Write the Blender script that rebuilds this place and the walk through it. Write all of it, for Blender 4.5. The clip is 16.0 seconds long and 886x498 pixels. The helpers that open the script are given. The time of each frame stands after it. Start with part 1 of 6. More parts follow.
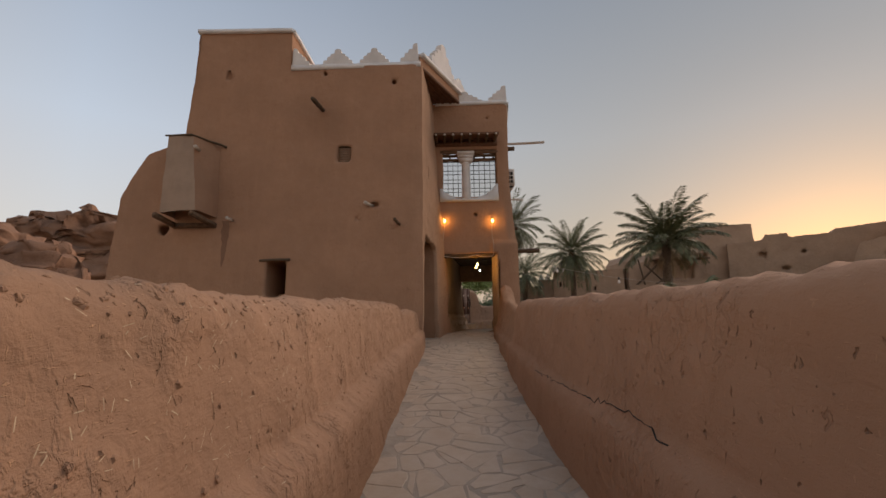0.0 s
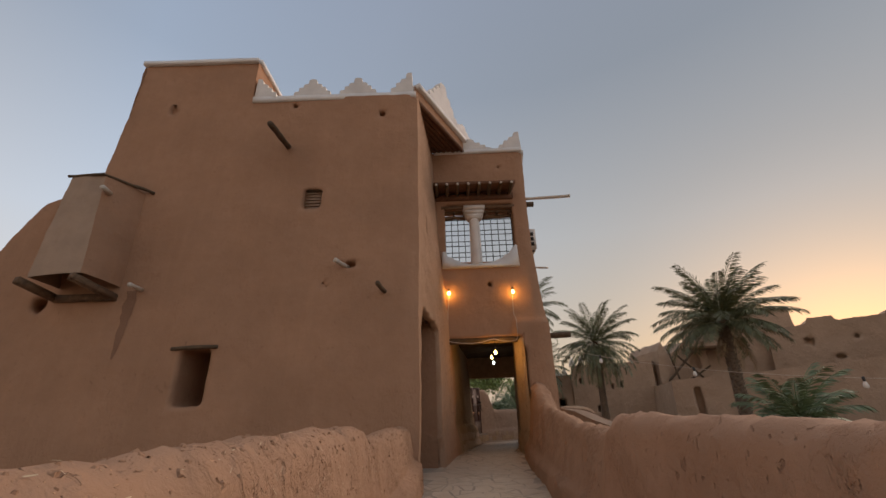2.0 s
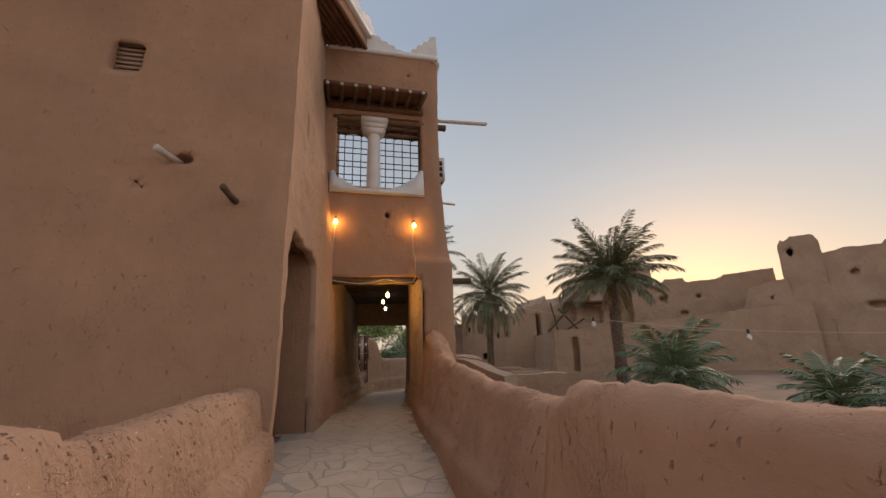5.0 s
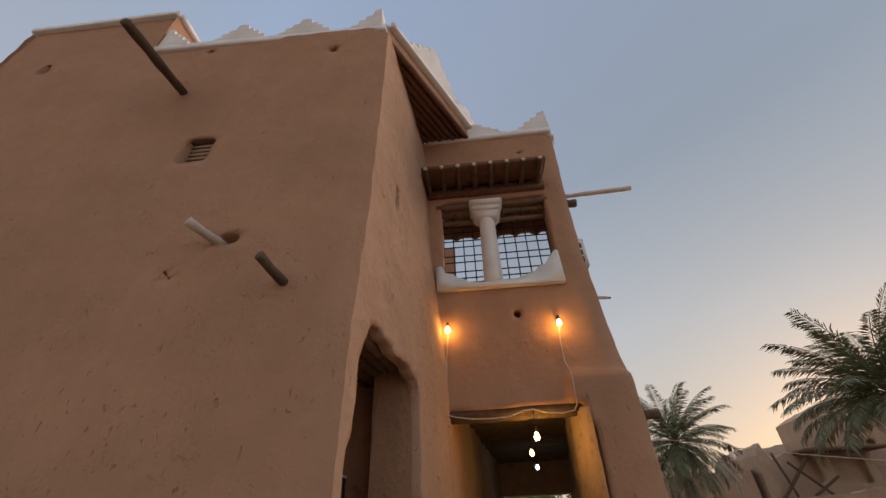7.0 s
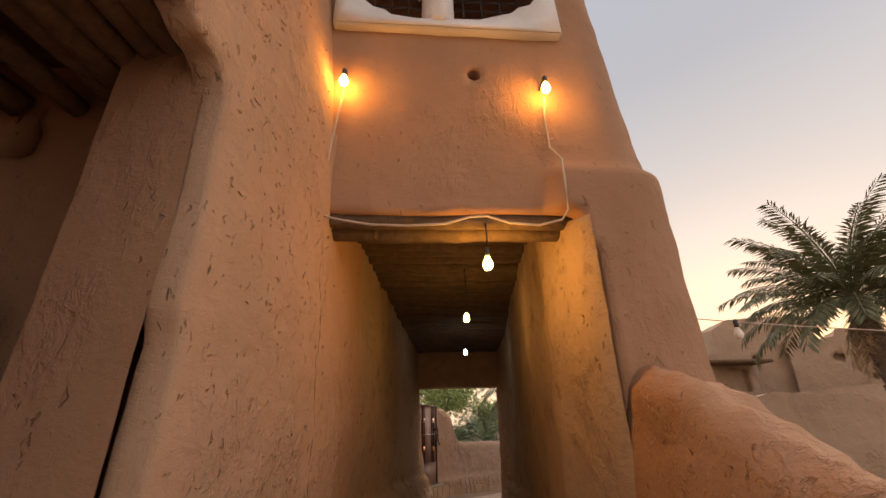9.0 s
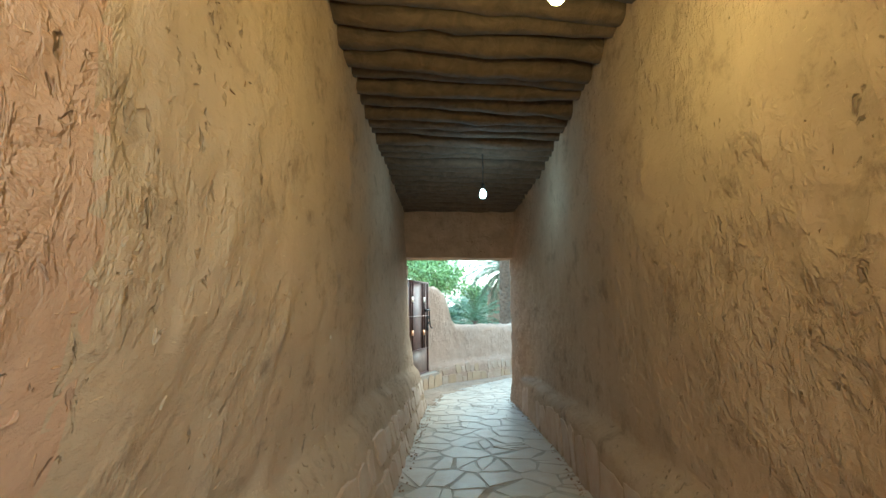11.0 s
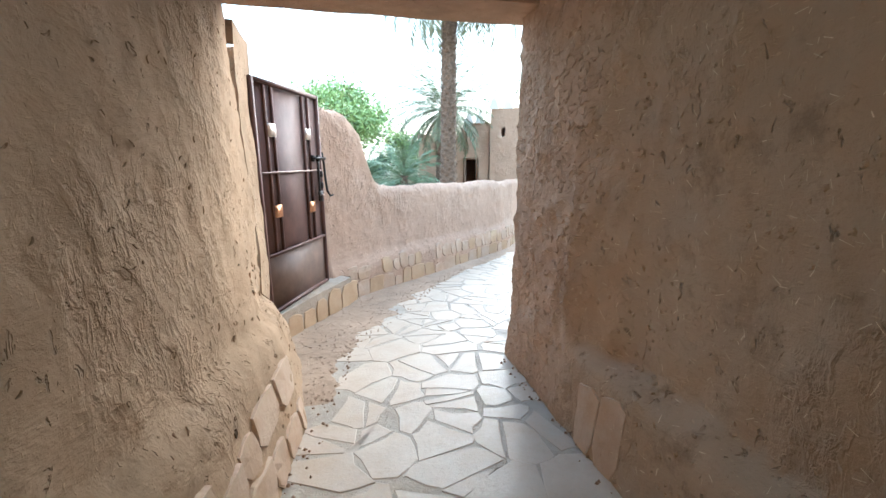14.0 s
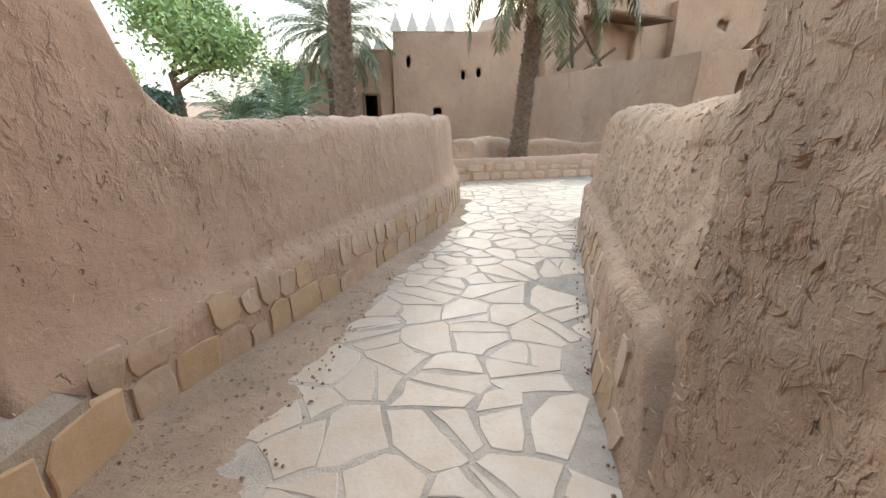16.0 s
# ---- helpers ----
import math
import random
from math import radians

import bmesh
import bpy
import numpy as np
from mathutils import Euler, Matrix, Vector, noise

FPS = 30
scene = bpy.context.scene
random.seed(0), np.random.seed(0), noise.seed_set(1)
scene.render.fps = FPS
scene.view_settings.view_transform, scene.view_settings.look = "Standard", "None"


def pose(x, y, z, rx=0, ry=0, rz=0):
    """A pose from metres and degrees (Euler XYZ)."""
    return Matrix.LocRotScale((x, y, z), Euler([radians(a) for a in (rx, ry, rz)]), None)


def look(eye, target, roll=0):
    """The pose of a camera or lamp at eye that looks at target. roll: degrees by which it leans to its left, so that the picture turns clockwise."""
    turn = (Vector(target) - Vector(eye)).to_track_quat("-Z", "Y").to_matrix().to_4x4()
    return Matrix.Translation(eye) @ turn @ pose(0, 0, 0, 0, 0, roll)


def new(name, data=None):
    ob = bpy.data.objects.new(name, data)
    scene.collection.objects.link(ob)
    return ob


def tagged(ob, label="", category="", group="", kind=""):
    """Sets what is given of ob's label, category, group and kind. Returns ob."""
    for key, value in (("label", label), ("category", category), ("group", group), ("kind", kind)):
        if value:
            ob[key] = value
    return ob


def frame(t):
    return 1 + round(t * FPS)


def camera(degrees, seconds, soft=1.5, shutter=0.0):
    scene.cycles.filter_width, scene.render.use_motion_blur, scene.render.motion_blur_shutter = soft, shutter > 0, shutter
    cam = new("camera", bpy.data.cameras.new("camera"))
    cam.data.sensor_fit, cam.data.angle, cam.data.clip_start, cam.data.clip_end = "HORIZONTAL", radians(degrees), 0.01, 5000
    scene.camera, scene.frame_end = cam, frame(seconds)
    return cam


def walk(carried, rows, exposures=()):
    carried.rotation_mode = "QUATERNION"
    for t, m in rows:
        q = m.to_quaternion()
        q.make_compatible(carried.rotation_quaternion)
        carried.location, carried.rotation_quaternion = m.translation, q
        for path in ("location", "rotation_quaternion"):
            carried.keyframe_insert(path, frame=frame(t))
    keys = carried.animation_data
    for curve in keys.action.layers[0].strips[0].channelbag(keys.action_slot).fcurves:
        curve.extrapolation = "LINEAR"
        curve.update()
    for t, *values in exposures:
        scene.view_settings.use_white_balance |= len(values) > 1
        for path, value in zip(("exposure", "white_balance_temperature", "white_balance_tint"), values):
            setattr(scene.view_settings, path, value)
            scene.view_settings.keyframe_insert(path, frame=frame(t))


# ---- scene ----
cam = camera(94.4, 16.0)
PATH = [
    (0.0, 0.0, 0.0, 1.45, 0.91, 7.41, 0.84),
    (0.5, -0.116, 0.933, 1.601, 2.34, 15.03, 1.11),
    (1.0, -0.229, 1.826, 1.563, 2.31, 21.72, 1.5),
    (1.5, -0.23, 2.656, 1.559, 1.49, 23.0, 1.78),
    (2.0, -0.16, 3.505, 1.587, 1.09, 20.58, 1.78),
    (2.5, -0.091, 4.393, 1.584, 0.84, 17.72, 1.66),
    (3.0, 0.076, 5.055, 1.536, -4.27, 14.78, 1.73),
    (3.2, 0.1, 5.14, 1.57, -12.8, 13.65, 1.9),
    (5.3, 0.065, 5.45, 1.65, -13.5, 13.4, 1.6),
    (5.5, 0.059, 5.701, 1.658, -8.25, 17.66, 1.6),
    (6.0, 0.04, 6.344, 1.696, 0.41, 24.99, 1.62),
    (6.5, 0.155, 7.089, 1.731, 4.99, 31.5, 1.66),
    (7.0, 0.317, 7.959, 1.729, 5.96, 34.64, 1.82),
    (7.5, 0.367, 8.8, 1.727, 4.34, 38.01, 1.81),
    (8.0, 0.375, 9.552, 1.723, 1.45, 34.84, 1.57),
    (8.5, 0.415, 10.277, 1.731, -1.79, 27.32, 1.28),
    (9.0, 0.433, 11.09, 1.675, -4.11, 23.24, 1.07),
    (9.5, 0.443, 11.897, 1.7, -4.81, 21.08, 0.92),
    (10.0, 0.426, 12.674, 1.685, -4.71, 18.84, 0.34),
    (10.2, 0.425, 12.98, 1.68, -4.95, 17.0, 0.3),
    (12.5, 0.805, 16.644, 1.599, -10.21, -6.45, 0.13),
    (13.0, 0.917, 17.36, 1.578, -12.56, -8.4, 0.1),
    (13.5, 1.036, 18.046, 1.584, -14.65, -10.42, 0.22),
    (14.0, 1.118, 18.764, 1.563, -16.41, -12.34, 0.18),
    (14.5, 1.269, 19.507, 1.509, -17.78, -13.92, 0.24),
    (15.0, 1.455, 20.224, 1.435, -19.63, -15.67, 0.26),
    (15.5, 1.67, 20.901, 1.353, -23.13, -17.58, 0.17),
    (16.0, 1.902, 21.558, 1.316, -30.11, -19.87, -0.02),
]
EXPO = [(0, -0.08, 6800, 12), (3, 0.08, 6800, 12), (5.5, 0.3, 6500, 11), (7, 0.18, 6500, 11), (8.5, 0.5, 7000, 16), (9, 0.84, 7900, 19), (9.5, 1.05, 6300, 2), (10, 1.92, 4500, -27), (10.4, 2.4, 4400, -27), (12, 3.45, 4300, -20), (12.5, 3.5, 4300, -20), (13.5, 3.25, 4550, -14), (14, 2.95, 4750, -8), (14.5, 2.45, 5000, -3), (15, 2.22, 5250, -2), (16, 2.02, 5650, -3)]
walk(cam, [(t, pose(x, y, z, 90 + pitch, roll, yaw)) for t, x, y, z, yaw, pitch, roll in PATH], EXPO)

# ---- world and sun: dusk, the sun just behind the ruins ----
AZ = 44
world = bpy.data.worlds.new("dusk")
scene.world = world
world.use_nodes = True
wt = world.node_tree
wn = wt.nodes
sky = wn.new("ShaderNodeTexSky")
sky.sky_type, sky.sun_disc = "NISHITA", False
sky.sun_elevation, sky.sun_rotation = radians(2.0), radians(AZ)
sky.air_density, sky.dust_density, sky.ozone_density = 1.0, 2.0, 1.5
# twilight dome: pale low down, blue-grey overhead, brighter and rosier opposite the set sun
tc = wn.new("ShaderNodeTexCoord")
sep = wn.new("ShaderNodeSeparateXYZ")
wt.links.new(tc.outputs["Generated"], sep.inputs[0])
dome = wn.new("ShaderNodeValToRGB")
dome.color_ramp.elements[0].position, dome.color_ramp.elements[0].color = 0.0, (0.80, 0.70, 0.58, 1)
dome.color_ramp.elements[1].position, dome.color_ramp.elements[1].color = 1.0, (0.26, 0.31, 0.41, 1)
for pos, c in ((0.12, (0.68, 0.66, 0.63, 1)), (0.35, (0.545, 0.605, 0.68, 1)), (0.65, (0.32, 0.385, 0.48, 1))):
    dome.color_ramp.elements.new(pos).color = c
wt.links.new(sep.outputs["Z"], dome.inputs[0])
away = wn.new("ShaderNodeVectorMath")
away.operation = "DOT_PRODUCT"
away.inputs[1].default_value = (-math.sin(radians(AZ)) * 0.5, -math.cos(radians(AZ)) * 0.5, 0)
wt.links.new(tc.outputs["Generated"], away.inputs[0])
half = wn.new("ShaderNodeMath")
half.operation, half.inputs[1].default_value = "ADD", 0.5
wt.links.new(away.outputs["Value"], half.inputs[0])
ring = wn.new("ShaderNodeValToRGB")
ring.color_ramp.elements[0].position, ring.color_ramp.elements[0].color = 0.05, (0.66, 0.62, 0.57, 1)
ring.color_ramp.elements[1].position, ring.color_ramp.elements[1].color = 1.0, (1.05, 0.82, 0.68, 1)
ring.color_ramp.elements.new(0.3).color = (0.9, 0.9, 0.92, 1)
ring.color_ramp.elements.new(0.48).color = (0.98, 1.02, 1.08, 1)
ring.color_ramp.elements.new(0.62).color = (0.98, 0.93, 0.9, 1)
wt.links.new(half.outputs[0], ring.inputs[0])
mul = wn.new("ShaderNodeMix")
mul.data_type, mul.blend_type = "RGBA", "MULTIPLY"
mul.inputs[0].default_value = 1.0
wt.links.new(dome.outputs[0], mul.inputs[6])
wt.links.new(ring.outputs[0], mul.inputs[7])
glowmix = wn.new("ShaderNodeMix")
glowmix.data_type, glowmix.blend_type = "RGBA", "ADD"
glowmix.inputs[0].default_value = 0.05
wt.links.new(mul.outputs[2], glowmix.inputs[6])
wt.links.new(sky.outputs[0], glowmix.inputs[7])
wt.links.new(glowmix.outputs[2], wn["Background"].inputs["Color"])
wn["Background"].inputs["Strength"].default_value = 1.0
sun = new("sun", bpy.data.lights.new("sun", "SUN"))
sun.data.energy, sun.data.angle, sun.data.color = 2.7, radians(60), (1.0, 0.77, 0.63)
sun.matrix_world = look((40 * math.sin(radians(AZ)), 40 * math.cos(radians(AZ)), 13), (0, 0, 0))


# ---- materials ----
def tree(name):
    m = bpy.data.materials.new(name)
    m.use_nodes = True
    nt = m.node_tree
    return m, nt, nt.nodes["Principled BSDF"]


def nd(nt, kind, **kw):
    n = nt.nodes.new("ShaderNode" + kind)
    for k, v in kw.items():
        n.inputs[k.replace("_", " ")].default_value = v
    return n


def ramp(nt, src, lo, hi, c0=(0, 0, 0, 1), c1=(1, 1, 1, 1)):
    r = nt.nodes.new("ShaderNodeValToRGB")
    r.color_ramp.elements[0].position, r.color_ramp.elements[1].position = lo, hi
    r.color_ramp.elements[0].color, r.color_ramp.elements[1].color = c0, c1
    nt.links.new(src, r.inputs[0])
    return r.outputs[0]


def mixc(nt, fac, a, b, mode="MIX"):
    m = nt.nodes.new("ShaderNodeMix")
    m.data_type, m.blend_type = "RGBA", mode
    for sock, v in ((m.inputs[0], fac), (m.inputs[6], a), (m.inputs[7], b)):
        if isinstance(v, (int, float, tuple)):
            sock.default_value = v
        else:
            nt.links.new(v, sock)
    return m.outputs[2]


def place(nt, scale=(1, 1, 1), rot=(0, 0, 0)):
    g, mp = nt.nodes.new("ShaderNodeNewGeometry"), nt.nodes.new("ShaderNodeMapping")
    mp.inputs["Scale"].default_value, mp.inputs["Rotation"].default_value = scale, rot
    nt.links.new(g.outputs["Position"], mp.inputs[0])
    return mp.outputs[0]


def noise_tex(nt, vec, scale, detail=4, rough=0.55, distort=0.0):
    n = nd(nt, "TexNoise", Scale=scale, Detail=detail, Roughness=rough, Distortion=distort)
    nt.links.new(vec, n.inputs["Vector"])
    return n.outputs["Fac"]


def addv(nt, *socks):
    cur = None
    for s, k in socks:
        m = nt.nodes.new("ShaderNodeMath")
        m.operation = "MULTIPLY_ADD"
        nt.links.new(s, m.inputs[0])
        m.inputs[1].default_value = k
        if cur is None:
            m.inputs[2].default_value = 0
        else:
            nt.links.new(cur, m.inputs[2])
        cur = m.outputs[0]
    return cur


def bump(nt, p, height, dist, strength=1.0):
    b = nd(nt, "Bump", Strength=strength, Distance=dist)
    nt.links.new(height, b.inputs["Height"])
    nt.links.new(b.outputs[0], p.inputs["Normal"])


def c4(c, k=1.0):
    return (c[0] * k, c[1] * k, c[2] * k, 1)


def mud(name, col, coarse=1.0, straw=0.5, streak=0.3, stain=0.0, end_tone=None):
    """Mud-and-straw plaster: cloudy tone, rain streaks, chopped straw, pits and trowel marks."""
    m, nt, p = tree(name)
    v = place(nt)
    big = noise_tex(nt, v, 0.7, 6, 0.6)
    mid = noise_tex(nt, v, 5.0, 6, 0.65)
    fine = noise_tex(nt, v, 45.0, 5, 0.7)
    runs = noise_tex(nt, place(nt, (4.5, 4.5, 0.35)), 1.0, 5, 0.6)
    base = mixc(nt, ramp(nt, big, 0.32, 0.7), c4(col, 0.86), c4(col, 1.1))
    base = mixc(nt, ramp(nt, mid, 0.3, 0.72), mixc(nt, 0.35, base, c4((col[0] * 0.78, col[1] * 0.74, col[2] * 0.7))), base)
    base = mixc(nt, addv(nt, (ramp(nt, runs, 0.52, 0.75), streak)), base, c4((col[0] * 1.22, col[1] * 1.2, col[2] * 1.16)))
    s1 = noise_tex(nt, place(nt, (26, 26, 110), (0.5, 0.3, 0)), 1.0, 1, 0.4)
    s2 = noise_tex(nt, place(nt, (100, 100, 24), (-0.4, 0.5, 0.6)), 1.0, 1, 0.4)
    fl = addv(nt, (ramp(nt, s1, 0.72, 0.76), straw), (ramp(nt, s2, 0.72, 0.76), straw))
    base = mixc(nt, fl, base, c4((min(1, col[0] * 1.45), col[1] * 1.45, col[2] * 1.35)))
    pit = ramp(nt, noise_tex(nt, place(nt, (1, 1, 0.55)), 24.0, 3, 0.6, 0.5), 0.3, 0.36)
    keep = ramp(nt, noise_tex(nt, v, 3.1, 3), 0.42, 0.52)
    pk = nt.nodes.new("ShaderNodeMath")
    pk.operation = "MAXIMUM"
    inv = nt.nodes.new("ShaderNodeMath")
    inv.operation = "SUBTRACT"
    inv.inputs[0].default_value = 1.0
    nt.links.new(keep, inv.inputs[1])
    nt.links.new(pit, pk.inputs[0])
    nt.links.new(inv.outputs[0], pk.inputs[1])
    pits = pk.outputs[0]
    # pits are darkened in colour too, standing in for the shade inside them
    base = mixc(nt, addv(nt, (pits, 1.0)), c4(col, 0.66 if coarse > 0.8 else 0.82), base)
    if stain:
        sp = noise_tex(nt, v, 4.2, 7, 0.72)
        base = mixc(nt, addv(nt, (ramp(nt, sp, 0.54, 0.66), stain)), base, c4((col[0] * 0.42, col[1] * 0.4, col[2] * 0.38)))
    if end_tone:
        # redder mud begins along a ragged line across the wall; mud_west darkens it too
        y0, y1, red = end_tone
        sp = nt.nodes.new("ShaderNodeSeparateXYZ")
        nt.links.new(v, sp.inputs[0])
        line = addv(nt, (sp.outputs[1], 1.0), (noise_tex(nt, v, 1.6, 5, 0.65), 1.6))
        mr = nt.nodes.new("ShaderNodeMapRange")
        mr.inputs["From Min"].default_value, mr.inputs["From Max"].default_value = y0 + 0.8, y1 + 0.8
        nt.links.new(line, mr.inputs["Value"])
        end_col = mixc(nt, ramp(nt, mid, 0.3, 0.72), c4(red, 0.8), c4(red, 1.12))
        end_col = mixc(nt, fl, end_col, c4(red, 1.5))
        base = mixc(nt, mr.outputs[0], base, end_col)
    nt.links.new(base, p.inputs["Base Color"])
    p.inputs["Roughness"].default_value = 0.93
    p.inputs["Specular IOR Level"].default_value = 0.15
    trow = noise_tex(nt, place(nt, (2.2, 2.2, 3.4), (0.25, 0.1, 0)), 3.4, 6, 0.62, 0.3)
    lumps = noise_tex(nt, place(nt, (1, 1, 0.75), (0.2, 0.15, 0)), 6.5, 5, 0.6, 0.4)
    ledge = ramp(nt, lumps, 0.47, 0.54)
    ledge2 = ramp(nt, noise_tex(nt, place(nt, (1.3, 1.3, 0.6)), 13.0, 4, 0.6, 0.6), 0.5, 0.58)
    # broken patches lie between smoothed ones
    patch = ramp(nt, noise_tex(nt, place(nt, (1, 1, 0.8)), 1.5, 3, 0.6), 0.46, 0.6)

    def worn(s):
        k = nt.nodes.new("ShaderNodeMath")
        k.operation = "MULTIPLY"
        nt.links.new(patch, k.inputs[0])
        nt.links.new(s, k.inputs[1])
        return k.outputs[0]
    h = addv(nt, (worn(mid), 1.1 * coarse), (mid, 0.25 * coarse), (trow, 0.7 * coarse), (worn(ledge), 0.3 * coarse), (worn(ledge2), 0.25 * coarse), (fine, 0.13), (pits, 0.08 + 0.65 * coarse), (fl, 0.15))
    bump(nt, p, h, 0.026)
    return m


MUD = (0.41, 0.24, 0.15)
M_SMOOTH = mud("mud_smooth", MUD, 0.45, 0.15, 0.2)
M_SIDE = mud("mud_side", (0.455, 0.29, 0.19), 0.75, 0.45, 0.2)
M_WALL = mud("mud_rough", (0.415, 0.252, 0.16), 0.95, 0.55, 0.2)
M_DARK = mud("mud_dark", (0.42, 0.255, 0.165), 0.7, 0.25, 0.2)
M_PALE = mud("mud_pale", (0.465, 0.32, 0.225), 0.75, 0.5, 0.2, 0.12)
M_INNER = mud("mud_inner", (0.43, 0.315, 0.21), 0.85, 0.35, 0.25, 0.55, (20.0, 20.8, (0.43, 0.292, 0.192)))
# mud_inner, with shade put into the colour of its exit end
M_WEST = mud("mud_west", (0.43, 0.315, 0.21), 0.85, 0.35, 0.25, 0.55, (19.6, 20.8, (0.375, 0.262, 0.165)))
# lighter copy of mud_inner's exit tone: the lane side's light put into colour
M_LANE_LIT = mud("mud_lane_lit", (0.46, 0.318, 0.212), 1.0, 0.5, 0.2, 0.12)
M_RUIN = mud("mud_ruin", (0.43, 0.31, 0.222), 1.0, 0.1, 0.15)
# also on the western mud ruins, shade put into the darker base colour
M_CLIFF = mud("cliff_rock", (0.30, 0.178, 0.118), 1.0, 0.0, 0.25)


def plaster(name, col, rough=0.75):
    m, nt, p = tree(name)
    v = place(nt)
    a, b = noise_tex(nt, v, 2.2, 6, 0.6), noise_tex(nt, v, 24, 4)
    base = mixc(nt, ramp(nt, a, 0.35, 0.7), c4(col, 0.82), c4(col))
    base = mixc(nt, addv(nt, (ramp(nt, noise_tex(nt, place(nt, (6, 6, 0.8)), 1.0, 4), 0.58, 0.75), 0.3)), base, (col[0] * 0.7, col[1] * 0.6, col[2] * 0.5, 1))
    nt.links.new(base, p.inputs["Base Color"])
    p.inputs["Roughness"].default_value = rough
    bump(nt, p, addv(nt, (a, 0.6), (b, 0.2)), 0.02)
    return m


M_WHITE = plaster("white_gypsum", (0.78, 0.75, 0.71))
M_CONC = plaster("grey_render", (0.385, 0.265, 0.18))


def wood(name, col, scale=1.0):
    m, nt, p = tree(name)
    tc, mp = nt.nodes.new("ShaderNodeTexCoord"), nt.nodes.new("ShaderNodeMapping")
    nt.links.new(tc.outputs["Object"], mp.inputs[0])
    mp.inputs["Scale"].default_value = (9 * scale, 9 * scale, 9 * scale)
    n1 = noise_tex(nt, mp.outputs[0], 1.0, 6, 0.65, 0.6)
    n2 = noise_tex(nt, place(nt), 30, 4)
    base = mixc(nt, ramp(nt, n1, 0.3, 0.7), c4(col, 0.6), c4(col, 1.25))
    nt.links.new(base, p.inputs["Base Color"])
    p.inputs["Roughness"].default_value = 0.85
    bump(nt, p, addv(nt, (n1, 0.8), (n2, 0.3)), 0.02)
    return m


M_LOG = wood("palm_log", (0.17, 0.1, 0.055))
M_BEAM = wood("old_beam", (0.105, 0.069, 0.04))
M_PLANK = wood("dark_plank", (0.16, 0.075, 0.04))


def stone(name, col, spread=0.35, coarse=1.0, gloss=0.7, dust=None):
    m, nt, p = tree(name)
    info = nt.nodes.new("ShaderNodeObjectInfo")
    geo = nt.nodes.new("ShaderNodeNewGeometry")
    rnd = addv(nt, (info.outputs["Random"], 0.5), (geo.outputs["Random Per Island"], 0.5))
    v = place(nt)
    a, b = noise_tex(nt, v, 4.0, 6, 0.65), noise_tex(nt, v, 50, 4, 0.7)
    base = mixc(nt, rnd, c4(col, 1 - spread), c4((col[0] * (1 + spread * 0.4), col[1] * (1 + spread * 0.35), col[2] * (1 + spread * 0.3))))
    base = mixc(nt, ramp(nt, a, 0.35, 0.75), base, c4((col[0] * 0.82, col[1] * 0.72, col[2] * 0.6)))
    base = mixc(nt, addv(nt, (ramp(nt, b, 0.55, 0.75), 0.3)), base, c4(col, 0.6))
    if dust:
        # trodden earth rubbed into the stone in drifting patches
        base = mixc(nt, addv(nt, (ramp(nt, noise_tex(nt, v, 1.3, 6, 0.75), 0.38, 0.8), 0.45)), base, c4(dust))
        base = mixc(nt, addv(nt, (ramp(nt, noise_tex(nt, v, 7.0, 5, 0.7), 0.6, 0.72), 0.35)), base, c4(dust, 0.75))
    nt.links.new(base, p.inputs["Base Color"])
    p.inputs["Roughness"].default_value = gloss
    bump(nt, p, addv(nt, (a, 0.5 * coarse), (b, 0.15)), 0.015)
    return m


M_FLAG = stone("flagstone", (0.575, 0.495, 0.395), 0.2, 0.7, 0.44, (0.47, 0.385, 0.29))
M_OCHRE = stone("ochre_stone", (0.47, 0.335, 0.205), 0.3)
M_PLINTH = stone("plinth_stone", (0.50, 0.375, 0.27), 0.22, 1.8)


def dirt(name, col):
    m, nt, p = tree(name)
    v = place(nt)
    a, b, c = noise_tex(nt, v, 1.4, 6, 0.65), noise_tex(nt, v, 12, 5, 0.7), noise_tex(nt, v, 90, 3, 0.7)
    base = mixc(nt, ramp(nt, a, 0.35, 0.68), c4(col, 0.7), c4(col, 1.1))
    base = mixc(nt, addv(nt, (ramp(nt, b, 0.52, 0.72), 0.5)), base, c4((col[0] * 0.6, col[1] * 0.55, col[2] * 0.5)))
    nt.links.new(base, p.inputs["Base Color"])
    p.inputs["Roughness"].default_value = 0.95
    bump(nt, p, addv(nt, (a, 0.6), (b, 0.5), (c, 0.2)), 0.025)
    return m


M_GROUT = dirt("grout", (0.50, 0.43, 0.345))
M_STEP = dirt("dusty_mortar", (0.45, 0.36, 0.27))
M_DUST = dirt("trodden_dust", (0.41, 0.295, 0.2))
M_EARTH = dirt("earth", (0.34, 0.22, 0.14))


def plain(name, col, rough=0.6, metal=0.0, var=0.2, scale=8.0, bumpy=0.0):
    m, nt, p = tree(name)
    n = noise_tex(nt, place(nt), scale, 5, 0.6)
    nt.links.new(mixc(nt, ramp(nt, n, 0.3, 0.7), c4(col, 1 - var), c4(col, 1 + var)), p.inputs["Base Color"])
    p.inputs["Roughness"].default_value, p.inputs["Metallic"].default_value = rough, metal
    if bumpy:
        bump(nt, p, n, bumpy)
    return m


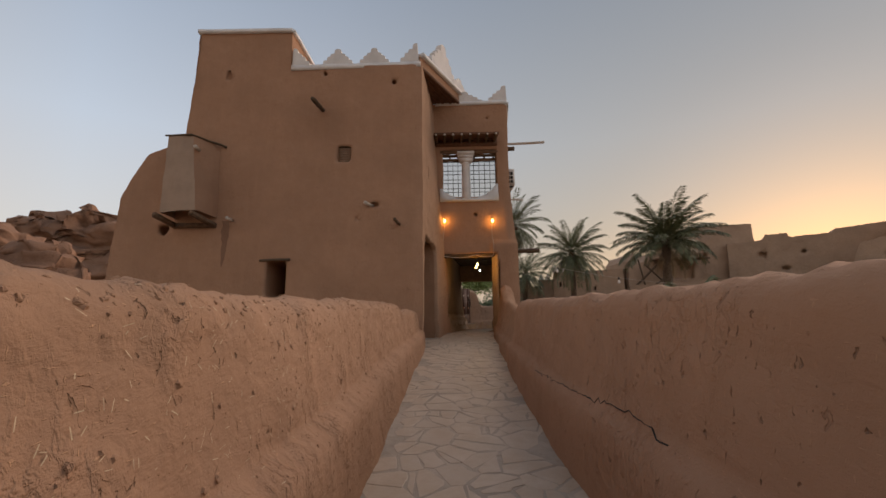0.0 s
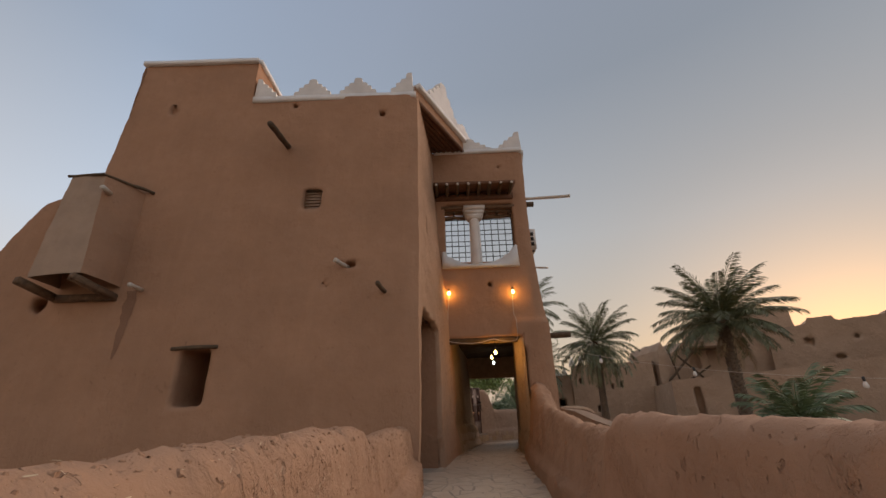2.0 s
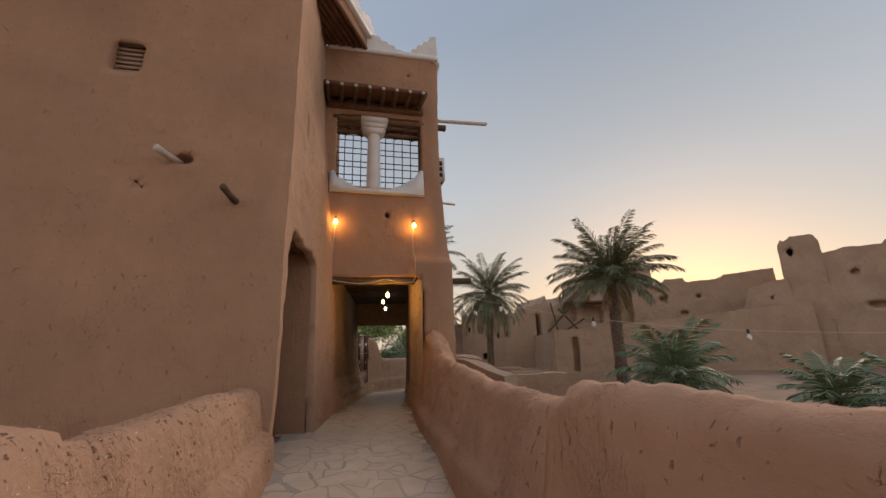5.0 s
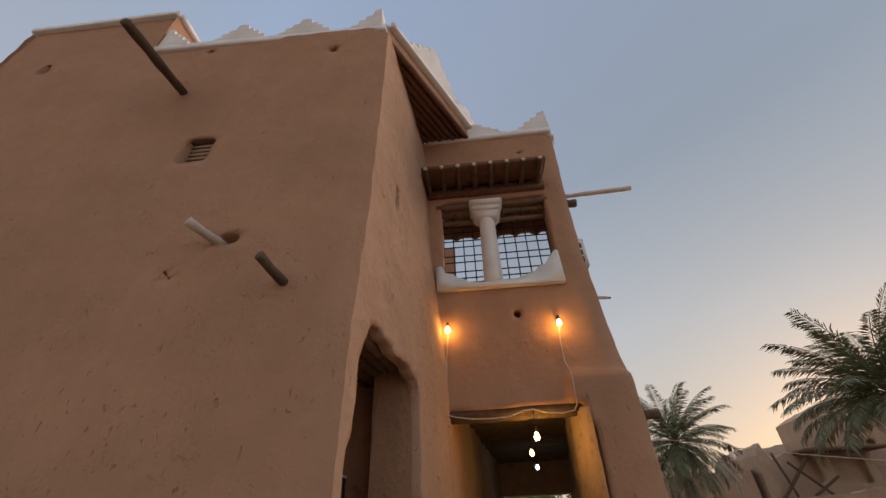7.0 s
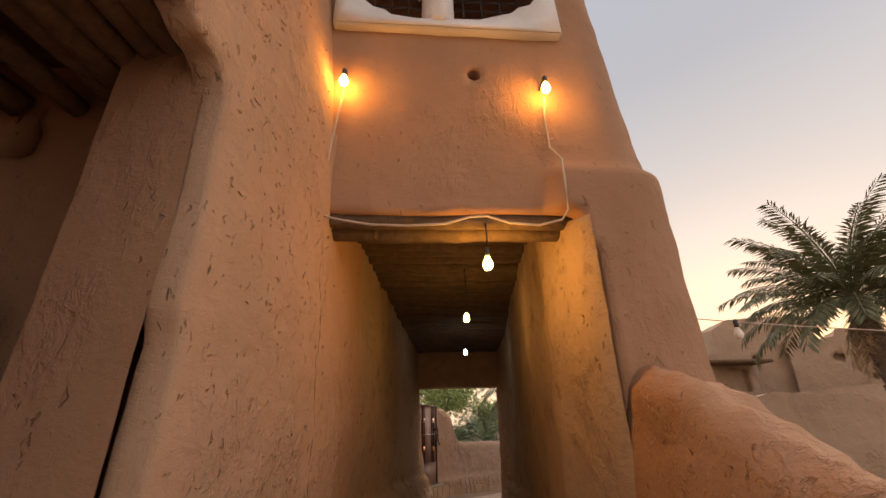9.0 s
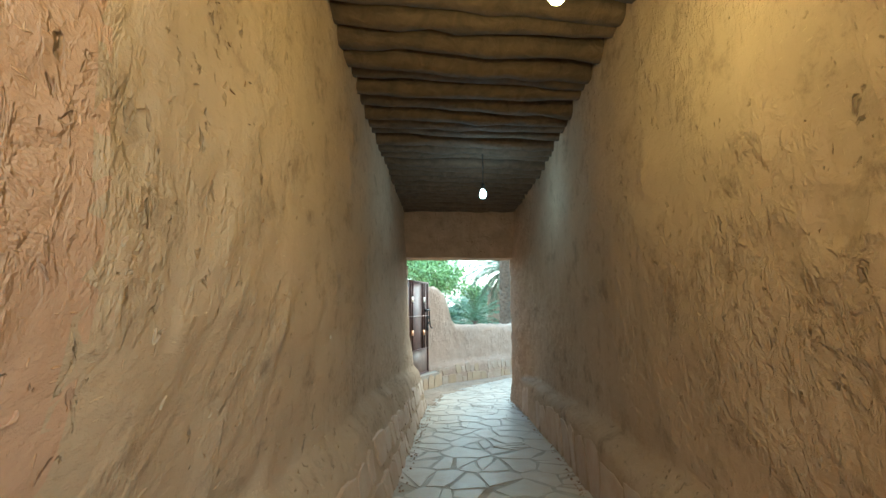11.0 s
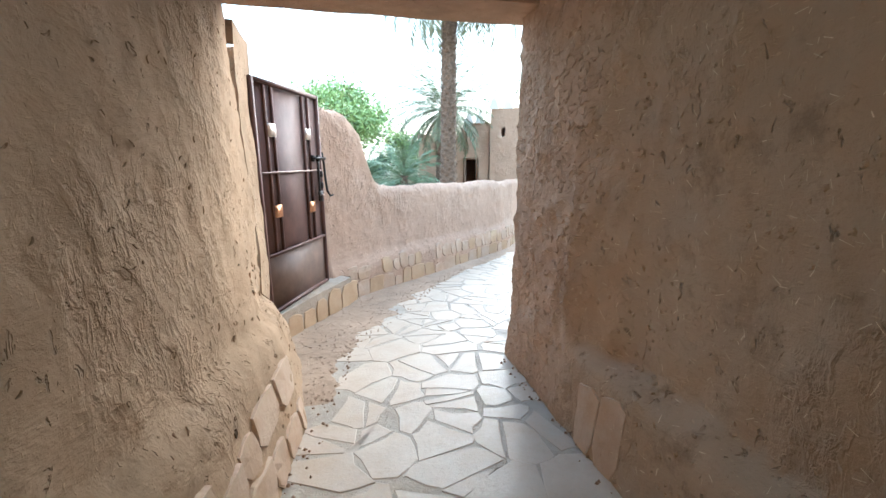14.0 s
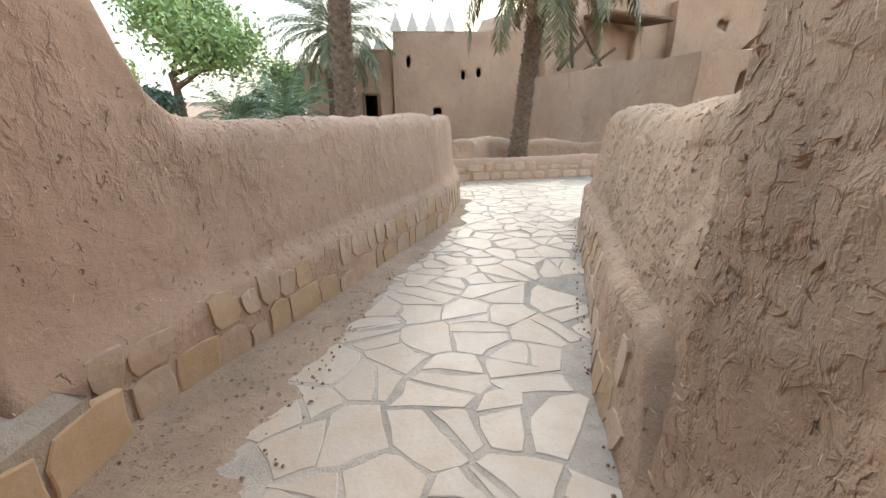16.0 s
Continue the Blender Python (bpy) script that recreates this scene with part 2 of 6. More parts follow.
M_GATE = plain("brown_painted_steel", (0.115, 0.056, 0.042), 0.58, 0.1, 0.3, 4.5, 0.004)
M_KICK = plain("scuffed_brown_steel", (0.165, 0.105, 0.075), 0.62, 0.1, 0.3, 5.0, 0.003)
M_RUST = plain("rusty_brown_sheet", (0.30, 0.19, 0.125), 0.7, 0.1, 0.3, 5.0, 0.004)
M_IRON = plain("dark_iron", (0.03, 0.025, 0.022), 0.55, 0.6)
M_RUSTY = plain("worn_steel_rod", (0.33, 0.25, 0.21), 0.5, 0.5, 0.35, 20)
M_COPPER = plain("copper_square", (0.55, 0.27, 0.13), 0.35, 0.8, 0.3, 30)
M_TIN = plain("pale_square", (0.62, 0.52, 0.45), 0.4, 0.6, 0.2, 30)
M_PVC = plain("pale_pipe", (0.55, 0.48, 0.40), 0.6, 0.0, 0.15, 12)
M_CABLE = plain("pale_cable", (0.50, 0.42, 0.34), 0.6, 0.0, 0.1, 10)
M_CAP = plain("black_socket", (0.025, 0.025, 0.025), 0.5)
M_ACBODY = plain("ac_casing", (0.55, 0.52, 0.48), 0.55, 0.0, 0.1, 6)
M_DARKFILL = plain("dark_grille", (0.03, 0.028, 0.026), 0.8)
M_LEAF = plain("palm_leaf", (0.15, 0.165, 0.085), 0.5, 0.0, 0.35, 3.0)
M_LEAF2 = plain("young_palm_leaf", (0.17, 0.235, 0.125), 0.5, 0.0, 0.35, 3.0)
M_DRY = plain("dry_frond", (0.30, 0.22, 0.13), 0.8, 0.0, 0.3, 4.0)
M_GREEN = plain("acacia_leaf", (0.26, 0.35, 0.12), 0.55, 0.0, 0.4, 1.2)
M_BUSH = plain("grey_green_leaf", (0.10, 0.15, 0.10), 0.6, 0.0, 0.35, 1.5)
M_BARK = plain("palm_bark", (0.14, 0.10, 0.068), 0.9, 0.0, 0.4, 14, 0.03)
M_STRAW = plain("straw", (0.58, 0.46, 0.30), 0.7, 0.0, 0.3, 20)


def glow(name, col, strength):
    m, nt, p = tree(name)
    p.inputs["Base Color"].default_value = (1, 0.9, 0.75, 1)
    p.inputs["Emission Color"].default_value, p.inputs["Emission Strength"].default_value = c4(col), strength
    return m


M_BULB = glow("lit_bulb", (1.0, 0.6, 0.18), 16)
M_LED = glow("lit_led", (0.85, 0.95, 1.0), 9)
M_OFF = plain("unlit_bulb", (0.75, 0.73, 0.7), 0.2)


# ---- mesh helpers ----
def link_mesh(name, bm, mat, parent=None, label="", smooth=True):
    me = bpy.data.meshes.new(name)
    if smooth:
        bmesh.ops.recalc_face_normals(bm, faces=bm.faces[:])
    for f in bm.faces:
        f.smooth = smooth
    bm.to_mesh(me)
    bm.free()
    me.materials.append(mat)
    ob = new(name, me)
    if parent:
        ob.parent = parent
    if label:
        ob["label"] = label
    return ob


def part(name, bm, mat, parent, label="", smooth=True):
    return link_mesh(name, bm, mat, parent, label, smooth)


def empty(name, label, category, group="", at=(0, 0, 0)):
    ob = new(name)
    ob.location = at
    return tagged(ob, label, category, group)


def rough(p, amp):
    return p + noise.noise_vector(p * 0.9) * amp + noise.noise_vector(p * 3.7) * (amp * 0.45) + noise.noise_vector(p * 11.0) * (amp * 0.16)


def crumble(p, amp):
    return p + noise.noise_vector(p * 9.0) * amp + noise.noise_vector(p * 21.0) * (amp * 0.6)


def flake(u, z):
    """Torn, hand-smeared relief of thick straw mud, 0 to 1."""
    w = noise.noise(Vector((u * 2.1, z * 1.7, 3.0)))
    a = 1 - abs(noise.noise(Vector((u * 7.0 + 1.2 * w, z * 4.0 + u * 2.0, 1.0)))) * 2.2
    b = 1 - abs(noise.noise(Vector((u * 15.0, z * 11.0 - u * 4.0 + w, 7.0)))) * 2.2
    return max(0, a) ** 3 * 0.7 + max(0, b) ** 3 * 0.4


def lin(a, b, step):
    n = max(1, int(round((b - a) / step)))
    return [a + (b - a) * i / n for i in range(n + 1)]


def sheet(bm, f, us, vs, holes=(), amp=0.03):
    """A rough wall face f(u, v). Each hole is (inside(u, v), depth vector, closed): its faces go, and its rim runs in by the depth."""
    nu, nv = len(us), len(vs)
    which = {}
    for i in range(nu - 1):
        for j in range(nv - 1):
            u, v = (us[i] + us[i + 1]) / 2, (vs[j] + vs[j + 1]) / 2
            for k, h in enumerate(holes):
                if h[0](u, v):
                    which[i, j] = k
    par = {}
    for i in range(nu):
        for j in range(nv):
            par[i, j] = (us[i], vs[j])
    rim = {}
    for (i, j), k in which.items():
        for di, dj, a, b in ((-1, 0, (i, j), (i, j + 1)), (1, 0, (i + 1, j), (i + 1, j + 1)), (0, -1, (i, j), (i + 1, j)), (0, 1, (i, j + 1), (i + 1, j + 1))):
            q = (i + di, j + dj)
            if q not in which and 0 <= q[0] < nu - 1 and 0 <= q[1] < nv - 1:
                rim.setdefault(k, []).append((a, b))
    for k, edges in rim.items():
        near = {}
        for a, b in edges:
            near.setdefault(a, []).append(b)
            near.setdefault(b, []).append(a)
        for _ in range(holes[k][3] if len(holes[k]) > 3 else 1):
            par.update({a: (0.4 * par[a][0] + 0.6 * sum(par[q][0] for q in n) / 2, 0.4 * par[a][1] + 0.6 * sum(par[q][1] for q in n) / 2) for a, n in near.items() if len(n) == 2})
    made = {}

    def vert(ij):
        if ij not in made:
            made[ij] = bm.verts.new(rough(Vector(f(*par[ij])), amp(*par[ij]) if callable(amp) else amp))
        return made[ij]
    for i in range(nu - 1):
        for j in range(nv - 1):
            if (i, j) not in which:
                bm.faces.new([vert((i, j)), vert((i + 1, j)), vert((i + 1, j + 1)), vert((i, j + 1))])
    for k, edges in rim.items():
        deep = {}
        d = Vector(holes[k][1])
        n = max(1, int(d.length / 0.12))

        def inner(ij, s):
            if (ij, s) not in deep:
                deep[ij, s] = vert(ij) if s == 0 else bm.verts.new(rough(Vector(f(*par[ij])) + d * (s / n), amp))
            return deep[ij, s]
        for a, b in edges:
            for s in range(n):
                bm.faces.new([inner(a, s), inner(b, s), inner(b, s + 1), inner(a, s + 1)])
        if holes[k][2]:
            for (i, j), kk in which.items():
                if kk == k:
                    vs4 = []
                    for q in ((i, j), (i + 1, j), (i + 1, j + 1), (i, j + 1)):
                        if (q, n) not in deep:
                            deep[q, n] = bm.verts.new(rough(Vector(f(*par[q])) + d, amp))
                        vs4.append(deep[q, n])
                    bm.faces.new(vs4)
    return bm


def rect(u0, u1, v0, v1):
    return lambda u, v: u0 < u < u1 and v0 < v < v1


def disc(u0, v0, r, k=1.0):
    return lambda u, v: (u - u0) ** 2 + ((v - v0) / k) ** 2 < r * r


def box(bm, lo, hi, m=None, bevel=0.0):
    vs = [bm.verts.new(Vector((x, y, z)) if m is None else m @ Vector((x, y, z))) for x in (lo[0], hi[0]) for y in (lo[1], hi[1]) for z in (lo[2], hi[2])]
    fs = [bm.faces.new([vs[i] for i in q]) for q in ((0, 1, 3, 2), (4, 6, 7, 5), (0, 4, 5, 1), (2, 3, 7, 6), (0, 2, 6, 4), (1, 5, 7, 3))]
    if bevel:
        bmesh.ops.bevel(bm, geom=list({e for f in fs for e in f.edges}), offset=bevel, segments=2, affect="EDGES")
    return bm


def tube(bm, pts, radii, seg=10, wob=0.0, caps=True):
    """A round bar along points, with a radius at each."""
    pts = [Vector(p) for p in pts]
    if isinstance(radii, (int, float)):
        radii = [radii] * len(pts)
    rings = []
    up = Vector((0.13, 0.21, 1)).normalized()
    for i, p in enumerate(pts):
        d = (pts[min(i + 1, len(pts) - 1)] - pts[max(i - 1, 0)]).normalized()
        a = d.cross(up if abs(d.dot(up)) < 0.95 else Vector((1, 0, 0))).normalized()
        b = d.cross(a)
        ring = []
        for s in range(seg):
            t = 2 * math.pi * s / seg
            q = p + (a * math.cos(t) + b * math.sin(t)) * radii[i]
            ring.append(bm.verts.new(q + noise.noise_vector(q * 7) * wob))
        rings.append(ring)
    for r0, r1 in zip(rings, rings[1:]):
        for s in range(seg):
            bm.faces.new([r0[s], r0[(s + 1) % seg], r1[(s + 1) % seg], r1[s]])
    if caps:
        bm.faces.new(rings[0][::-1])
        bm.faces.new(rings[-1])
    return bm


def lathe(bm, prof, at, seg=16):
    """A turned body about the upright through at: prof is (radius, height)."""
    at = Vector(at)
    rings = [[bm.verts.new(at + Vector((r * math.cos(2 * math.pi * s / seg), r * math.sin(2 * math.pi * s / seg), z))) for s in range(seg)] for r, z in prof]
    for r0, r1 in zip(rings, rings[1:]):
        for s in range(seg):
            bm.faces.new([r0[s], r0[(s + 1) % seg], r1[(s + 1) % seg], r1[s]])
    bm.faces.new(rings[0][::-1])
    bm.faces.new(rings[-1])
    return bm


def log(bm, a, b, r, wob=0.012, seg=10):
    a, b = Vector(a), Vector(b)
    n = max(3, int((b - a).length / 0.18))
    bend = noise.noise_vector(a * 3) * 0.03
    return tube(bm, [a.lerp(b, i / n) + bend * math.sin(math.pi * i / n) for i in range(n + 1)], [r * (1 + 0.12 * noise.noise((a * 2 + Vector((i * 0.7, 0, 0))))) for i in range(n + 1)], seg, wob)


def interp(x, xs, ys):
    return float(np.interp(x, xs, ys))


def fz(y):
    """Height of the paved way."""
    return interp(y, [-15, 0, 4, 10, 14, 17, 21.5, 23, 29, 60], [0, 0.05, 0.15, 0.35, 0.42, 0.30, 0.04, -0.06, -0.31, -0.34])


def resample(pts, step):
    """Points (x, y, ...) at even steps along a line."""
    pts = [np.array(p, float) for p in pts]
    d = [0]
    for a, b in zip(pts, pts[1:]):
        d.append(d[-1] + float(np.hypot(*(b - a)[:2])))
    n = max(2, int(d[-1] / step))
    arr = np.array(pts)
    return [[float(np.interp(s, d, arr[:, k])) for k in range(arr.shape[1])] for s in np.linspace(0, d[-1], n + 1)]


def parapet(name, foot, label, mat, thick=0.45, lean=0.1, side=1, back=-0.45, amp=0.035, step=0.07, plinth_out=0.1, kind="structure", category="wall", nz=14, flaky=0.0):
    """A mud wall along its foot line: rows of x, y, height of the top, height of the plinth. side 1: the way lies to the right of the line."""
    rows = resample(foot, step)
    bm = bmesh.new()
    rings = []
    for i, (x, y, top, pl) in enumerate(rows):
        a, b = rows[max(0, i - 2)], rows[min(len(rows) - 1, i + 2)]
        d = Vector((b[0] - a[0], b[1] - a[1], 0)).normalized()
        n = Vector((d.y, -d.x, 0)) * side
        z0 = fz(y)
        prof = [(0.02, z0 - 0.15)]
        if pl > 0:
            for k in range(6):
                prof.append((0.0 - 0.02 * k / 5, z0 + pl * k / 5))
            prof.append((-plinth_out * 0.6, z0 + pl + 0.05))
        base = prof[-1][1]
        off0 = -plinth_out if pl > 0 else 0
        rtop = min(0.16, thick * 0.45)
        for k in range(1, nz + 1):
            s = k / nz
            prof.append((off0 - lean * s, base + (top - rtop - base) * s))
        xo = off0 - lean
        for k in range(1, 5):
            t = math.pi / 2 * k / 4
            prof.append((xo - rtop * (1 - math.cos(t)), top - rtop + rtop * math.sin(t)))
        for k in range(1, 4):
            prof.append((xo - rtop - (thick - 2 * rtop) * k / 3, top - 0.01 * k))
        for k in range(1, 5):
            t = math.pi / 2 * k / 4
            prof.append((xo - thick + rtop - rtop * math.sin(t), top - 0.03 - rtop * (1 - math.cos(t))))
        for k in range(1, 6):
            prof.append((xo - thick - 0.03 * k, top - rtop + (back - top + rtop) * k / 5))
        rings.append([bm.verts.new(n * (flaky * flake(x * 0.7 + y * 0.7, z)) + crumble(rough(Vector((x, y, 0)) + n * o + Vector((0, 0, z)), amp * (1.3 if z > top - 0.2 else 1.0)), 0.022 if z > top - 0.14 else 0.007)) for o, z in prof])
    for r0, r1 in zip(rings, rings[1:]):
        for p, q, r, s in zip(r0, r1, r1[1:], r0[1:]):
            bm.faces.new([p, q, r, s])
    bm.faces.new(rings[0])
    bm.faces.new(rings[-1][::-1])
    ob = link_mesh(name, bm, mat)
    return tagged(ob, label, category, "", kind)


def wall(name, bm, mat, label):
    return tagged(link_mesh(name, bm, mat), label, "wall", "", "structure")


# ---- ground and paved way ----
def ground():
    bm = bmesh.new()
    ax = [-900, -300, -120, -60, -40, -30] + lin(-24, 40, 2.0) + [50, 70, 120, 300, 900]
    ay = [-900, -300, -120, -60, -30] + lin(-20, 60, 2.0) + [80, 120, 200, 400, 900]
    grid = [[bm.verts.new((x, y, -0.48 + 0.1 * noise.noise(Vector((x * 0.2, y * 0.2, 0))))) for y in ay] for x in ax]
    for a, b in zip(grid, grid[1:]):
        for p, q, r, s in zip(a, b, b[1:], a[1:]):
            bm.faces.new([p, q, r, s])
    tagged(link_mesh("ground", bm, M_EARTH), "dusty brown earth around the mud village", "ground", "", "structure")


ground()
WAY_L = [(-12, -0.9), (0, -0.9), (9, -0.9), (12.9, -0.75), (13.6, -0.45), (21.4, 0.45), (22.0, 0.2), (23.2, 0.7)]
WAY_R = [(-12, 1.3), (7, 1.3), (13, 1.7), (13.8, 1.9), (21.6, 2.8)]
FOOT_L2 = [(1.18, 23.3), (1.3, 23.42), (1.85, 23.85), (2.98, 24.7), (4.55, 26.0), (5.5, 27.2), (6.3, 28.6)]
FOOT_R2 = [(2.44, 21.45), (2.75, 21.9), (3.1, 22.25), (3.75, 22.95), (4.6, 23.75), (5.9, 25.0), (6.2, 25.3)]


def way():
    """The mortar bed of the paving: before and through the gate passage, then bending away to the low end wall."""
    bm = bmesh.new()
    rows = []
    for y in lin(-12, 23.2, 0.25):
        l = interp(y, [p[0] for p in WAY_L], [p[1] for p in WAY_L])
        r = interp(y, [p[0] for p in WAY_R], [p[1] for p in WAY_R]) if y < 21.6 else 2.8 + (y - 21.6) * 1.05
        rows.append([bm.verts.new(rough(Vector((l + (r - l) * k / 8, y, fz(y))), 0.0015)) for k in range(9)])
    for i in range(1, 31):
        y0 = 23.2 + i * 0.25
        l = interp(y0, [23.2, 24.2, 26, 30], [0.7, 2.0, 4.2, 7.2])
        r = 4.5 + (y0 - 23.2) * 1.05
        rows.append([bm.verts.new(rough(Vector((l + (r - l) * k / 8, y0, fz(y0))), 0.0015)) for k in range(9)])
    for a, b in zip(rows, rows[1:]):
        for p, q, r, s in zip(a, a[1:], b[1:], b):
            bm.faces.new([p, q, r, s])
    ob = link_mesh("path", bm, M_GROUT)
    return tagged(ob, "mortar bed of a flagstone lane between mud walls, dusty along its edges", "path", "", "structure")


LANE = way()

# ---- parapets of the ramp before the house ----
parapet("wall_ramp_west", [(-0.64, -7, 1.5, 0.66), (-0.64, 0.7, 1.51, 0.68), (-0.64, 5.7, 1.47, 0.5), (-0.62, 7.15, 1.44, 0.45), (-0.62, 7.35, 1.3, 0.42), (-0.61, 7.7, 1.29, 0.41), (-0.6, 8.5, 1.31, 0.38), (-0.62, 10.75, 1.24, 0.34)],
        "rough sunlit mud parapet with straw, pits and a low plinth", M_WALL, 0.5, 0.06, amp=0.04, plinth_out=0.15)
parapet("wall_ramp_east", [(0.9, -7, 1.58, 0.62), (0.91, 1.2, 1.55, 0.6), (0.92, 3.8, 1.49, 0.5), (0.98, 6.9, 1.47, 0.4), (1.02, 7.45, 1.43, 0.38), (1.03, 7.62, 1.3, 0.36)],
        "smooth brown mud parapet with a long crack above its plinth", M_DARK, 0.5, 0.08, side=-1)
parapet("wall_ramp_bend", [(1.02, 7.55, 1.3, 0.35), (1.08, 8.7, 1.27, 0.3), (1.14, 9.6, 1.27, 0.25), (1.19, 10.4, 1.36, 0.2), (1.25, 11.2, 1.42, 0.2), (1.29, 12.1, 1.44, 0.2), (1.3, 12.55, 1.57, 0.2), (1.31, 12.75, 1.7, 0.2), (1.33, 12.95, 1.82, 0.2), (1.37, 13.3, 1.93, 0.2), (1.42, 13.66, 1.96, 0.2)],
        "low curving mud wall that swells up against the tower", M_WALL, 0.36, 0.2, side=-1, amp=0.05)


# ---- the tall house ----
def front_y(z):
    return interp(z, [0, 6, 8.3, 9.6], [10.5, 11.02, 11.12, 11.16])


def left_x(z):
    return interp(z, [-0.5, 2.17, 3.6, 4.48, 5.05, 5.7, 5.95, 6.08, 6.3, 8, 9.6], [-9.5, -9.08, -9.05, -9.02, -8.78, -8.42, -7.8, -7.45, -7.42, -7.3, -7.2])


def house_front(u, z):
    """The front falls back and rises slightly towards the gate."""
    y = front_y(z) + 0.12 * min(1, max(0, (u + 5) / 4.3))
    z += 0.14 * min(1, max(0, (u + 4.5) / 3.6)) * max(0, (z - 7) / 1.26)
    if u < -6.2:
        x = -6.2 + (left_x(z) + 6.2) * (-6.2 - u) / 3.0
    else:
        x = u
    if u > -1.05:
        k = min(1, (u + 1.05) / 0.35)
        y += 0.1 * k * k
    return (x, y, z)


bm = bmesh.new()
ragged = lambda u, v: ((u + 6.48) / 0.3) ** 2 + ((v - 8.1) / 0.17) ** 2 + 0.7 * noise.noise(Vector((u * 9, v * 9, 0))) < 0.8
sheet(bm, house_front, lin(-9.2, -6.2, 0.1) + lin(-6.12, -0.7, 0.08), lin(-0.5, 8.26, 0.08),
      [(rect(-4.82, -4.28, 1.62, 2.6), (0, 4.0, 0), True), (rect(-3.08, -2.68, 5.42, 5.88), (0, 0.16, 0), True), (disc(-7.75, 3.5, 0.13, 1.3), (-0.1, 0.4, 0), True),
       (disc(-2.04, 4.12, 0.14, 0.8), (0, 0.2, 0), True), (disc(-3.5, 8.08, 0.07), (0, 0.3, 0), True), (disc(-1.5, 7.78, 0.06), (0, 0.3, 0), True), (ragged, (0, 0.09, 0), True),
       (disc(-2.4, 3.66, 0.06), (0, 0.08, 0), True), (disc(-2.52, 3.74, 0.055), (0, 0.07, 0), True)], 0.028)
sheet(bm, house_front, lin(-9.2, -6.2, 0.1) + lin(-6.12, -4.5, 0.09), lin(8.26, 9.5, 0.08), (), 0.028)
wall("wall_south", bm, M_SMOOTH, "tall battered mud-plastered house front with small openings and rain streaks")


def east_x(y, z):
    return -0.7 + interp(z, [0, 3, 4.8, 8.3], [0.57, 0.55, 0.42, 0.21]) * (y - 10.6) / 3.05 


def left_in(y, z):
    """Inner face of the passage, west side."""
    top = interp(y, [13.6, 14.8, 16.6, 18.5, 21.6], [-0.16, -0.09, 0.07, 0.26, 0.6])
    foot = interp(y, [13.6, 15, 16.5, 18.76, 19.54, 21.03, 21.8], [-0.135, 0.08, 0.3, 0.62, 0.74, 0.94, 0.86])
    h = z - fz(y)
    w = foot - top
    k = interp(y, [14.2, 15.5], [0, 1])
    return k * interp(h, [0, 0.45, 0.58, 0.66, 1.3, 3.0], [foot, foot - 0.1, foot - 0.14, foot - 0.23, top + w * 0.28, top]) + (1 - k) * interp(h, [0, 3.0], [foot, top])


def mouth_x(y, z):
    """The side wall runs on into the passage without a break."""
    k = min(1, max(0, (y - 13.35) / 0.5))
    k = k * k * (3 - 2 * k) if z < 3.7 else 0
    return (1 - k) * east_x(y, z) + k * left_in(y, z)


def arch(u, v):
    if v < 2.8:
        return interp(v, [0, 2.0, 2.8], [10.74, 10.76, 10.8]) < u < interp(v, [0, 1.6, 2.2, 2.83], [12.55, 12.47, 12.42, 12.4])
    return v < interp(u, [10.8, 10.86, 10.92, 11.0, 11.24, 11.42, 12.03, 12.25, 12.38], [2.84, 3.02, 3.18, 3.34, 3.34, 3.25, 3.19, 3.15, 3.02]) and 10.8 < u < 12.4


bm = bmesh.new()
sheet(bm, lambda y, z: (mouth_x(y, z), y + (front_y(z) - 10.38) * max(0, 1 - (y - 10.6) / 2.5), z + 0.14 * max(0, (z - 7) / 1.26) * max(0, 1 - (y - 10.6) / 2.5)), lin(10.6, 13.72, 0.07), lin(-0.5, 8.3, 0.07),
      [(arch, (-0.12, 0.02, 0), False, 1), (rect(11.45, 11.6, 5.12, 5.5), (-0.4, 0, 0), True)], 0.03)
sheet(bm, lambda y, z: (mouth_x(y, z), y, z), lin(13.72, 15.0, 0.07), lin(-0.5, 3.65, 0.07), (), 0.03)
wall("wall_east", bm, M_SIDE, "rough orange-brown mud side wall with an arched doorway")

bm = bmesh.new()
for f, us, vs in ((lambda u, v: (u, 19.0, v), lin(-9.3, -0.2, 0.5), lin(-0.5, 9.4, 0.5)),
                  (lambda u, v: (left_x(v), u, v), lin(11.1, 19, 0.5), lin(-0.5, 9.4, 0.25))):
    sheet(bm, f, us, vs, (), 0.04)
wall("wall_back", bm, M_SMOOTH, "plain mud walls that close the tall house")
bm = bmesh.new()
sheet(bm, lambda u, v: (u, v, 8.1), lin(-7.2, -0.9, 0.5), lin(11.3, 19, 0.5), (), 0.02)
sheet(bm, lambda u, v: (u, v, 9.4), lin(-7.15, -4.52, 0.3), lin(11.25, 14, 0.3), (), 0.02)
sheet(bm, lambda u, v: (-4.5, u, v), lin(11.12, 14, 0.1), lin(8.0, 9.5, 0.1), (), 0.02)
sheet(bm, lambda u, v: (u, 14, v), lin(-7.25, -4.5, 0.2), lin(8.0, 9.5, 0.2), (), 0.02)
tagged(link_mesh("roof", bm, M_SMOOTH), "flat mud roof of the tall house with a raised corner room", "roof", "", "structure")

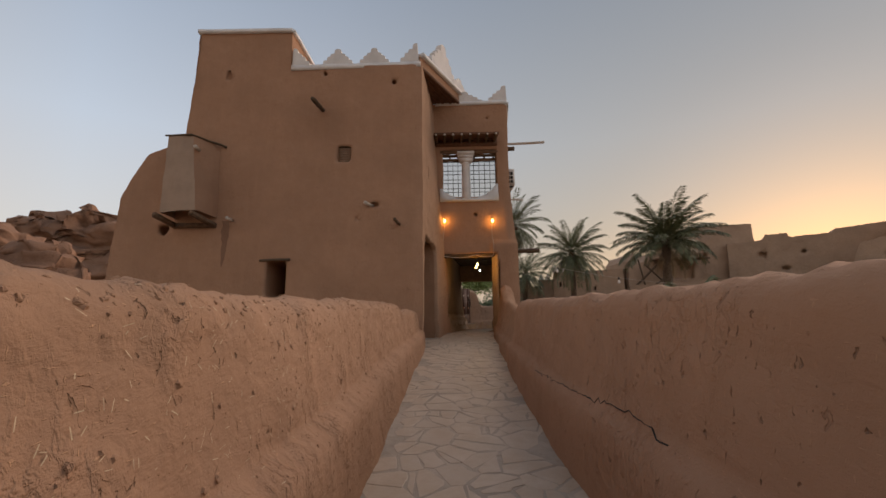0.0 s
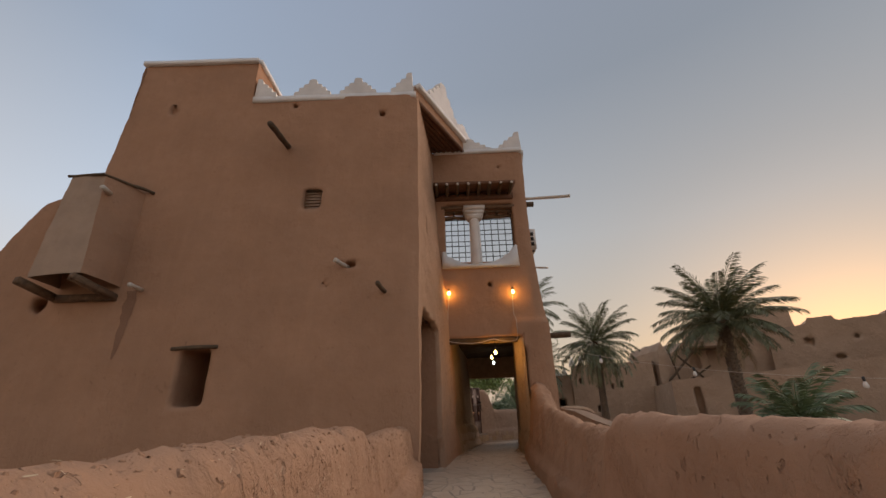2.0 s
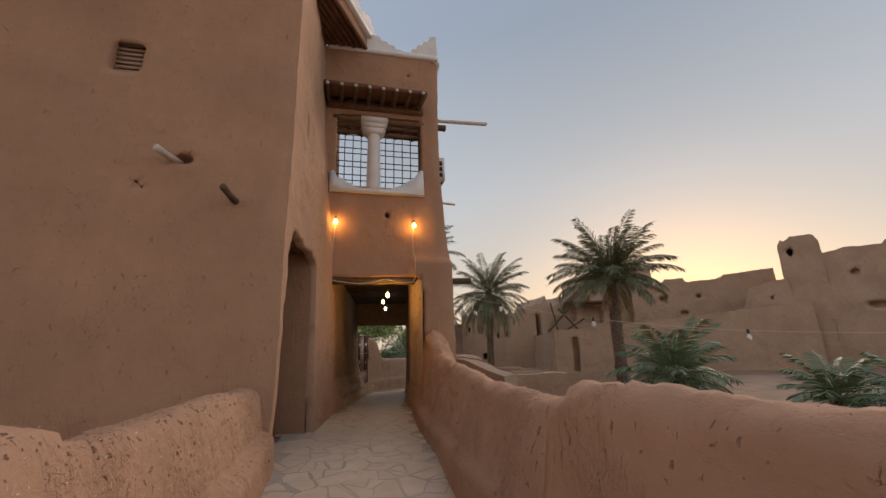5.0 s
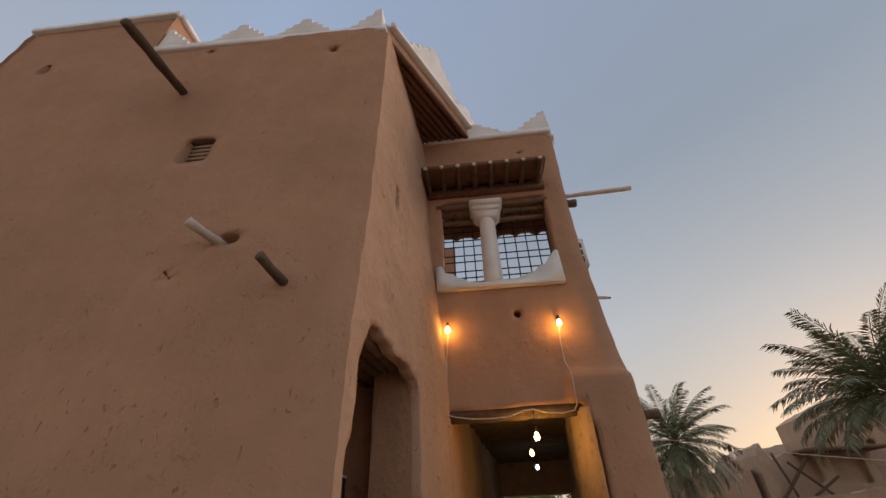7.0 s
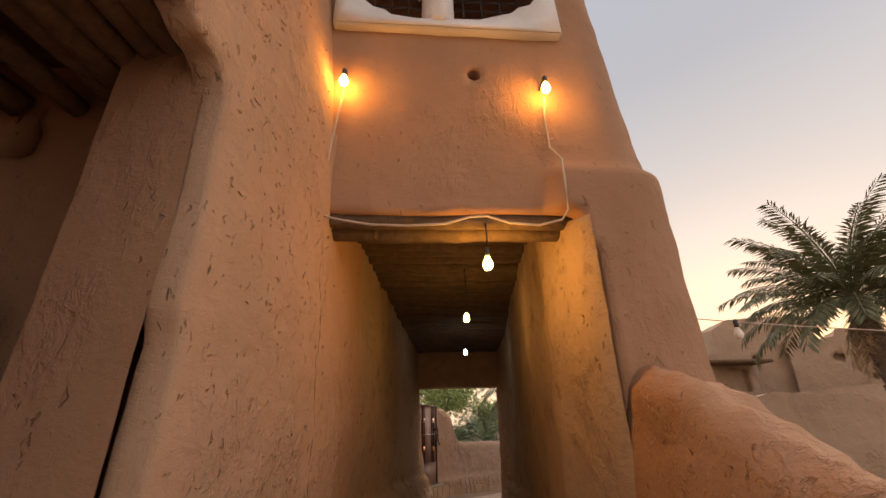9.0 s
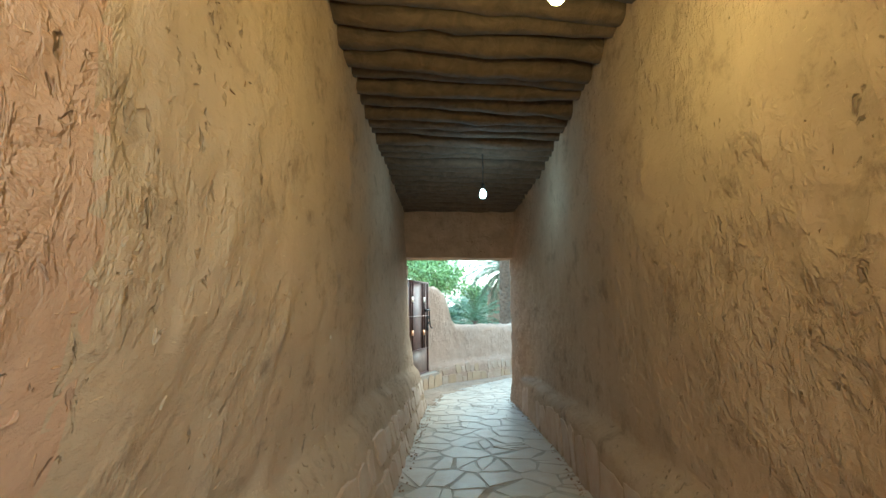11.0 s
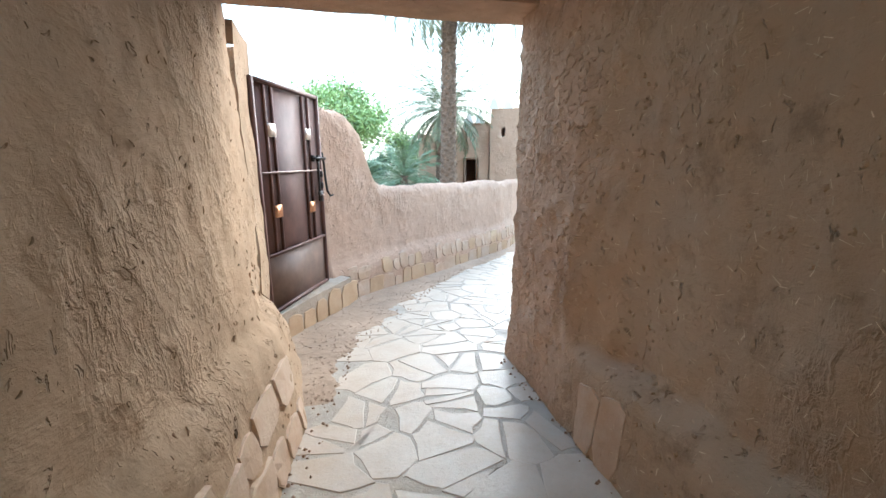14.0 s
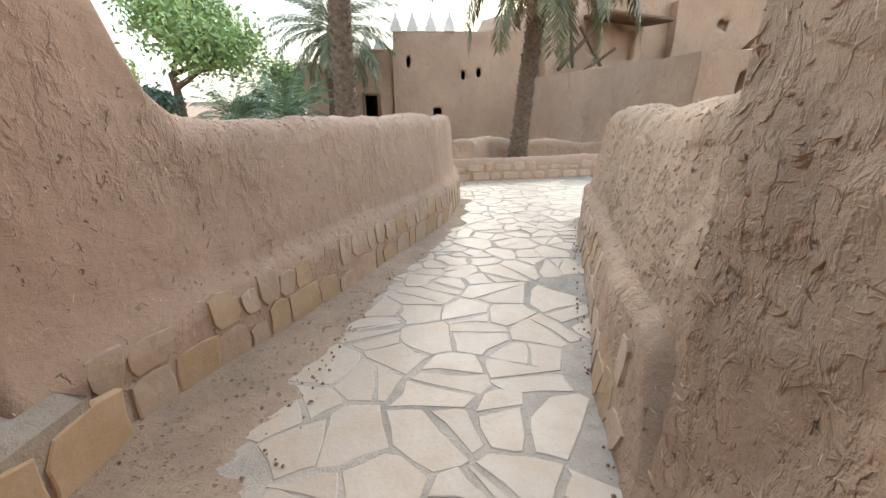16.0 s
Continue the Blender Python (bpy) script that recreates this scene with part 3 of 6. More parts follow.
# doorway room behind the arch
bm = bmesh.new()
sheet(bm, lambda u, v: (u, 12.98 + 0.03 * (u + 1), v), lin(-3.6, -0.55, 0.05), lin(0.2, 3.6, 0.05), [(lambda u, v: abs(u + 1.6) < 0.11 - 0.3 * max(0, v - 3.05) and 2.95 < v < 3.3, (0, 0.5, 0), True)], 0.02)
sheet(bm, lambda u, v: (u, 11.12, v), lin(-3.6, -0.95, 0.2), lin(0.2, 3.6, 0.2), (), 0.02)
sheet(bm, lambda u, v: (-3.6, u, v), lin(10.9, 12.9, 0.2), lin(0.2, 3.6, 0.2), (), 0.02)
sheet(bm, lambda u, v: (u, v, 0.36), lin(-3.6, -0.6, 0.2), lin(10.9, 12.9, 0.2), (), 0.01)
sheet(bm, lambda u, v: (-0.46 - u, 12.5 + 0.2 * u, v), lin(0, 0.45, 0.09), lin(0.2, 3.6, 0.1), (), 0.02)
sheet(bm, lambda u, v: (-0.91, 12.59 + u, v), lin(0, 0.4, 0.1), lin(0.2, 3.6, 0.1), (), 0.02)
wall("wall_doorway", bm, M_SMOOTH, "shadowed mud-plastered doorway room behind the arch")
bm = bmesh.new()
sheet(bm, lambda u, v: (u, v, 3.5), lin(-3.6, -0.8, 0.3), lin(11.06, 12.9, 0.3), (), 0.01)
for i, x in enumerate((-0.78, -0.92, -1.06, -1.2, -1.3, -1.55, -1.85, -2.15, -2.5, -2.9, -3.3)):
    log(bm, (x - 0.08, 11.16, 3.3 + 0.03 * (i % 2)), (x + 0.2, 12.95, 3.27), 0.06 if i % 3 else 0.075)
tagged(link_mesh("ceiling_doorway", bm, M_LOG), "dark ceiling of rough logs and reed over the doorway", "ceiling", "", "structure")
leaf = empty("door_leaf", "open dark metal door leaf with a pale top rail", "door", "", (-1.79, 12.72, 0.36))
bm = bmesh.new()
box(bm, (-0.58, -0.025, 0.0), (0.58, 0.025, 1.86), None, 0.006)
part("panel", bm, M_RUST, leaf)
bm = bmesh.new()
tube(bm, [(-0.95, -0.03, 2.34), (0.62, -0.03, 1.87)], 0.012)
part("rail", bm, M_PVC, leaf, "pale thin rail")
bm = bmesh.new()
box(bm, (0.565, -0.04, 0.0), (0.595, 0.04, 1.88), None, 0.005)
part("post", bm, M_IRON, leaf)


# ---- the gate tower over the passage ----
def tower_r(z):
    return interp(z, [-0.5, 1.5, 3.0, 3.5, 3.8, 4.6, 5.35, 8.4], [2.36, 2.33, 2.33, 2.31, 2.26, 2.18, 2.13, 2.14])


def tower_front(u, z):
    x = u if u < 1.5 else 1.5 + (tower_r(z) - 1.5) * (u - 1.5) / 0.7
    y = interp(z, [0, 3, 8.4], [13.62, 13.66, 13.68])
    a = min(1, max(0, (u - 1.38) / 0.12)) * min(1, max(0, (3.5 - z) / 0.12))
    y -= 0.13 * a * a * (3 - 2 * a)
    if u > 1.9:
        y += 0.12 * ((u - 1.9) / 0.3) ** 2
    return (x, y, z)


bm = bmesh.new()
sheet(bm, tower_front, lin(-0.7, 2.2, 0.06), lin(-0.5, 8.36, 0.07),
      [(rect(-0.18, 1.7, 5.0, 6.66), (0, 0.42, 0), False), (lambda u, v: -0.9 < u < interp(v, [0, 2.3, 2.75, 3.06], [1.68, 1.65, 1.63, 1.56]) and v < 3.06, (0, 0.3, 0), False), (lambda u, v: abs(u - 0.94) < 0.07 and 4.33 < v < 4.46, (0.02, 0.3, 0), True),
       (disc(1.42, 7.85, 0.05), (0, 0.3, 0), True)], 0.024)
wall("wall_tower", bm, M_SMOOTH, "mud-plastered tower front over the passage with a barred window")
bm = bmesh.new()
sheet(bm, lambda u, v: (tower_r(v) + 0.125 * (u - 13.8), u, v), lin(13.8, 21.9, 0.12), lin(-0.5, 4.6, 0.12), (), 0.03)
sheet(bm, lambda u, v: (tower_r(v) + 0.125 * (u - 13.8), u, v), lin(13.8, 15.5, 0.12), lin(4.6, 8.36, 0.12), (), 0.03)
wall("wall_tower_east", bm, M_SMOOTH, "long battered mud side of the gate tower")
bm = bmesh.new()
sheet(bm, lambda u, v: (u, v, 8.25), lin(-0.6, 2.0, 0.3), lin(13.8, 15.4, 0.3), (), 0.02)
sheet(bm, lambda u, v: (u + 0.125 * (v - 13.8), v, 4.6), lin(-0.8, 2.04, 0.3), lin(14.0, 21.7, 0.4), (), 0.02)
sheet(bm, lambda u, v: (-0.7, u, v), lin(13.9, 15.4, 0.3), lin(4.6, 8.3, 0.3), (), 0.02)
sheet(bm, lambda u, v: (u + 0.125 * (v - 13.8), v, 3.6), lin(-1.0, 2.1, 0.3), lin(13.9, 21.7, 0.4), (), 0.02)
tagged(link_mesh("roof_tower", bm, M_SMOOTH), "flat mud roof and floor of the gate tower", "roof", "", "structure")
# far side of the upper room: open to the sky below a scalloped edge
bm = bmesh.new()
sheet(bm, lambda u, v: (u, 15.4, v), lin(-0.7, 2.3, 0.06), lin(4.6, 8.3, 0.06), [(lambda u, v: -0.6 < u < 2.05 and 4.7 < v < 7.15 + 0.1 * abs(math.sin(u * 7)), (0, 0.15, 0), False)], 0.01)
wall("wall_tower_back", bm, M_DARK, "rear wall of the upper room with a wide opening to the sky")


def right_in(y, z):
    top = interp(y, [13.45, 13.53, 14.26, 14.42, 14.9, 16.8, 19, 21.6], [1.62, 1.56, 1.47, 1.54, 1.57, 1.86, 2.24, 2.6])
    foot = interp(y, [13.45, 13.53, 14.26, 14.42, 15, 16.5, 18.46, 19.31, 20.64, 21.55], [1.66, 1.6, 1.49, 1.53, 1.52, 1.76, 2.1, 2.2, 2.36, 2.46])
    h = z - fz(y)
    k = interp(y, [20.2, 20.6], [1, 0])
    k *= interp(y, [14.4, 15.2], [0, 1])
    x = k * interp(h, [0, 0.4, 0.46, 0.5, 1.6, 3.2], [foot, foot, foot + 0.03, foot + 0.14, (foot + top) / 2 + 0.06, top]) + (1 - k) * interp(h, [0, 0.5, 2.4, 3.3], [foot, foot + (top - foot) * 0.25, foot + (top - foot) * 0.6, top])
    return x


bm = bmesh.new()
sheet(bm, lambda y, z: (left_in(y, z) + interp(y, [15, 16.5, 20], [0, 0.008, 0.016]) * flake(y + 31, z), y, z), lin(14.96, 21.75, 0.045), lin(-0.2, 3.62, 0.04), (), lambda y, z: interp(y, [15.1, 15.8], [0.03, 0.05 if z - fz(y) < 0.85 else 0.035]))
sheet(bm, lambda u, v: (left_in(21.75, v) - u, 21.75 + 0.12 * min(1, u * 5), v), lin(0, 0.9, 0.1), lin(-0.2, 4.6, 0.1), (), 0.03)
wall("wall_passage_west", bm, M_WEST, "rough mud passage wall with a sloping plinth and dark stains")
bm = bmesh.new()
def torn(y, z):
    return interp(y, [14.5, 16.5, 19.6, 20.6], [0.0, 0.008, 0.012, 0.026]) * flake(y, z) * interp(z - fz(y), [0.3, 0.6], [0.3, 1])


sheet(bm, lambda y, z: (right_in(y, z) - torn(y, z), max(y, 13.72) if z > 3.0 else y, z), lin(13.46, 18.0, 0.07), lin(-0.2, 3.62, 0.06), (), lambda y, z: interp(y, [13.8, 14.6], [0.024, 0.035]))
sheet(bm, lambda y, z: (right_in(y, z) - torn(y, z), y, z), lin(18.0, 21.55, 0.03), lin(-0.2, 3.62, 0.03), (), 0.035)
sheet(bm, lambda u, v: (right_in(21.55, v) + u - torn(21.55 + u, v), 21.55 + 0.62 * (u / 0.5) ** 1.15, v), lin(0, 0.42, 0.03), lin(-0.2, 4.6, 0.04), (), 0.035)
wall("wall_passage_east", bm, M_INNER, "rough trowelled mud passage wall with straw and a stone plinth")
bm = bmesh.new()
sheet(bm, lambda u, v: (u, 21.38 - 0.06 * (u - 0.6), v), lin(0.5, 2.72, 0.08), lin(2.5, 3.62, 0.08), (), 0.018)
sheet(bm, lambda u, v: (u, 21.38 + v - 0.06 * (u - 0.6), 2.5), lin(0.5, 2.72, 0.08), lin(0, 0.45, 0.09), (), 0.018)
sheet(bm, lambda u, v: (u, 21.83 - 0.06 * (u - 0.6), v), lin(0.3, 3.0, 0.1), lin(2.5, 4.6, 0.1), (), 0.018)
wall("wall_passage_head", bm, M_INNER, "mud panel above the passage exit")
bm = bmesh.new()
y = 14.12
i = 0
while y < 21.3:
    r = 0.088 + 0.03 * noise.noise(Vector((y * 3, 0, 0)))
    log(bm, (left_in(y, 3.4) - 0.15, y, 3.4 + 0.03 * noise.noise(Vector((y * 5, 1, 0)))), (right_in(y, 3.4) + 0.15, y + 0.06 * math.sin(y * 9), 3.4), r, 0.03, 12)
    y += 0.2 + 0.06 * noise.noise(Vector((y * 4, 2, 0)))
sheet(bm, lambda u, v: (u + 0.125 * (v - 13.8), v, 3.46), lin(-0.5, 1.9, 0.2), lin(13.9, 21.5, 0.2), (), 0.01)
tagged(link_mesh("ceiling_passage", bm, M_BEAM), "passage ceiling of close-set rough palm logs", "ceiling", "", "structure")
lint = empty("lintel", "old weathered timber lintel over the passage mouth", "lintel", "", (0.65, 13.8, 3.0))
for k, (yy, zz, r) in enumerate(((13.74, 3.03, 0.06), (13.86, 3.0, 0.075), (14.0, 3.12, 0.08))):
    bm = bmesh.new()
    log(bm, (-1.0, yy - 13.8, zz - 3.0), (1.02, yy - 13.8, zz - 2.98), r, 0.018)
    part("beam", bm, M_BEAM, lint)

# ---- walls beyond the passage ----
parapet("wall_lane_west", [(*FOOT_L2[0], 2.1, 0.35), (*FOOT_L2[1], 2.14, 0.36), (1.52, 23.6, 2.12, 0.38), (1.7, 23.74, 1.9, 0.4), (1.83, 23.84, 1.45, 0.42), (1.95, 23.93, 1.26, 0.42), (2.2, 24.12, 1.21, 0.42), (*FOOT_L2[3], 1.2, 0.42), (*FOOT_L2[4], 1.16, 0.42), (*FOOT_L2[5], 1.12, 0.4), (*FOOT_L2[6], 1.06, 0.38)],
        "pinkish mud lane wall that sweeps down from a tall gatepost, stones showing at its foot", M_PALE, 0.36, 0.05, amp=0.03)
parapet("wall_lane_east", [(2.6, 21.66, 4.2, 0.05), (2.76, 21.86, 4.1, 0.05), (2.98, 22.12, 3.6, 0.1), (3.06, 22.2, 1.9, 0.3), (3.12, 22.27, 1.5, 0.45), (3.2, 22.36, 1.4, 0.5), (3.4, 22.6, 1.33, 0.5), (*FOOT_R2[3], 1.31, 0.48), (*FOOT_R2[4], 1.3, 0.45), (*FOOT_R2[5], 1.2, 0.42), (*FOOT_R2[6], 1.12, 0.4)],
        "rough straw-flecked mud lane wall with a stone plinth", M_LANE_LIT, 0.5, 0.1, side=-1, amp=0.045, step=0.035, nz=48, flaky=0.013)
bm = bmesh.new()
sheet(bm, lambda u, v: (0.67 + 0.1 * max(0, 0.4 - v) - 0.015 * u, 21.76 + 0.58 * u, v), lin(0, 1, 0.05), lin(-0.2, 2.4, 0.05), (), 0.035)
sheet(bm, lambda u, v: (0.655 - 0.4 * u, 22.34 + 0.2 * u, v), lin(0, 1, 0.2), lin(-0.2, 2.4, 0.08), (), 0.02)
sheet(bm, lambda u, v: (0.67 - 0.015 * u - 0.3 * v, 21.76 + 0.58 * u, 2.4), lin(0, 1, 0.1), lin(0, 1, 0.2), (), 0.02)
wall("wall_gatepost", bm, M_WEST, "mud gatepost beside the passage exit")


# ---- steel gate in the lane ----
def gate():
    a, b = Vector((0.642, 22.249, 0.29)), Vector((1.115, 23.22, 0.29))
    d = (b - a).normalized()
    g = empty("metal_gate", "closed brown painted steel gate with thin bars and small copper squares", "gate", "", a)
    g.rotation_euler = (0, 0, math.atan2(d.y, d.x))
    W, H = 1.08, 1.885
    bm = bmesh.new()
    box(bm, (0.02, 0.0, 0.02), (W - 0.02, 0.02, H - 0.02), None, 0.003)
    panel = part("panel", bm, M_GATE, g)
    bm = bmesh.new()
    box(bm, (0.035, -0.006, 0.03), (W - 0.035, -0.002, 0.485), None, 0.001)
    part("kick_plate", bm, M_KICK, panel, "dusty scuffed lower sheet")
    for lo, hi in (((0, -0.03, 0), (0.035, 0.03, H)), ((W - 0.035, -0.03, 0), (W, 0.03, H)), ((0.035, -0.03, H - 0.035), (W - 0.035, 0.03, H)), ((0.035, -0.03, 0), (W - 0.035, 0.03, 0.03))):
        bm = bmesh.new()
        box(bm, lo, hi, None, 0.004)
        part("frame", bm, M_GATE, g)
    for x, top in ((0.172, H - 0.04), (0.275, H - 0.04), (0.765, H - 0.04), (0.868, H - 0.04)):
        bm = bmesh.new()
        box(bm, (x - 0.008, -0.026, 0.5), (x + 0.008, -0.002, top), None, 0.003)
        part("bar", bm, M_GATE, g)
    for x, z, m in ((0.223, 1.505, M_TIN), (0.816, 1.505, M_TIN), (0.223, 0.853, M_COPPER), (0.816, 0.825, M_COPPER)):
        bm = bmesh.new()
        box(bm, (x - 0.055, -0.036, z - 0.052), (x + 0.055, -0.027, z + 0.052), None, 0.004)
        part("square_plate", bm, m, panel, "copper plate" if m is M_COPPER else "pale metal plate")
    for z, m, r in ((1.17, M_RUSTY, 0.008), (0.5, M_GATE, 0.011)):
        bm = bmesh.new()
        box(bm, (0.03, -0.034, z - r), (W - 0.03, -0.002, z + r), None, 0.003)
        part("cross_bar", bm, m, g)
    # bolt, its drop bar and the lock
    bm = bmesh.new()
    box(bm, (W - 0.125, -0.05, 0.86), (W - 0.045, -0.025, 0.97), None, 0.008)
    lock = part("lock_box", bm, M_IRON, g)
    bm = bmesh.new()
    lathe(bm, [(0.014, -0.006), (0.016, 0.0), (0.012, 0.006)], (0, 0, 0), 12)
    bmesh.ops.rotate(bm, verts=bm.verts[:], cent=(0, 0, 0), matrix=Matrix.Rotation(radians(90), 3, "X"))
    bmesh.ops.translate(bm, verts=bm.verts[:], vec=(W - 0.07, -0.053, 0.92))
    part("keyhole", bm, M_RUSTY, lock)
    bm = bmesh.new()
    tube(bm, [(W - 0.25, -0.05, 1.29), (W + 0.03, -0.05, 1.285)], 0.013)
    part("bolt", bm, M_IRON, g, "sliding steel bolt")
    bm = bmesh.new()
    box(bm, (W - 0.115, -0.046, 0.95), (W - 0.085, -0.028, 1.3), None, 0.004)
    part("drop_bar", bm, M_IRON, g)
    for x, z in ((W - 0.21, 1.285), (W - 0.1, 1.285), (W - 0.06, 1.13), (W - 0.06, 1.02)):
        bm = bmesh.new()
        box(bm, (x - 0.02, -0.055, z - 0.03), (x + 0.02, -0.024, z + 0.03), None, 0.005)
        part("bracket", bm, M_IRON, g)
    # threshold: a mortar top over a row of facing stones, deeper towards the lane wall
    s0, s1 = Vector((0.58, 22.13, 0)), Vector((1.36, 23.3, 0))
    e = (s1 - s0).normalized()
    out = Vector((e.y, -e.x, 0))
    L = (s1 - s0).length
    t = empty("gate_threshold", "raised threshold of ochre stones under the steel gate", "step", "", s0)
    t.rotation_euler = (0, 0, math.atan2(e.y, e.x))
    bm = bmesh.new()
    sheet(bm, lambda u, v: (u, 0.0 + 0.5 * v, 0.285 - 0.02 * (1 - v) ** 4), lin(-0.05, L + 0.03, 0.05), lin(0, 1, 0.1), (), 0.014)
    sheet(bm, lambda u, v: (u, 0.02 * (1 - v), -0.2 + 0.47 * v), lin(-0.05, L + 0.03, 0.05), lin(0, 1, 0.1), (), 0.014)
    sheet(bm, lambda u, v: (L + 0.03, 0.5 * u, -0.2 + 0.48 * v), lin(0, 1, 0.1), lin(0, 1, 0.1), (), 0.014)
    sheet(bm, lambda u, v: (-0.05, 0.5 * u, -0.2 + 0.48 * v), lin(0, 1, 0.1), lin(0, 1, 0.1), (), 0.014)
    part("slab", bm, M_STEP, t, "dusty mortar bed")
    rng = random.Random(23)
    x = -0.04
    while x < L - 0.05:
        w = rng.uniform(0.13, 0.36)
        h0, h1 = -0.12, 0.235 + rng.uniform(-0.07, 0.015)
        poly = []
        for k in range(12):
            q = 2 * math.pi * k / 12 + 0.13
            cx, cy = math.cos(q), math.sin(q)
            r = (abs(cx) ** 7 + abs(cy) ** 7) ** (-1 / 7) * rng.uniform(0.9, 1.05)
            poly.append((x + w / 2 + cx * r * (w / 2 - 0.004), (h0 + h1) / 2 + cy * r * (h1 - h0) / 2))
        bm = bmesh.new()
        slab_stone(bm, poly, rng.uniform(0.006, 0.016), Matrix(((1, 0, 0, 0), (0, 0, -1, 0.006), (0, 1, 0, 0), (0, 0, 0, 1))), 0.009)
        part("stone", bm, M_OCHRE, t, smooth=False)
        x += w + 0.008


def slab_stone(bm, poly, h, m, bev=0.012):
    """A flat stone: its outline (x, y), its height, and the pose of its bed."""
    c = Vector((sum(p[0] for p in poly) / len(poly), sum(p[1] for p in poly) / len(poly)))
    rings = []
    for k, z in ((1.0, -0.025), (1.0, h - bev * 0.5), (0.0, h)):
        ring = []
        for p in poly:
            q = Vector(p)
            if k == 0.0:
                q = q + (c - q).normalized() * bev
            ring.append(bm.verts.new(m @ Vector((q.x, q.y, z))))
        rings.append(ring)
    n = len(poly)
    for r0, r1 in zip(rings, rings[1:]):
        for i in range(n):
            bm.faces.new([r0[i], r0[(i + 1) % n], r1[(i + 1) % n], r1[i]])
    bm.faces.new(rings[-1])


gate()


# ---- white stepped crenels ----
def crenel_profile(w, h):
    pts = []
    for x, z in ((0.5, 0.0), (0.5, 0.22), (0.47, 0.29), (0.37, 0.3), (0.37, 0.46), (0.34, 0.52), (0.25, 0.53), (0.25, 0.65), (0.22, 0.7), (0.12, 0.72), (0.11, 0.9), (0.08, 0.98), (0.03, 1.0)):
        pts.append((x * w, z * h))
    return pts + [(-x, z) for x, z in reversed(pts)]


def slab_profile(bm, prof, thick, m):
    a = [bm.verts.new(m @ Vector((x, -thick / 2, z))) for x, z in prof]
    b = [bm.verts.new(m @ Vector((x, thick / 2, z))) for x, z in prof]
    n = len(prof)
    for i in range(n):
        bm.faces.new([a[i], a[(i + 1) % n], b[(i + 1) % n], b[i]])
    bm.faces.new(a[::-1])
    bm.faces.new(b)


def merlon(parent, x, y, z, yaw, w=0.72, h=0.5, half=0, thick=0.2, label=""):
    bm = bmesh.new()
    prof = crenel_profile(w, h)
    if half:
        prof = [p for p in prof if p[0] * half >= -0.06 * w]
        prof = prof + [(-0.06 * w, 0)] if half > 0 else [(0.06 * w, 0)] + prof
    slab_profile(bm, prof, thick, pose(x, y, z, 0, 0, yaw))
    return part("merlon", bm, M_WHITE, parent, label, False)


def band(parent, a, b, h=0.12, thick=0.24):
    a, b = Vector(a), Vector(b)
    d = b - a
    bm = bmesh.new()
    n = max(2, int(d.length / 0.2))
    yaw = math.atan2(d.y, d.x)
    rows = []
    nx, ny = -math.sin(yaw) * thick / 2, math.cos(yaw) * thick / 2
    for i in range(n + 1):
        p = a + d * (i / n)
        w = 0.012 * noise.noise(p * 2)
        rows.append([bm.verts.new(p + Vector(o)) for o in ((-nx, -ny, -0.03 + w), (-nx, -ny, h + w), (nx, ny, h + w), (nx, ny, -0.03))])
    for r0, r1 in zip(rows, rows[1:]):
        for k in range(4):
            bm.faces.new([r0[k], r1[k], r1[(k + 1) % 4], r0[(k + 1) % 4]])
    bm.faces.new(rows[0][::-1])
    bm.faces.new(rows[-1])
    return part("band", bm, M_WHITE, parent)


cr = tagged(new("crenels_house"), "white gypsum crenels with stepped merlons on the roof edge", "trim", "", "structure")
band(cr, (-4.5, 11.2, 8.24), (-0.74, 11.38, 8.38))
merlon(cr, -4.42, 11.2, 8.34, 0, 0.9, 0.55, 1)
for x in (-3.16, -2.1):
    merlon(cr, x, 11.2 + 0.048 * (x + 4.5), 8.34 + 0.037 * (x + 4.5), 0, 0.86, 0.5)
merlon(cr, -0.86, 11.38, 8.47, 0, 0.95, 0.62, -1)
band(cr, (-7.3, 11.2, 9.48), (-4.5, 11.2, 9.46), 0.08)
band(cr, (-4.56, 11.15, 9.46), (-4.56, 14, 9.44), 0.08)
# eave over the corner between house and tower
ev = tagged(new("roof_eave"), "three-cornered timber eave with a mud fascia bridging house and tower", "eave", "", "structure")
A, B, C = Vector((-0.78, 11.38, 8.48)), Vector((0.47, 13.72, 8.44)), Vector((-0.6, 13.72, 8.44))
bm = bmesh.new()
top = [p + Vector((0, 0, 0.3)) for p in (A, B, C)]
vs = [bm.verts.new(p) for p in (A, B, C)] + [bm.verts.new(p) for p in top]
for q in ((0, 1, 4, 3), (1, 2, 5, 4), (2, 0, 3, 5), (3, 4, 5)):
    bm.faces.new([vs[i] for i in q])
part("fascia", bm, M_SMOOTH, ev, "brown mud fascia", False)
for k in range(8):
    t = k / 8
    p, q = A.lerp(C, t), B.lerp(C, t)
    bm = bmesh.new()
    log(bm, p + Vector((-0.02, 0.03, -0.035 + 0.02 * (k % 2))), q + Vector((-0.02, 0.0, -0.035 + 0.02 * (k % 2))), 0.055, 0.006, 8)
    part("rafter", bm, M_PLANK, ev)
yaw = math.degrees(math.atan2(B.y - A.y, B.x - A.x))
band(ev, A + Vector((0.02, 0.08, 0.3)), B + Vector((0, 0.05, 0.3)), 0.1)
M1 = A.lerp(B, 0.5)
merlon(ev, *(M1 + Vector((0, 0.05, 0.38))), yaw, 1.5, 1.0)
merlon(ev, *(B.lerp(A, 0.06) + Vector((0, 0.05, 0.38))), yaw, 1.2, 0.42)
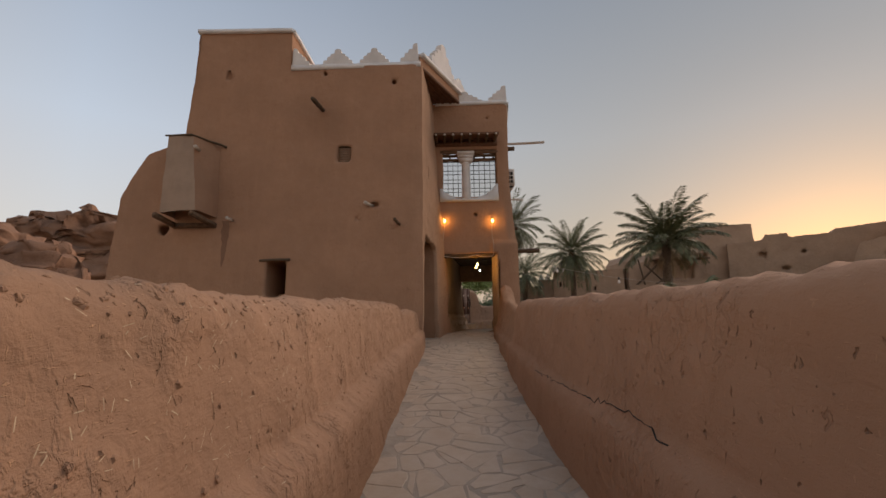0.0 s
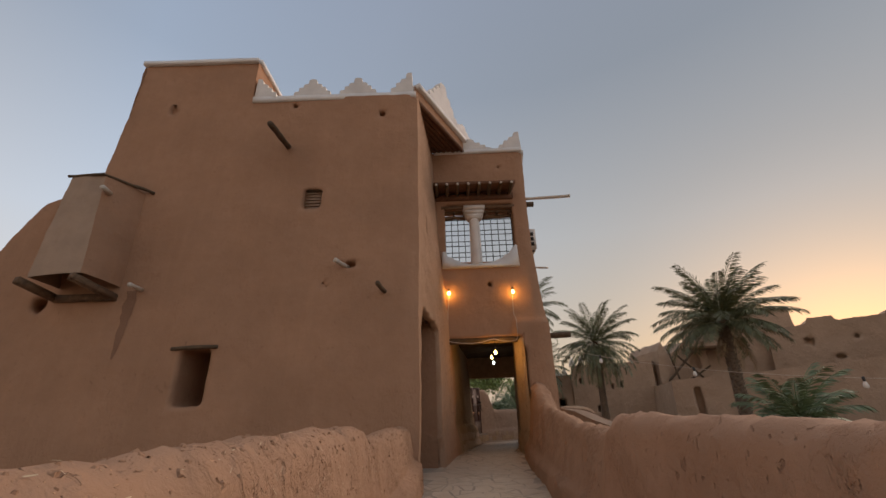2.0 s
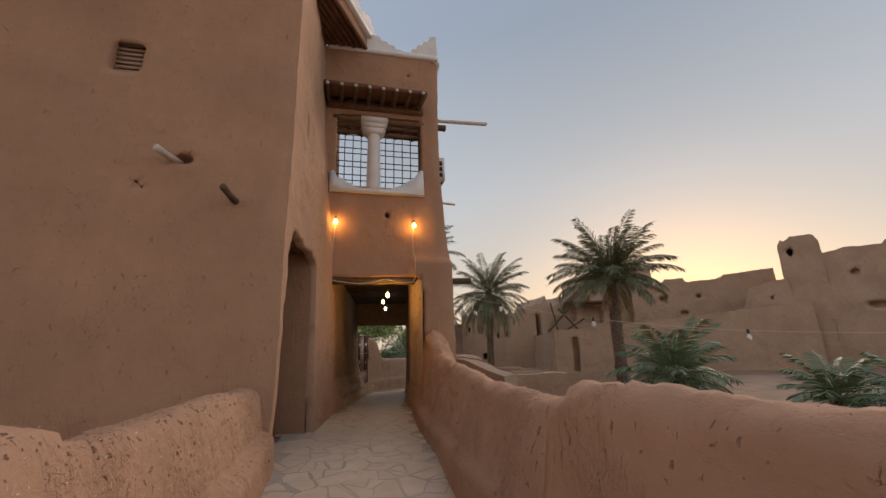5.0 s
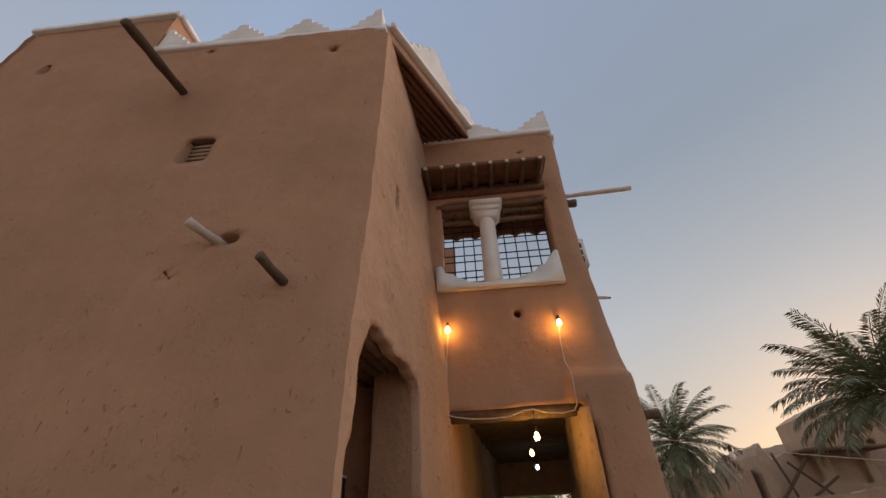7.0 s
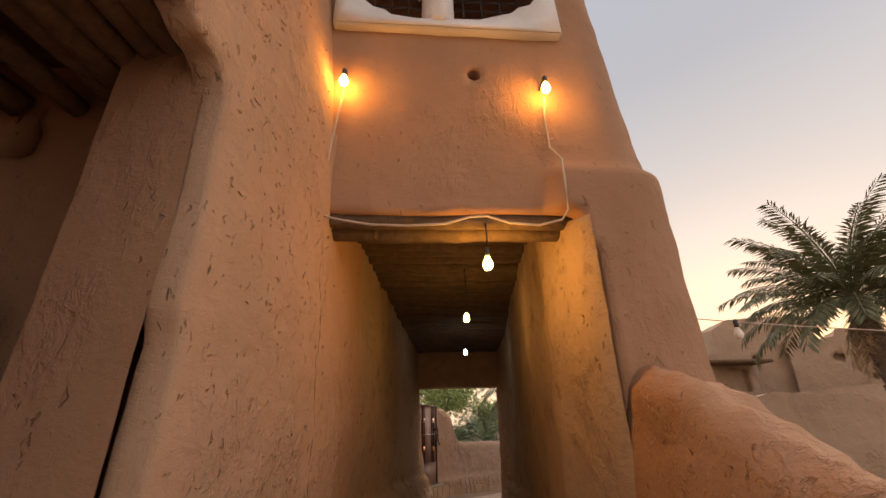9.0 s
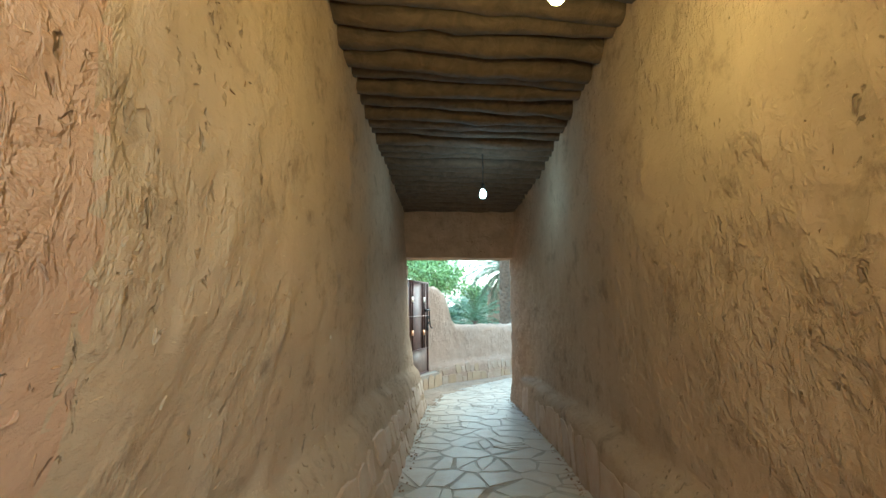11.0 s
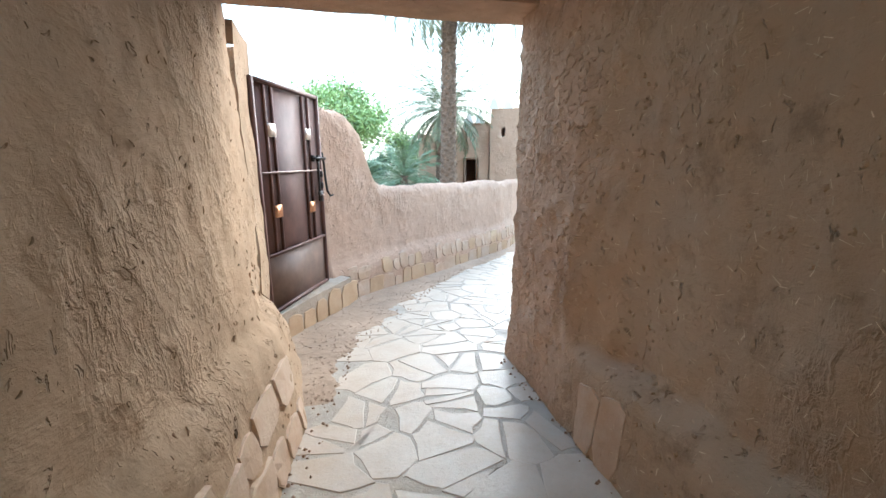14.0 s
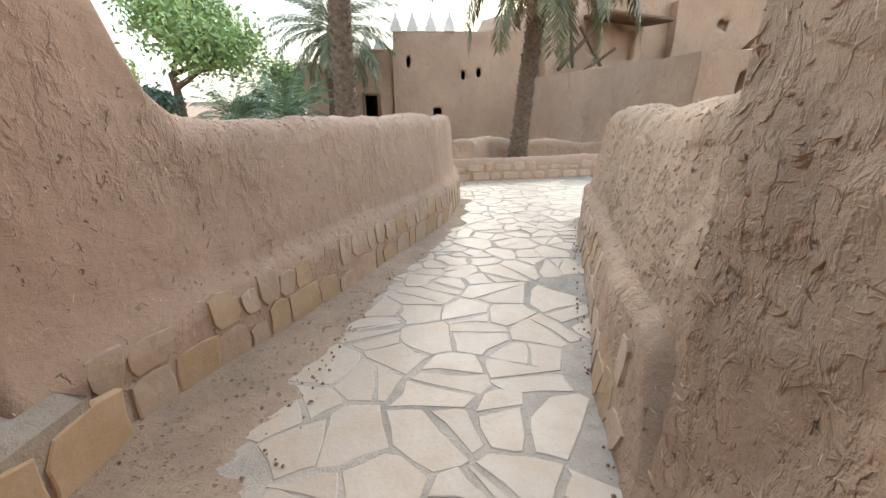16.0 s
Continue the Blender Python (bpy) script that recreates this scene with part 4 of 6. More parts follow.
ct = tagged(new("crenels_tower"), "white gypsum crenels on the tower top", "trim", "", "structure")
band(ct, (-0.4, 13.76, 8.33), (2.12, 13.76, 8.36), 0.1)
merlon(ct, 0.62, 13.78, 8.4, 0, 1.3, 0.42)
merlon(ct, 2.06, 13.78, 8.42, 0, 1.15, 0.6, -1)
band(ct, (2.08, 13.8, 8.36), (2.26, 15.4, 8.36), 0.1)


# ---- tower window, column and eave ----
wd = tagged(new("window_1"), "barred upper window with a white column and white stepped sill", "window", "", "structure")
bm = bmesh.new()
sill = [(-0.27, -0.0), (-0.27, 0.42), (-0.22, 0.46), (-0.16, 0.44), (-0.13, 0.3), (0.0, 0.29), (0.06, 0.2), (0.17, 0.19), (0.22, 0.11), (0.45, 0.09), (1.0, 0.1), (1.2, 0.2), (1.3, 0.21), (1.36, 0.31), (1.48, 0.33), (1.55, 0.46), (1.66, 0.6), (1.71, 0.58), (1.73, 0.0)]
slab_profile(bm, sill, 0.16, pose(0, 13.66, 4.84))
bmesh.ops.bevel(bm, geom=bm.edges[:], offset=0.012, segments=2, affect="EDGES")
part("window_sill", bm, M_WHITE, wd, "white stepped gypsum sill")
col = empty("column", "white gypsum column with a stepped capital in the window", "column", "", (0.64, 13.72, 4.92))
bm = bmesh.new()
lathe(bm, [(0.15, 0.0), (0.152, 0.1), (0.142, 0.7), (0.135, 1.26), (0.14, 1.3)], (0, 0, 0), 20)
part("shaft", bm, M_WHITE, col)
bm = bmesh.new()
for z0, z1, w0, w1 in ((1.28, 1.42, 0.15, 0.25), (1.42, 1.53, 0.25, 0.265), (1.53, 1.66, 0.285, 0.295)):
    vs = [bm.verts.new((sx * w, sy * w * 0.8, z)) for z, w in ((z0, w0), (z1, w1)) for sx, sy in ((-1, -1), (1, -1), (1, 1), (-1, 1))]
    for q in ((0, 1, 5, 4), (1, 2, 6, 5), (2, 3, 7, 6), (3, 0, 4, 7), (4, 5, 6, 7), (3, 2, 1, 0)):
        bm.faces.new([vs[i] for i in q])
bmesh.ops.bevel(bm, geom=bm.edges[:], offset=0.02, segments=2, affect="EDGES")
part("capital", bm, M_WHITE, col)
for k, (zz, yy, r) in enumerate(((6.6, 13.72, 0.06), (6.52, 13.84, 0.05), (6.4, 13.93, 0.055))):
    bm = bmesh.new()
    log(bm, (-0.25, yy, zz), (1.76, yy, zz + 0.01), r)
    part("head_beam", bm, M_LOG, wd)
for k, x in enumerate((0.1, 0.42, 0.95, 1.3, 1.6)):
    bm = bmesh.new()
    log(bm, (x, 13.74, 6.47), (x, 14.0, 6.45), 0.035)
    part("peg", bm, M_BEAM, wd)
for x0, x1 in ((-0.16, 0.55), (0.73, 1.68)):
    n = 4 if x0 < 0 else 5
    for k in range(n + 1):
        bm = bmesh.new()
        x = x0 + (x1 - x0) * k / n
        tube(bm, [(x, 13.96, 5.0), (x, 13.96, 6.4)], 0.011, 6)
        part("bar", bm, M_IRON, wd)
    for k in range(9):
        bm = bmesh.new()
        z = 5.06 + k * 0.16 + (0.03 if k % 2 else 0)
        tube(bm, [(x0, 13.96, z), (x1, 13.96, z)], 0.011, 6)
        part("bar", bm, M_IRON, wd)
m, nt, p = tree("window_glass")
p.inputs["Transmission Weight"].default_value, p.inputs["Roughness"].default_value, p.inputs["IOR"].default_value = 1.0, 0.0, 1.02
bm = bmesh.new()
box(bm, (-0.2, 14.02, 4.98), (1.72, 14.026, 6.5))
gl = part("pane", bm, m, wd, "clear glass", False)
gl.visible_shadow = False
# small eave above the window
we = empty("window_eave", "small timber eave with round pegs above the window", "eave", "", (0.64, 13.4, 7.0))
bm = bmesh.new()
box(bm, (-1.08, -0.32, 0.02), (1.1, 0.3, 0.1), pose(0, 0, 0, 6, 0, 0), 0.01)
bmesh.ops.subdivide_edges(bm, edges=bm.edges[:], cuts=6, use_grid_fill=True)
for v in bm.verts:
    v.co = rough(v.co + Vector((0.64, 13.4, 7)), 0.012) - Vector((0.64, 13.4, 7))
part("roof", bm, M_PLANK, we)
for k in range(8):
    bm = bmesh.new()
    x = -1.0 + k * 0.285
    log(bm, (x, -0.36, -0.02), (x, 0.32, -0.07), 0.045)
    peg = part("peg", bm, M_BEAM, we)
    bm = bmesh.new()
    tube(bm, [(x, -0.374, -0.019), (x, -0.358, -0.02)], 0.036, 9)
    part("peg_end", bm, M_PVC, peg, "pale sawn end")
bm = bmesh.new()
box(bm, (-1.05, 0.2, -0.2), (1.1, 0.34, 0.0), None, 0.02)
part("back_board", bm, M_PLANK, we)


# ---- beams, spouts and pipes on the walls ----
def wall_log(a, b, r, mat, name, label, cat):
    a, b = Vector(a), Vector(b)
    e = empty(name, label, cat, "", a)
    bm = bmesh.new()
    log(bm, (0, 0, 0), b - a, r, 0.01)
    part("shaft", bm, mat, e)
    return e


wall_log((-3.55, 11.2, 6.99), (-3.46, 10.0, 6.74), 0.06, M_BEAM, "roof_spout", "long wooden spout jutting from the house front", "spout")
wall_log((-1.31, 11.05, 3.555), (-1.41, 10.58, 3.64), 0.045, M_BEAM, "wooden_peg", "stub of a wooden beam in the house front", "beam")
wall_log((-5.86, 10.85, 3.74), (-5.78, 10.42, 3.73), 0.04, M_PVC, "drain_pipe", "short pale drain pipe with a dark stain below", "pipe")
wall_log((2.0, 14.25, 7.08), (3.5, 14.22, 7.12), 0.045, M_PVC, "drain_pipe", "long pale pipe jutting from the tower side", "pipe")
wall_log((2.0, 14.3, 6.92), (2.42, 14.28, 6.92), 0.085, M_BEAM, "beam_end", "thick log end beside the pale pipe on the tower", "beam")
wall_log((2.2, 16.0, 4.3), (2.72, 16.0, 4.3), 0.08, M_BEAM, "beam_end", "log end jutting from the tower side", "beam")
wall_log((2.3, 16.85, 3.5), (3.72, 16.85, 3.52), 0.09, M_BEAM, "beam_end", "long log jutting low from the tower side", "beam")
wall_log((2.05, 15.0, 5.25), (2.8, 15.0, 5.2), 0.03, M_PVC, "drain_pipe", "thin pale pipe on the tower side", "pipe")
pp = wall_log((-2.08, 11.1, 4.12), (-2.21, 10.62, 4.12), 0.045, M_PVC, "drain_pipe", "pale plastic pipe stuck in a ragged wall hole", "pipe")
lv = empty("window_vent", "small blocked window with thin pale slats", "vent", "", (-2.88, 11.16, 5.65))
for k in range(6):
    bm = bmesh.new()
    box(bm, (-0.19, -0.012, -0.21 + k * 0.07), (0.19, 0.012, -0.165 + k * 0.07), None, 0.004)
    part("slat", bm, M_CONC, lv)
bm = bmesh.new()
box(bm, (-0.24, -0.06, 0.2), (0.24, 0.06, 0.26), None, 0.01)
part("lintel", bm, M_BEAM, lv)
bm = bmesh.new()
log(bm, (-5.0, 10.72, 2.62), (-4.2, 10.72, 2.63), 0.035)
wl = tagged(link_mesh("window_lintel", bm, M_BEAM), "thin dark lintel over the small house window", "lintel")
# latrine box on the house front
BX, BY, BZ = -6.9, 10.5, 3.7
lb = empty("wall_box", "projecting mud-rendered closet box on the house front, open below", "wall box", "", (BX, BY, BZ))


def quad_face(bm, c, step=0.08, amp=0.03, bow=0.0):
    """A rough face between four corners: lower west, lower east, upper east, upper west."""
    c = [Vector(q) - Vector((BX, BY, BZ)) for q in c]
    nu = max(4, int((c[1] - c[0]).length / step))
    nv = max(4, int((c[3] - c[0]).length / step))
    out = (c[1] - c[0]).cross(c[3] - c[0]).normalized()

    def f(u, v):
        q = c[0].lerp(c[1], u).lerp(c[3].lerp(c[2], u), v)
        return q + out * (bow * math.sin(math.pi * u))
    sheet(bm, f, [i / nu for i in range(nu + 1)], [i / nv for i in range(nv + 1)], (), amp)


FL, FR, TR, TL = (-7.32, 10.1, 3.84), (-6.42, 10.1, 3.86), (-6.84, 10.5, 6.0), (-7.53, 10.5, 6.02)
BR, BL, UR, UL = (-6.28, 10.86, 3.8), (-7.42, 10.86, 3.8), (-6.34, 11.1, 5.85), (-7.7, 11.1, 5.98)
bm = bmesh.new()
quad_face(bm, (FL, FR, TR, TL), bow=0.03)
part("front", bm, M_CONC, lb, "pale grey-brown render")
bm = bmesh.new()
quad_face(bm, (FR, BR, UR, TR), bow=0.05)
part("side", bm, M_SMOOTH, lb)
bm = bmesh.new()
quad_face(bm, (BL, FL, TL, UL))
part("side", bm, M_CONC, lb)
bm = bmesh.new()
quad_face(bm, (TL, TR, UR, UL), bow=0.05)
part("top", bm, M_SMOOTH, lb)
bm = bmesh.new()
for a, b, r in (((-7.6, 10.5, 6.04), (-6.86, 10.46, 6.03), 0.03), ((-6.9, 10.46, 6.04), (-6.3, 10.95, 5.9), 0.028), ((-6.5, 10.8, 5.95), (-6.2, 11.0, 5.86), 0.035)):
    log(bm, Vector(a) - Vector((BX, BY, BZ)), Vector(b) - Vector((BX, BY, BZ)), r)
part("reed_edge", bm, M_BEAM, lb, "ragged dark reed along the top")
for a, b in (((-7.42, 10.02, 3.76), (-7.36, 10.9, 3.58)), ((-6.5, 10.02, 3.8), (-6.3, 10.9, 3.58)), ((-7.38, 10.75, 3.6), (-6.3, 10.75, 3.6))):
    a, b = Vector(a) - Vector((BX, BY, BZ)), Vector(b) - Vector((BX, BY, BZ))
    d = b - a
    bm = bmesh.new()
    box(bm, (0, -0.05, -0.07), (d.length, 0.05, 0.06), Matrix.Translation(a) @ d.to_track_quat("X", "Z").to_matrix().to_4x4(), 0.012)
    part("board", bm, M_LOG, lb, "dark timber board under the box")
bm = bmesh.new()
tube(bm, [Vector((-6.62, 10.25, 5.62)) - Vector((BX, BY, BZ)), Vector((-6.68, 10.5, 5.62)) - Vector((BX, BY, BZ))], 0.05, 10)
part("pipe_end", bm, M_PVC, lb, "stub of pale pipe")
# air conditioner on the tower side
ac = empty("air_conditioner", "grey outdoor unit with a dark grille on the tower side", "air conditioner", "", (2.28, 14.9, 5.62))
bm = bmesh.new()
box(bm, (-0.16, -0.4, 0), (0.16, 0.4, 0.62), None, 0.015)
part("casing", bm, M_ACBODY, ac)
for k in range(2):
    for j in range(3):
        bm = bmesh.new()
        box(bm, (-0.1 + k * 0.11, -0.405, 0.1 + j * 0.15), (-0.01 + k * 0.11, -0.4, 0.21 + j * 0.15), None, 0.0)
        part("grille", bm, M_DARKFILL, ac)
bm = bmesh.new()
box(bm, (-0.4, -0.3, -0.04), (0.12, -0.26, 0.0))
part("bracket", bm, M_IRON, ac)
bm = bmesh.new()
box(bm, (-0.4, 0.26, -0.04), (0.12, 0.3, 0.0))
part("bracket", bm, M_IRON, ac)


# ---- lamps and cables ----
def bulb(at, mat, power, col, label, hang=0.0, size=1.0, wall_arm=False):
    e = empty("light_bulb", label, "light bulb", "bare bulbs", at)
    k = size
    bm = bmesh.new()
    lathe(bm, [(0.004, -0.055 * k), (0.022 * k, -0.05 * k), (0.034 * k, -0.03 * k), (0.036 * k, -0.01 * k), (0.028 * k, 0.018 * k), (0.017 * k, 0.038 * k), (0.014 * k, 0.05 * k)], (0, 0, 0), 14)
    g = part("glass", bm, mat, e)
    bm = bmesh.new()
    lathe(bm, [(0.017 * k, 0.045 * k), (0.02 * k, 0.06 * k), (0.02 * k, 0.1 * k), (0.01 * k, 0.115 * k)], (0, 0, 0), 12)
    socket = part("socket", bm, M_CAP, e)
    if hang:
        bm = bmesh.new()
        tube(bm, [(0, 0, 0.1 * k), (0.006, 0, 0.1 * k + hang / 2), (0, 0, 0.1 * k + hang)], 0.005, 6)
        part("cord", bm, M_CAP, socket)
    if wall_arm:
        bm = bmesh.new()
        tube(bm, [(0, 0, 0.09), (0, 0.05, 0.11), (0, 0.16, 0.1)], 0.012, 8)
        part("arm", bm, M_CAP, e)
    if power:
        g.visible_shadow = False
        li = bpy.data.lights.new("bulb_light", "POINT")
        li.energy, li.color, li.shadow_soft_size = power, col, 0.035
        lo = new("bulb_light", li)
        lo.location = at
    return e


WARM = (1.0, 0.42, 0.06)
bulb((-0.12, 13.56, 4.17), M_BULB, 4.5, WARM, "lit warm bulb on the tower wall", wall_arm=True)
bulb((1.48, 13.53, 4.15), M_BULB, 4.5, WARM, "lit warm bulb on the tower wall", wall_arm=True)
bulb((0.95, 13.7, 2.7), M_BULB, 9.5, (1.0, 0.48, 0.1), "lit warm bulb hanging at the passage mouth", 0.2)
bulb((1.03, 15.5, 2.76), M_BULB, 1.7, (1.0, 0.6, 0.2), "lit warm bulb hanging inside the passage", 0.5)
bulb((1.39, 18.51, 2.87), M_LED, 0.15, (0.85, 0.93, 1.0), "lit white bulb hanging deep in the passage", 0.4)


def cable(name, pts, r, mat, label):
    bm = bmesh.new()
    tube(bm, pts, r, 6)
    return tagged(link_mesh(name, bm, mat), label, "cable")


cable("lamp_cable", [(-0.12, 13.6, 4.1), (-0.14, 13.6, 3.9), (-0.17, 13.59, 3.6), (-0.19, 13.58, 3.3), (-0.21, 13.58, 3.05), (-0.17, 13.58, 2.98), (-0.05, 13.58, 2.95), (0.15, 13.58, 2.92), (0.4, 13.57, 2.91), (0.65, 13.57, 2.93), (0.82, 13.58, 2.99), (0.94, 13.58, 3.0), (1.1, 13.58, 2.95), (1.3, 13.57, 2.93), (1.44, 13.5, 2.94), (1.48, 13.47, 3.0), (1.49, 13.47, 3.2), (1.49, 13.47, 3.42), (1.46, 13.58, 3.6), (1.46, 13.6, 3.9), (1.48, 13.6, 4.1)],
      0.008, M_CABLE, "pale electric cable looped between the bulbs across the lintel")


# ---- old tin lantern under the doorway ceiling ----
lan = empty("hanging_lantern", "old pale tin lantern hanging under the doorway ceiling", "lantern", "", (-0.95, 11.46, 2.46))
lan.rotation_euler = (0.3, -0.25, 0)
bm = bmesh.new()
lathe(bm, [(0.078, 0.0), (0.084, 0.004), (0.086, 0.03), (0.078, 0.034), (0.066, 0.12), (0.058, 0.2), (0.05, 0.21)], (0, 0, 0), 20)
part("body", bm, M_TIN, lan)
# the open bottom is a near-black disc, its inner shade put into colour
bm = bmesh.new()
lathe(bm, [(0.07, -0.012), (0.076, 0.002)], (0, 0, 0), 20)
part("base", bm, M_IRON, lan, "dark disc for the shaded open bottom")
bm = bmesh.new()
lathe(bm, [(0.054, 0.21), (0.05, 0.225), (0.024, 0.25), (0.012, 0.27)], (0, 0, 0), 16)
part("cap", bm, M_IRON, lan)
bm = bmesh.new()
tube(bm, [(0.085, 0, 0.02), (0.105, 0, 0.1), (0.09, 0, 0.2), (0.055, 0, 0.215)], 0.006, 6)
part("handle", bm, M_IRON, lan)
bm = bmesh.new()
tube(bm, [(0, 0, 0.26), (-0.04, -0.06, 0.5), (-0.1, -0.12, 0.8)], 0.004, 6)
part("wire", bm, M_IRON, lan)


# ---- damp run below the drain pipe ----
bm = bmesh.new()
rows = []
for i in range(41):
    z = 3.72 - 1.25 * i / 40
    w = 0.09 * (1 - (i / 40) ** 2) + 0.015
    c = -6.0 + 0.03 * noise.noise(Vector((0, 0, z * 3)))
    row = []
    for k in range(7):
        u = c + w * (k / 3 - 1) * (1 + 0.5 * noise.noise(Vector((k * 0.4, 0, z * 6))))
        q = rough(Vector(house_front(u, z)), 0.028)
        row.append(bm.verts.new(q + Vector((0, -0.008, 0))))
    rows.append(row)
for r0, r1 in zip(rows, rows[1:]):
    for p, q, r, s in zip(r0, r0[1:], r1[1:], r1):
        bm.faces.new([p, q, r, s])
tagged(link_mesh("damp_run", bm, mud("mud_damp", (0.27, 0.155, 0.1), 0.4, 0.0, 0.1)), "dark damp run on the plaster below the drain pipe", "stain", "", "structure")


# ---- palms, trees and bushes ----
def frond(bm, base, yaw, elev, length, droop, rng, leaf=0.42, dense=34, twist=0.0):
    """One feather frond: an arching midrib with leaflets in two rows."""
    pts = []
    p, e = Vector(base), elev
    n = 12
    h = Vector((math.cos(yaw), math.sin(yaw), 0))
    for i in range(n + 1):
        pts.append(p.copy())
        p = p + (h * math.cos(e) + Vector((0, 0, math.sin(e)))) * (length / n)
        e -= droop / n * (0.4 + 1.2 * i / n)
    tube(bm, pts, [0.022 * (1 - 0.85 * i / n) + 0.003 for i in range(n + 1)], 4)
    sidev = Vector((-h.y, h.x, 0))
    for k in range(dense):
        s = 0.14 + 0.86 * (k + rng.random() * 0.6) / dense
        f = s * n
        i = min(n - 1, int(f))
        q = pts[i].lerp(pts[i + 1], f - i)
        d = (pts[i + 1] - pts[i]).normalized()
        up = sidev.cross(d)
        size = leaf * (0.55 + 0.6 * math.sin(math.pi * min(1, s * 0.92 + 0.06))) * rng.uniform(0.8, 1.1)
        for sg in (-1, 1):
            a = (d * rng.uniform(0.55, 0.85) + sidev * sg * rng.uniform(0.6, 0.85) + up * rng.uniform(0.05, 0.4) + Vector((0, 0, -0.12))).normalized()
            w = d.cross(a).normalized().cross(a) * 0.019
            t = q + a * size + Vector((0, 0, -0.12 * size))
            m = q + a * size * 0.45
            bm.faces.new([bm.verts.new(q), bm.verts.new(m + w), bm.verts.new(t), bm.verts.new(m - w)])


def palm(label, base, crown, r0, r1, fronds, length, seed, dead=10, leaf=0.42, mat=None, dense=34, low=-0.5):
    rng = random.Random(seed)
    base, crown = Vector(base), Vector(crown)
    e = empty("palm_tree", label, "palm tree", "date palms", base)
    bm = bmesh.new()
    top = crown - base
    n = max(8, int(top.length / 0.11))
    pts, rad = [], []
    for i in range(n + 1):
        s = i / n
        c = Vector((top.x * s ** 1.4, top.y * s ** 1.4, top.z * s))
        r = r0 + (r1 - r0) * s + 0.09 * math.exp(-s * 9)
        pts += [c, c + Vector((0, 0, top.z / n * 0.8))]
        rad += [r * 0.94, r * 1.1]
    tube(bm, pts, rad, 14, 0.03)
    part("trunk", bm, M_BARK, e, "scaly brown trunk")
    if top.length > 1.5:
        bm = bmesh.new()
        for i in range(int(n * 5)):
            s = 0.03 + 0.95 * (i + 0.5) / (n * 5)
            t = i * 2.399
            c = Vector((top.x * s ** 1.4, top.y * s ** 1.4, top.z * s))
            r = r0 + (r1 - r0) * s + 0.09 * math.exp(-s * 9)
            o = Vector((math.cos(t), math.sin(t), 0))
            w = Vector((-o.y, o.x, 0)) * 0.055
            b0, b1 = c + o * r * 0.98, c + o * (r * 1.22 + 0.015) + Vector((0, 0, 0.09))
            vs = [bm.verts.new(v) for v in (b0 - w, b0 + w, b1 + w * 0.5, b1 - w * 0.5, c + o * r * 0.9 + Vector((0, 0, 0.1)))]
            bm.faces.new(vs[:4])
            bm.faces.new([vs[3], vs[2], vs[4]])
        part("bark", bm, M_BARK, e)["kind"] = "stuff"
    bm = bmesh.new()
    for i in range(fronds):
        yaw = i * 2.399 + rng.uniform(-0.2, 0.2)
        s = (i + 0.5) / fronds
        elev = 1.35 - (1.35 - low) * s ** 0.9 + rng.uniform(-0.12, 0.12)
        frond(bm, top + Vector((0, 0, 0.1 - 0.25 * s)), yaw, elev, length * rng.uniform(0.85, 1.1), 0.75 + 0.6 * s, rng, leaf, dense)
    part("crown", bm, mat or M_LEAF, e, "arching green fronds")
    if dead:
        bm = bmesh.new()
        for i in range(dead):
            frond(bm, top + Vector((0, 0, -0.25)), i * 6.28 / dead + rng.uniform(-0.3, 0.3), -0.6 - rng.random() * 0.4, length * rng.uniform(0.45, 0.7), 1.0, rng, leaf * 0.7, 22)
        part("dead_fronds", bm, M_DRY, e, "hanging dry fronds")
    return e


palm("date palm with a wide crown before the ruins", (9.75, 18.6, -0.5), (10.2, 19.2, 4.12), 0.2, 0.17, 60, 2.45, 3, 5, 0.46, None, 48, -0.1)
palm("date palm with a dense crown above the low end wall", (8.95, 29.9, -0.4), (8.72, 29.0, 4.75), 0.19, 0.17, 64, 2.7, 5, 10, 0.46, None, 44, -0.7)
palm("tall date palm with a slim ringed trunk", (4.85, 30.9, -0.5), (5.0, 31.2, 7.3), 0.23, 0.2, 60, 2.8, 8, 12, 0.48, None, 40, -0.8)
palm("distant date palm with drooping dry fronds", (7.3, 40.3, -0.5), (7.4, 40.0, 4.1), 0.25, 0.22, 56, 2.9, 12, 16, 0.48, None, 38, -0.7)
palm("young bushy palm in the garden", (8.8, 15.1, -0.45), (8.8, 15.1, 0.75), 0.16, 0.14, 40, 1.6, 21, 0, 0.42, M_LEAF2, 34, -0.2)
palm("young bushy palm in the garden", (11.2, 12.9, -0.45), (11.2, 12.9, 0.2), 0.14, 0.12, 28, 1.2, 22, 0, 0.36, M_LEAF2, 24, -0.1)
palm("young bushy palm in the garden", (11.4, 11.4, -0.45), (11.4, 11.4, 0.2), 0.14, 0.12, 26, 1.2, 23, 0, 0.36, M_LEAF2, 24, -0.1)
palm("low bushy palm beyond the lane wall", (5.0, 38.5, -0.5), (5.0, 38.5, 0.7), 0.2, 0.18, 34, 2.2, 24, 4, 0.44, M_LEAF2, 28, -0.4)
palm("low bushy palm beyond the lane wall", (3.4, 41.5, -0.5), (3.4, 41.5, 0.6), 0.2, 0.18, 30, 2.0, 25, 0, 0.44, M_LEAF2, 28, -0.4)
palm("low bushy palm beyond the lane wall", (6.1, 44.5, -0.5), (6.1, 44.5, 1.3), 0.2, 0.18, 34, 2.4, 26, 6, 0.44, M_LEAF2, 28, -0.5)


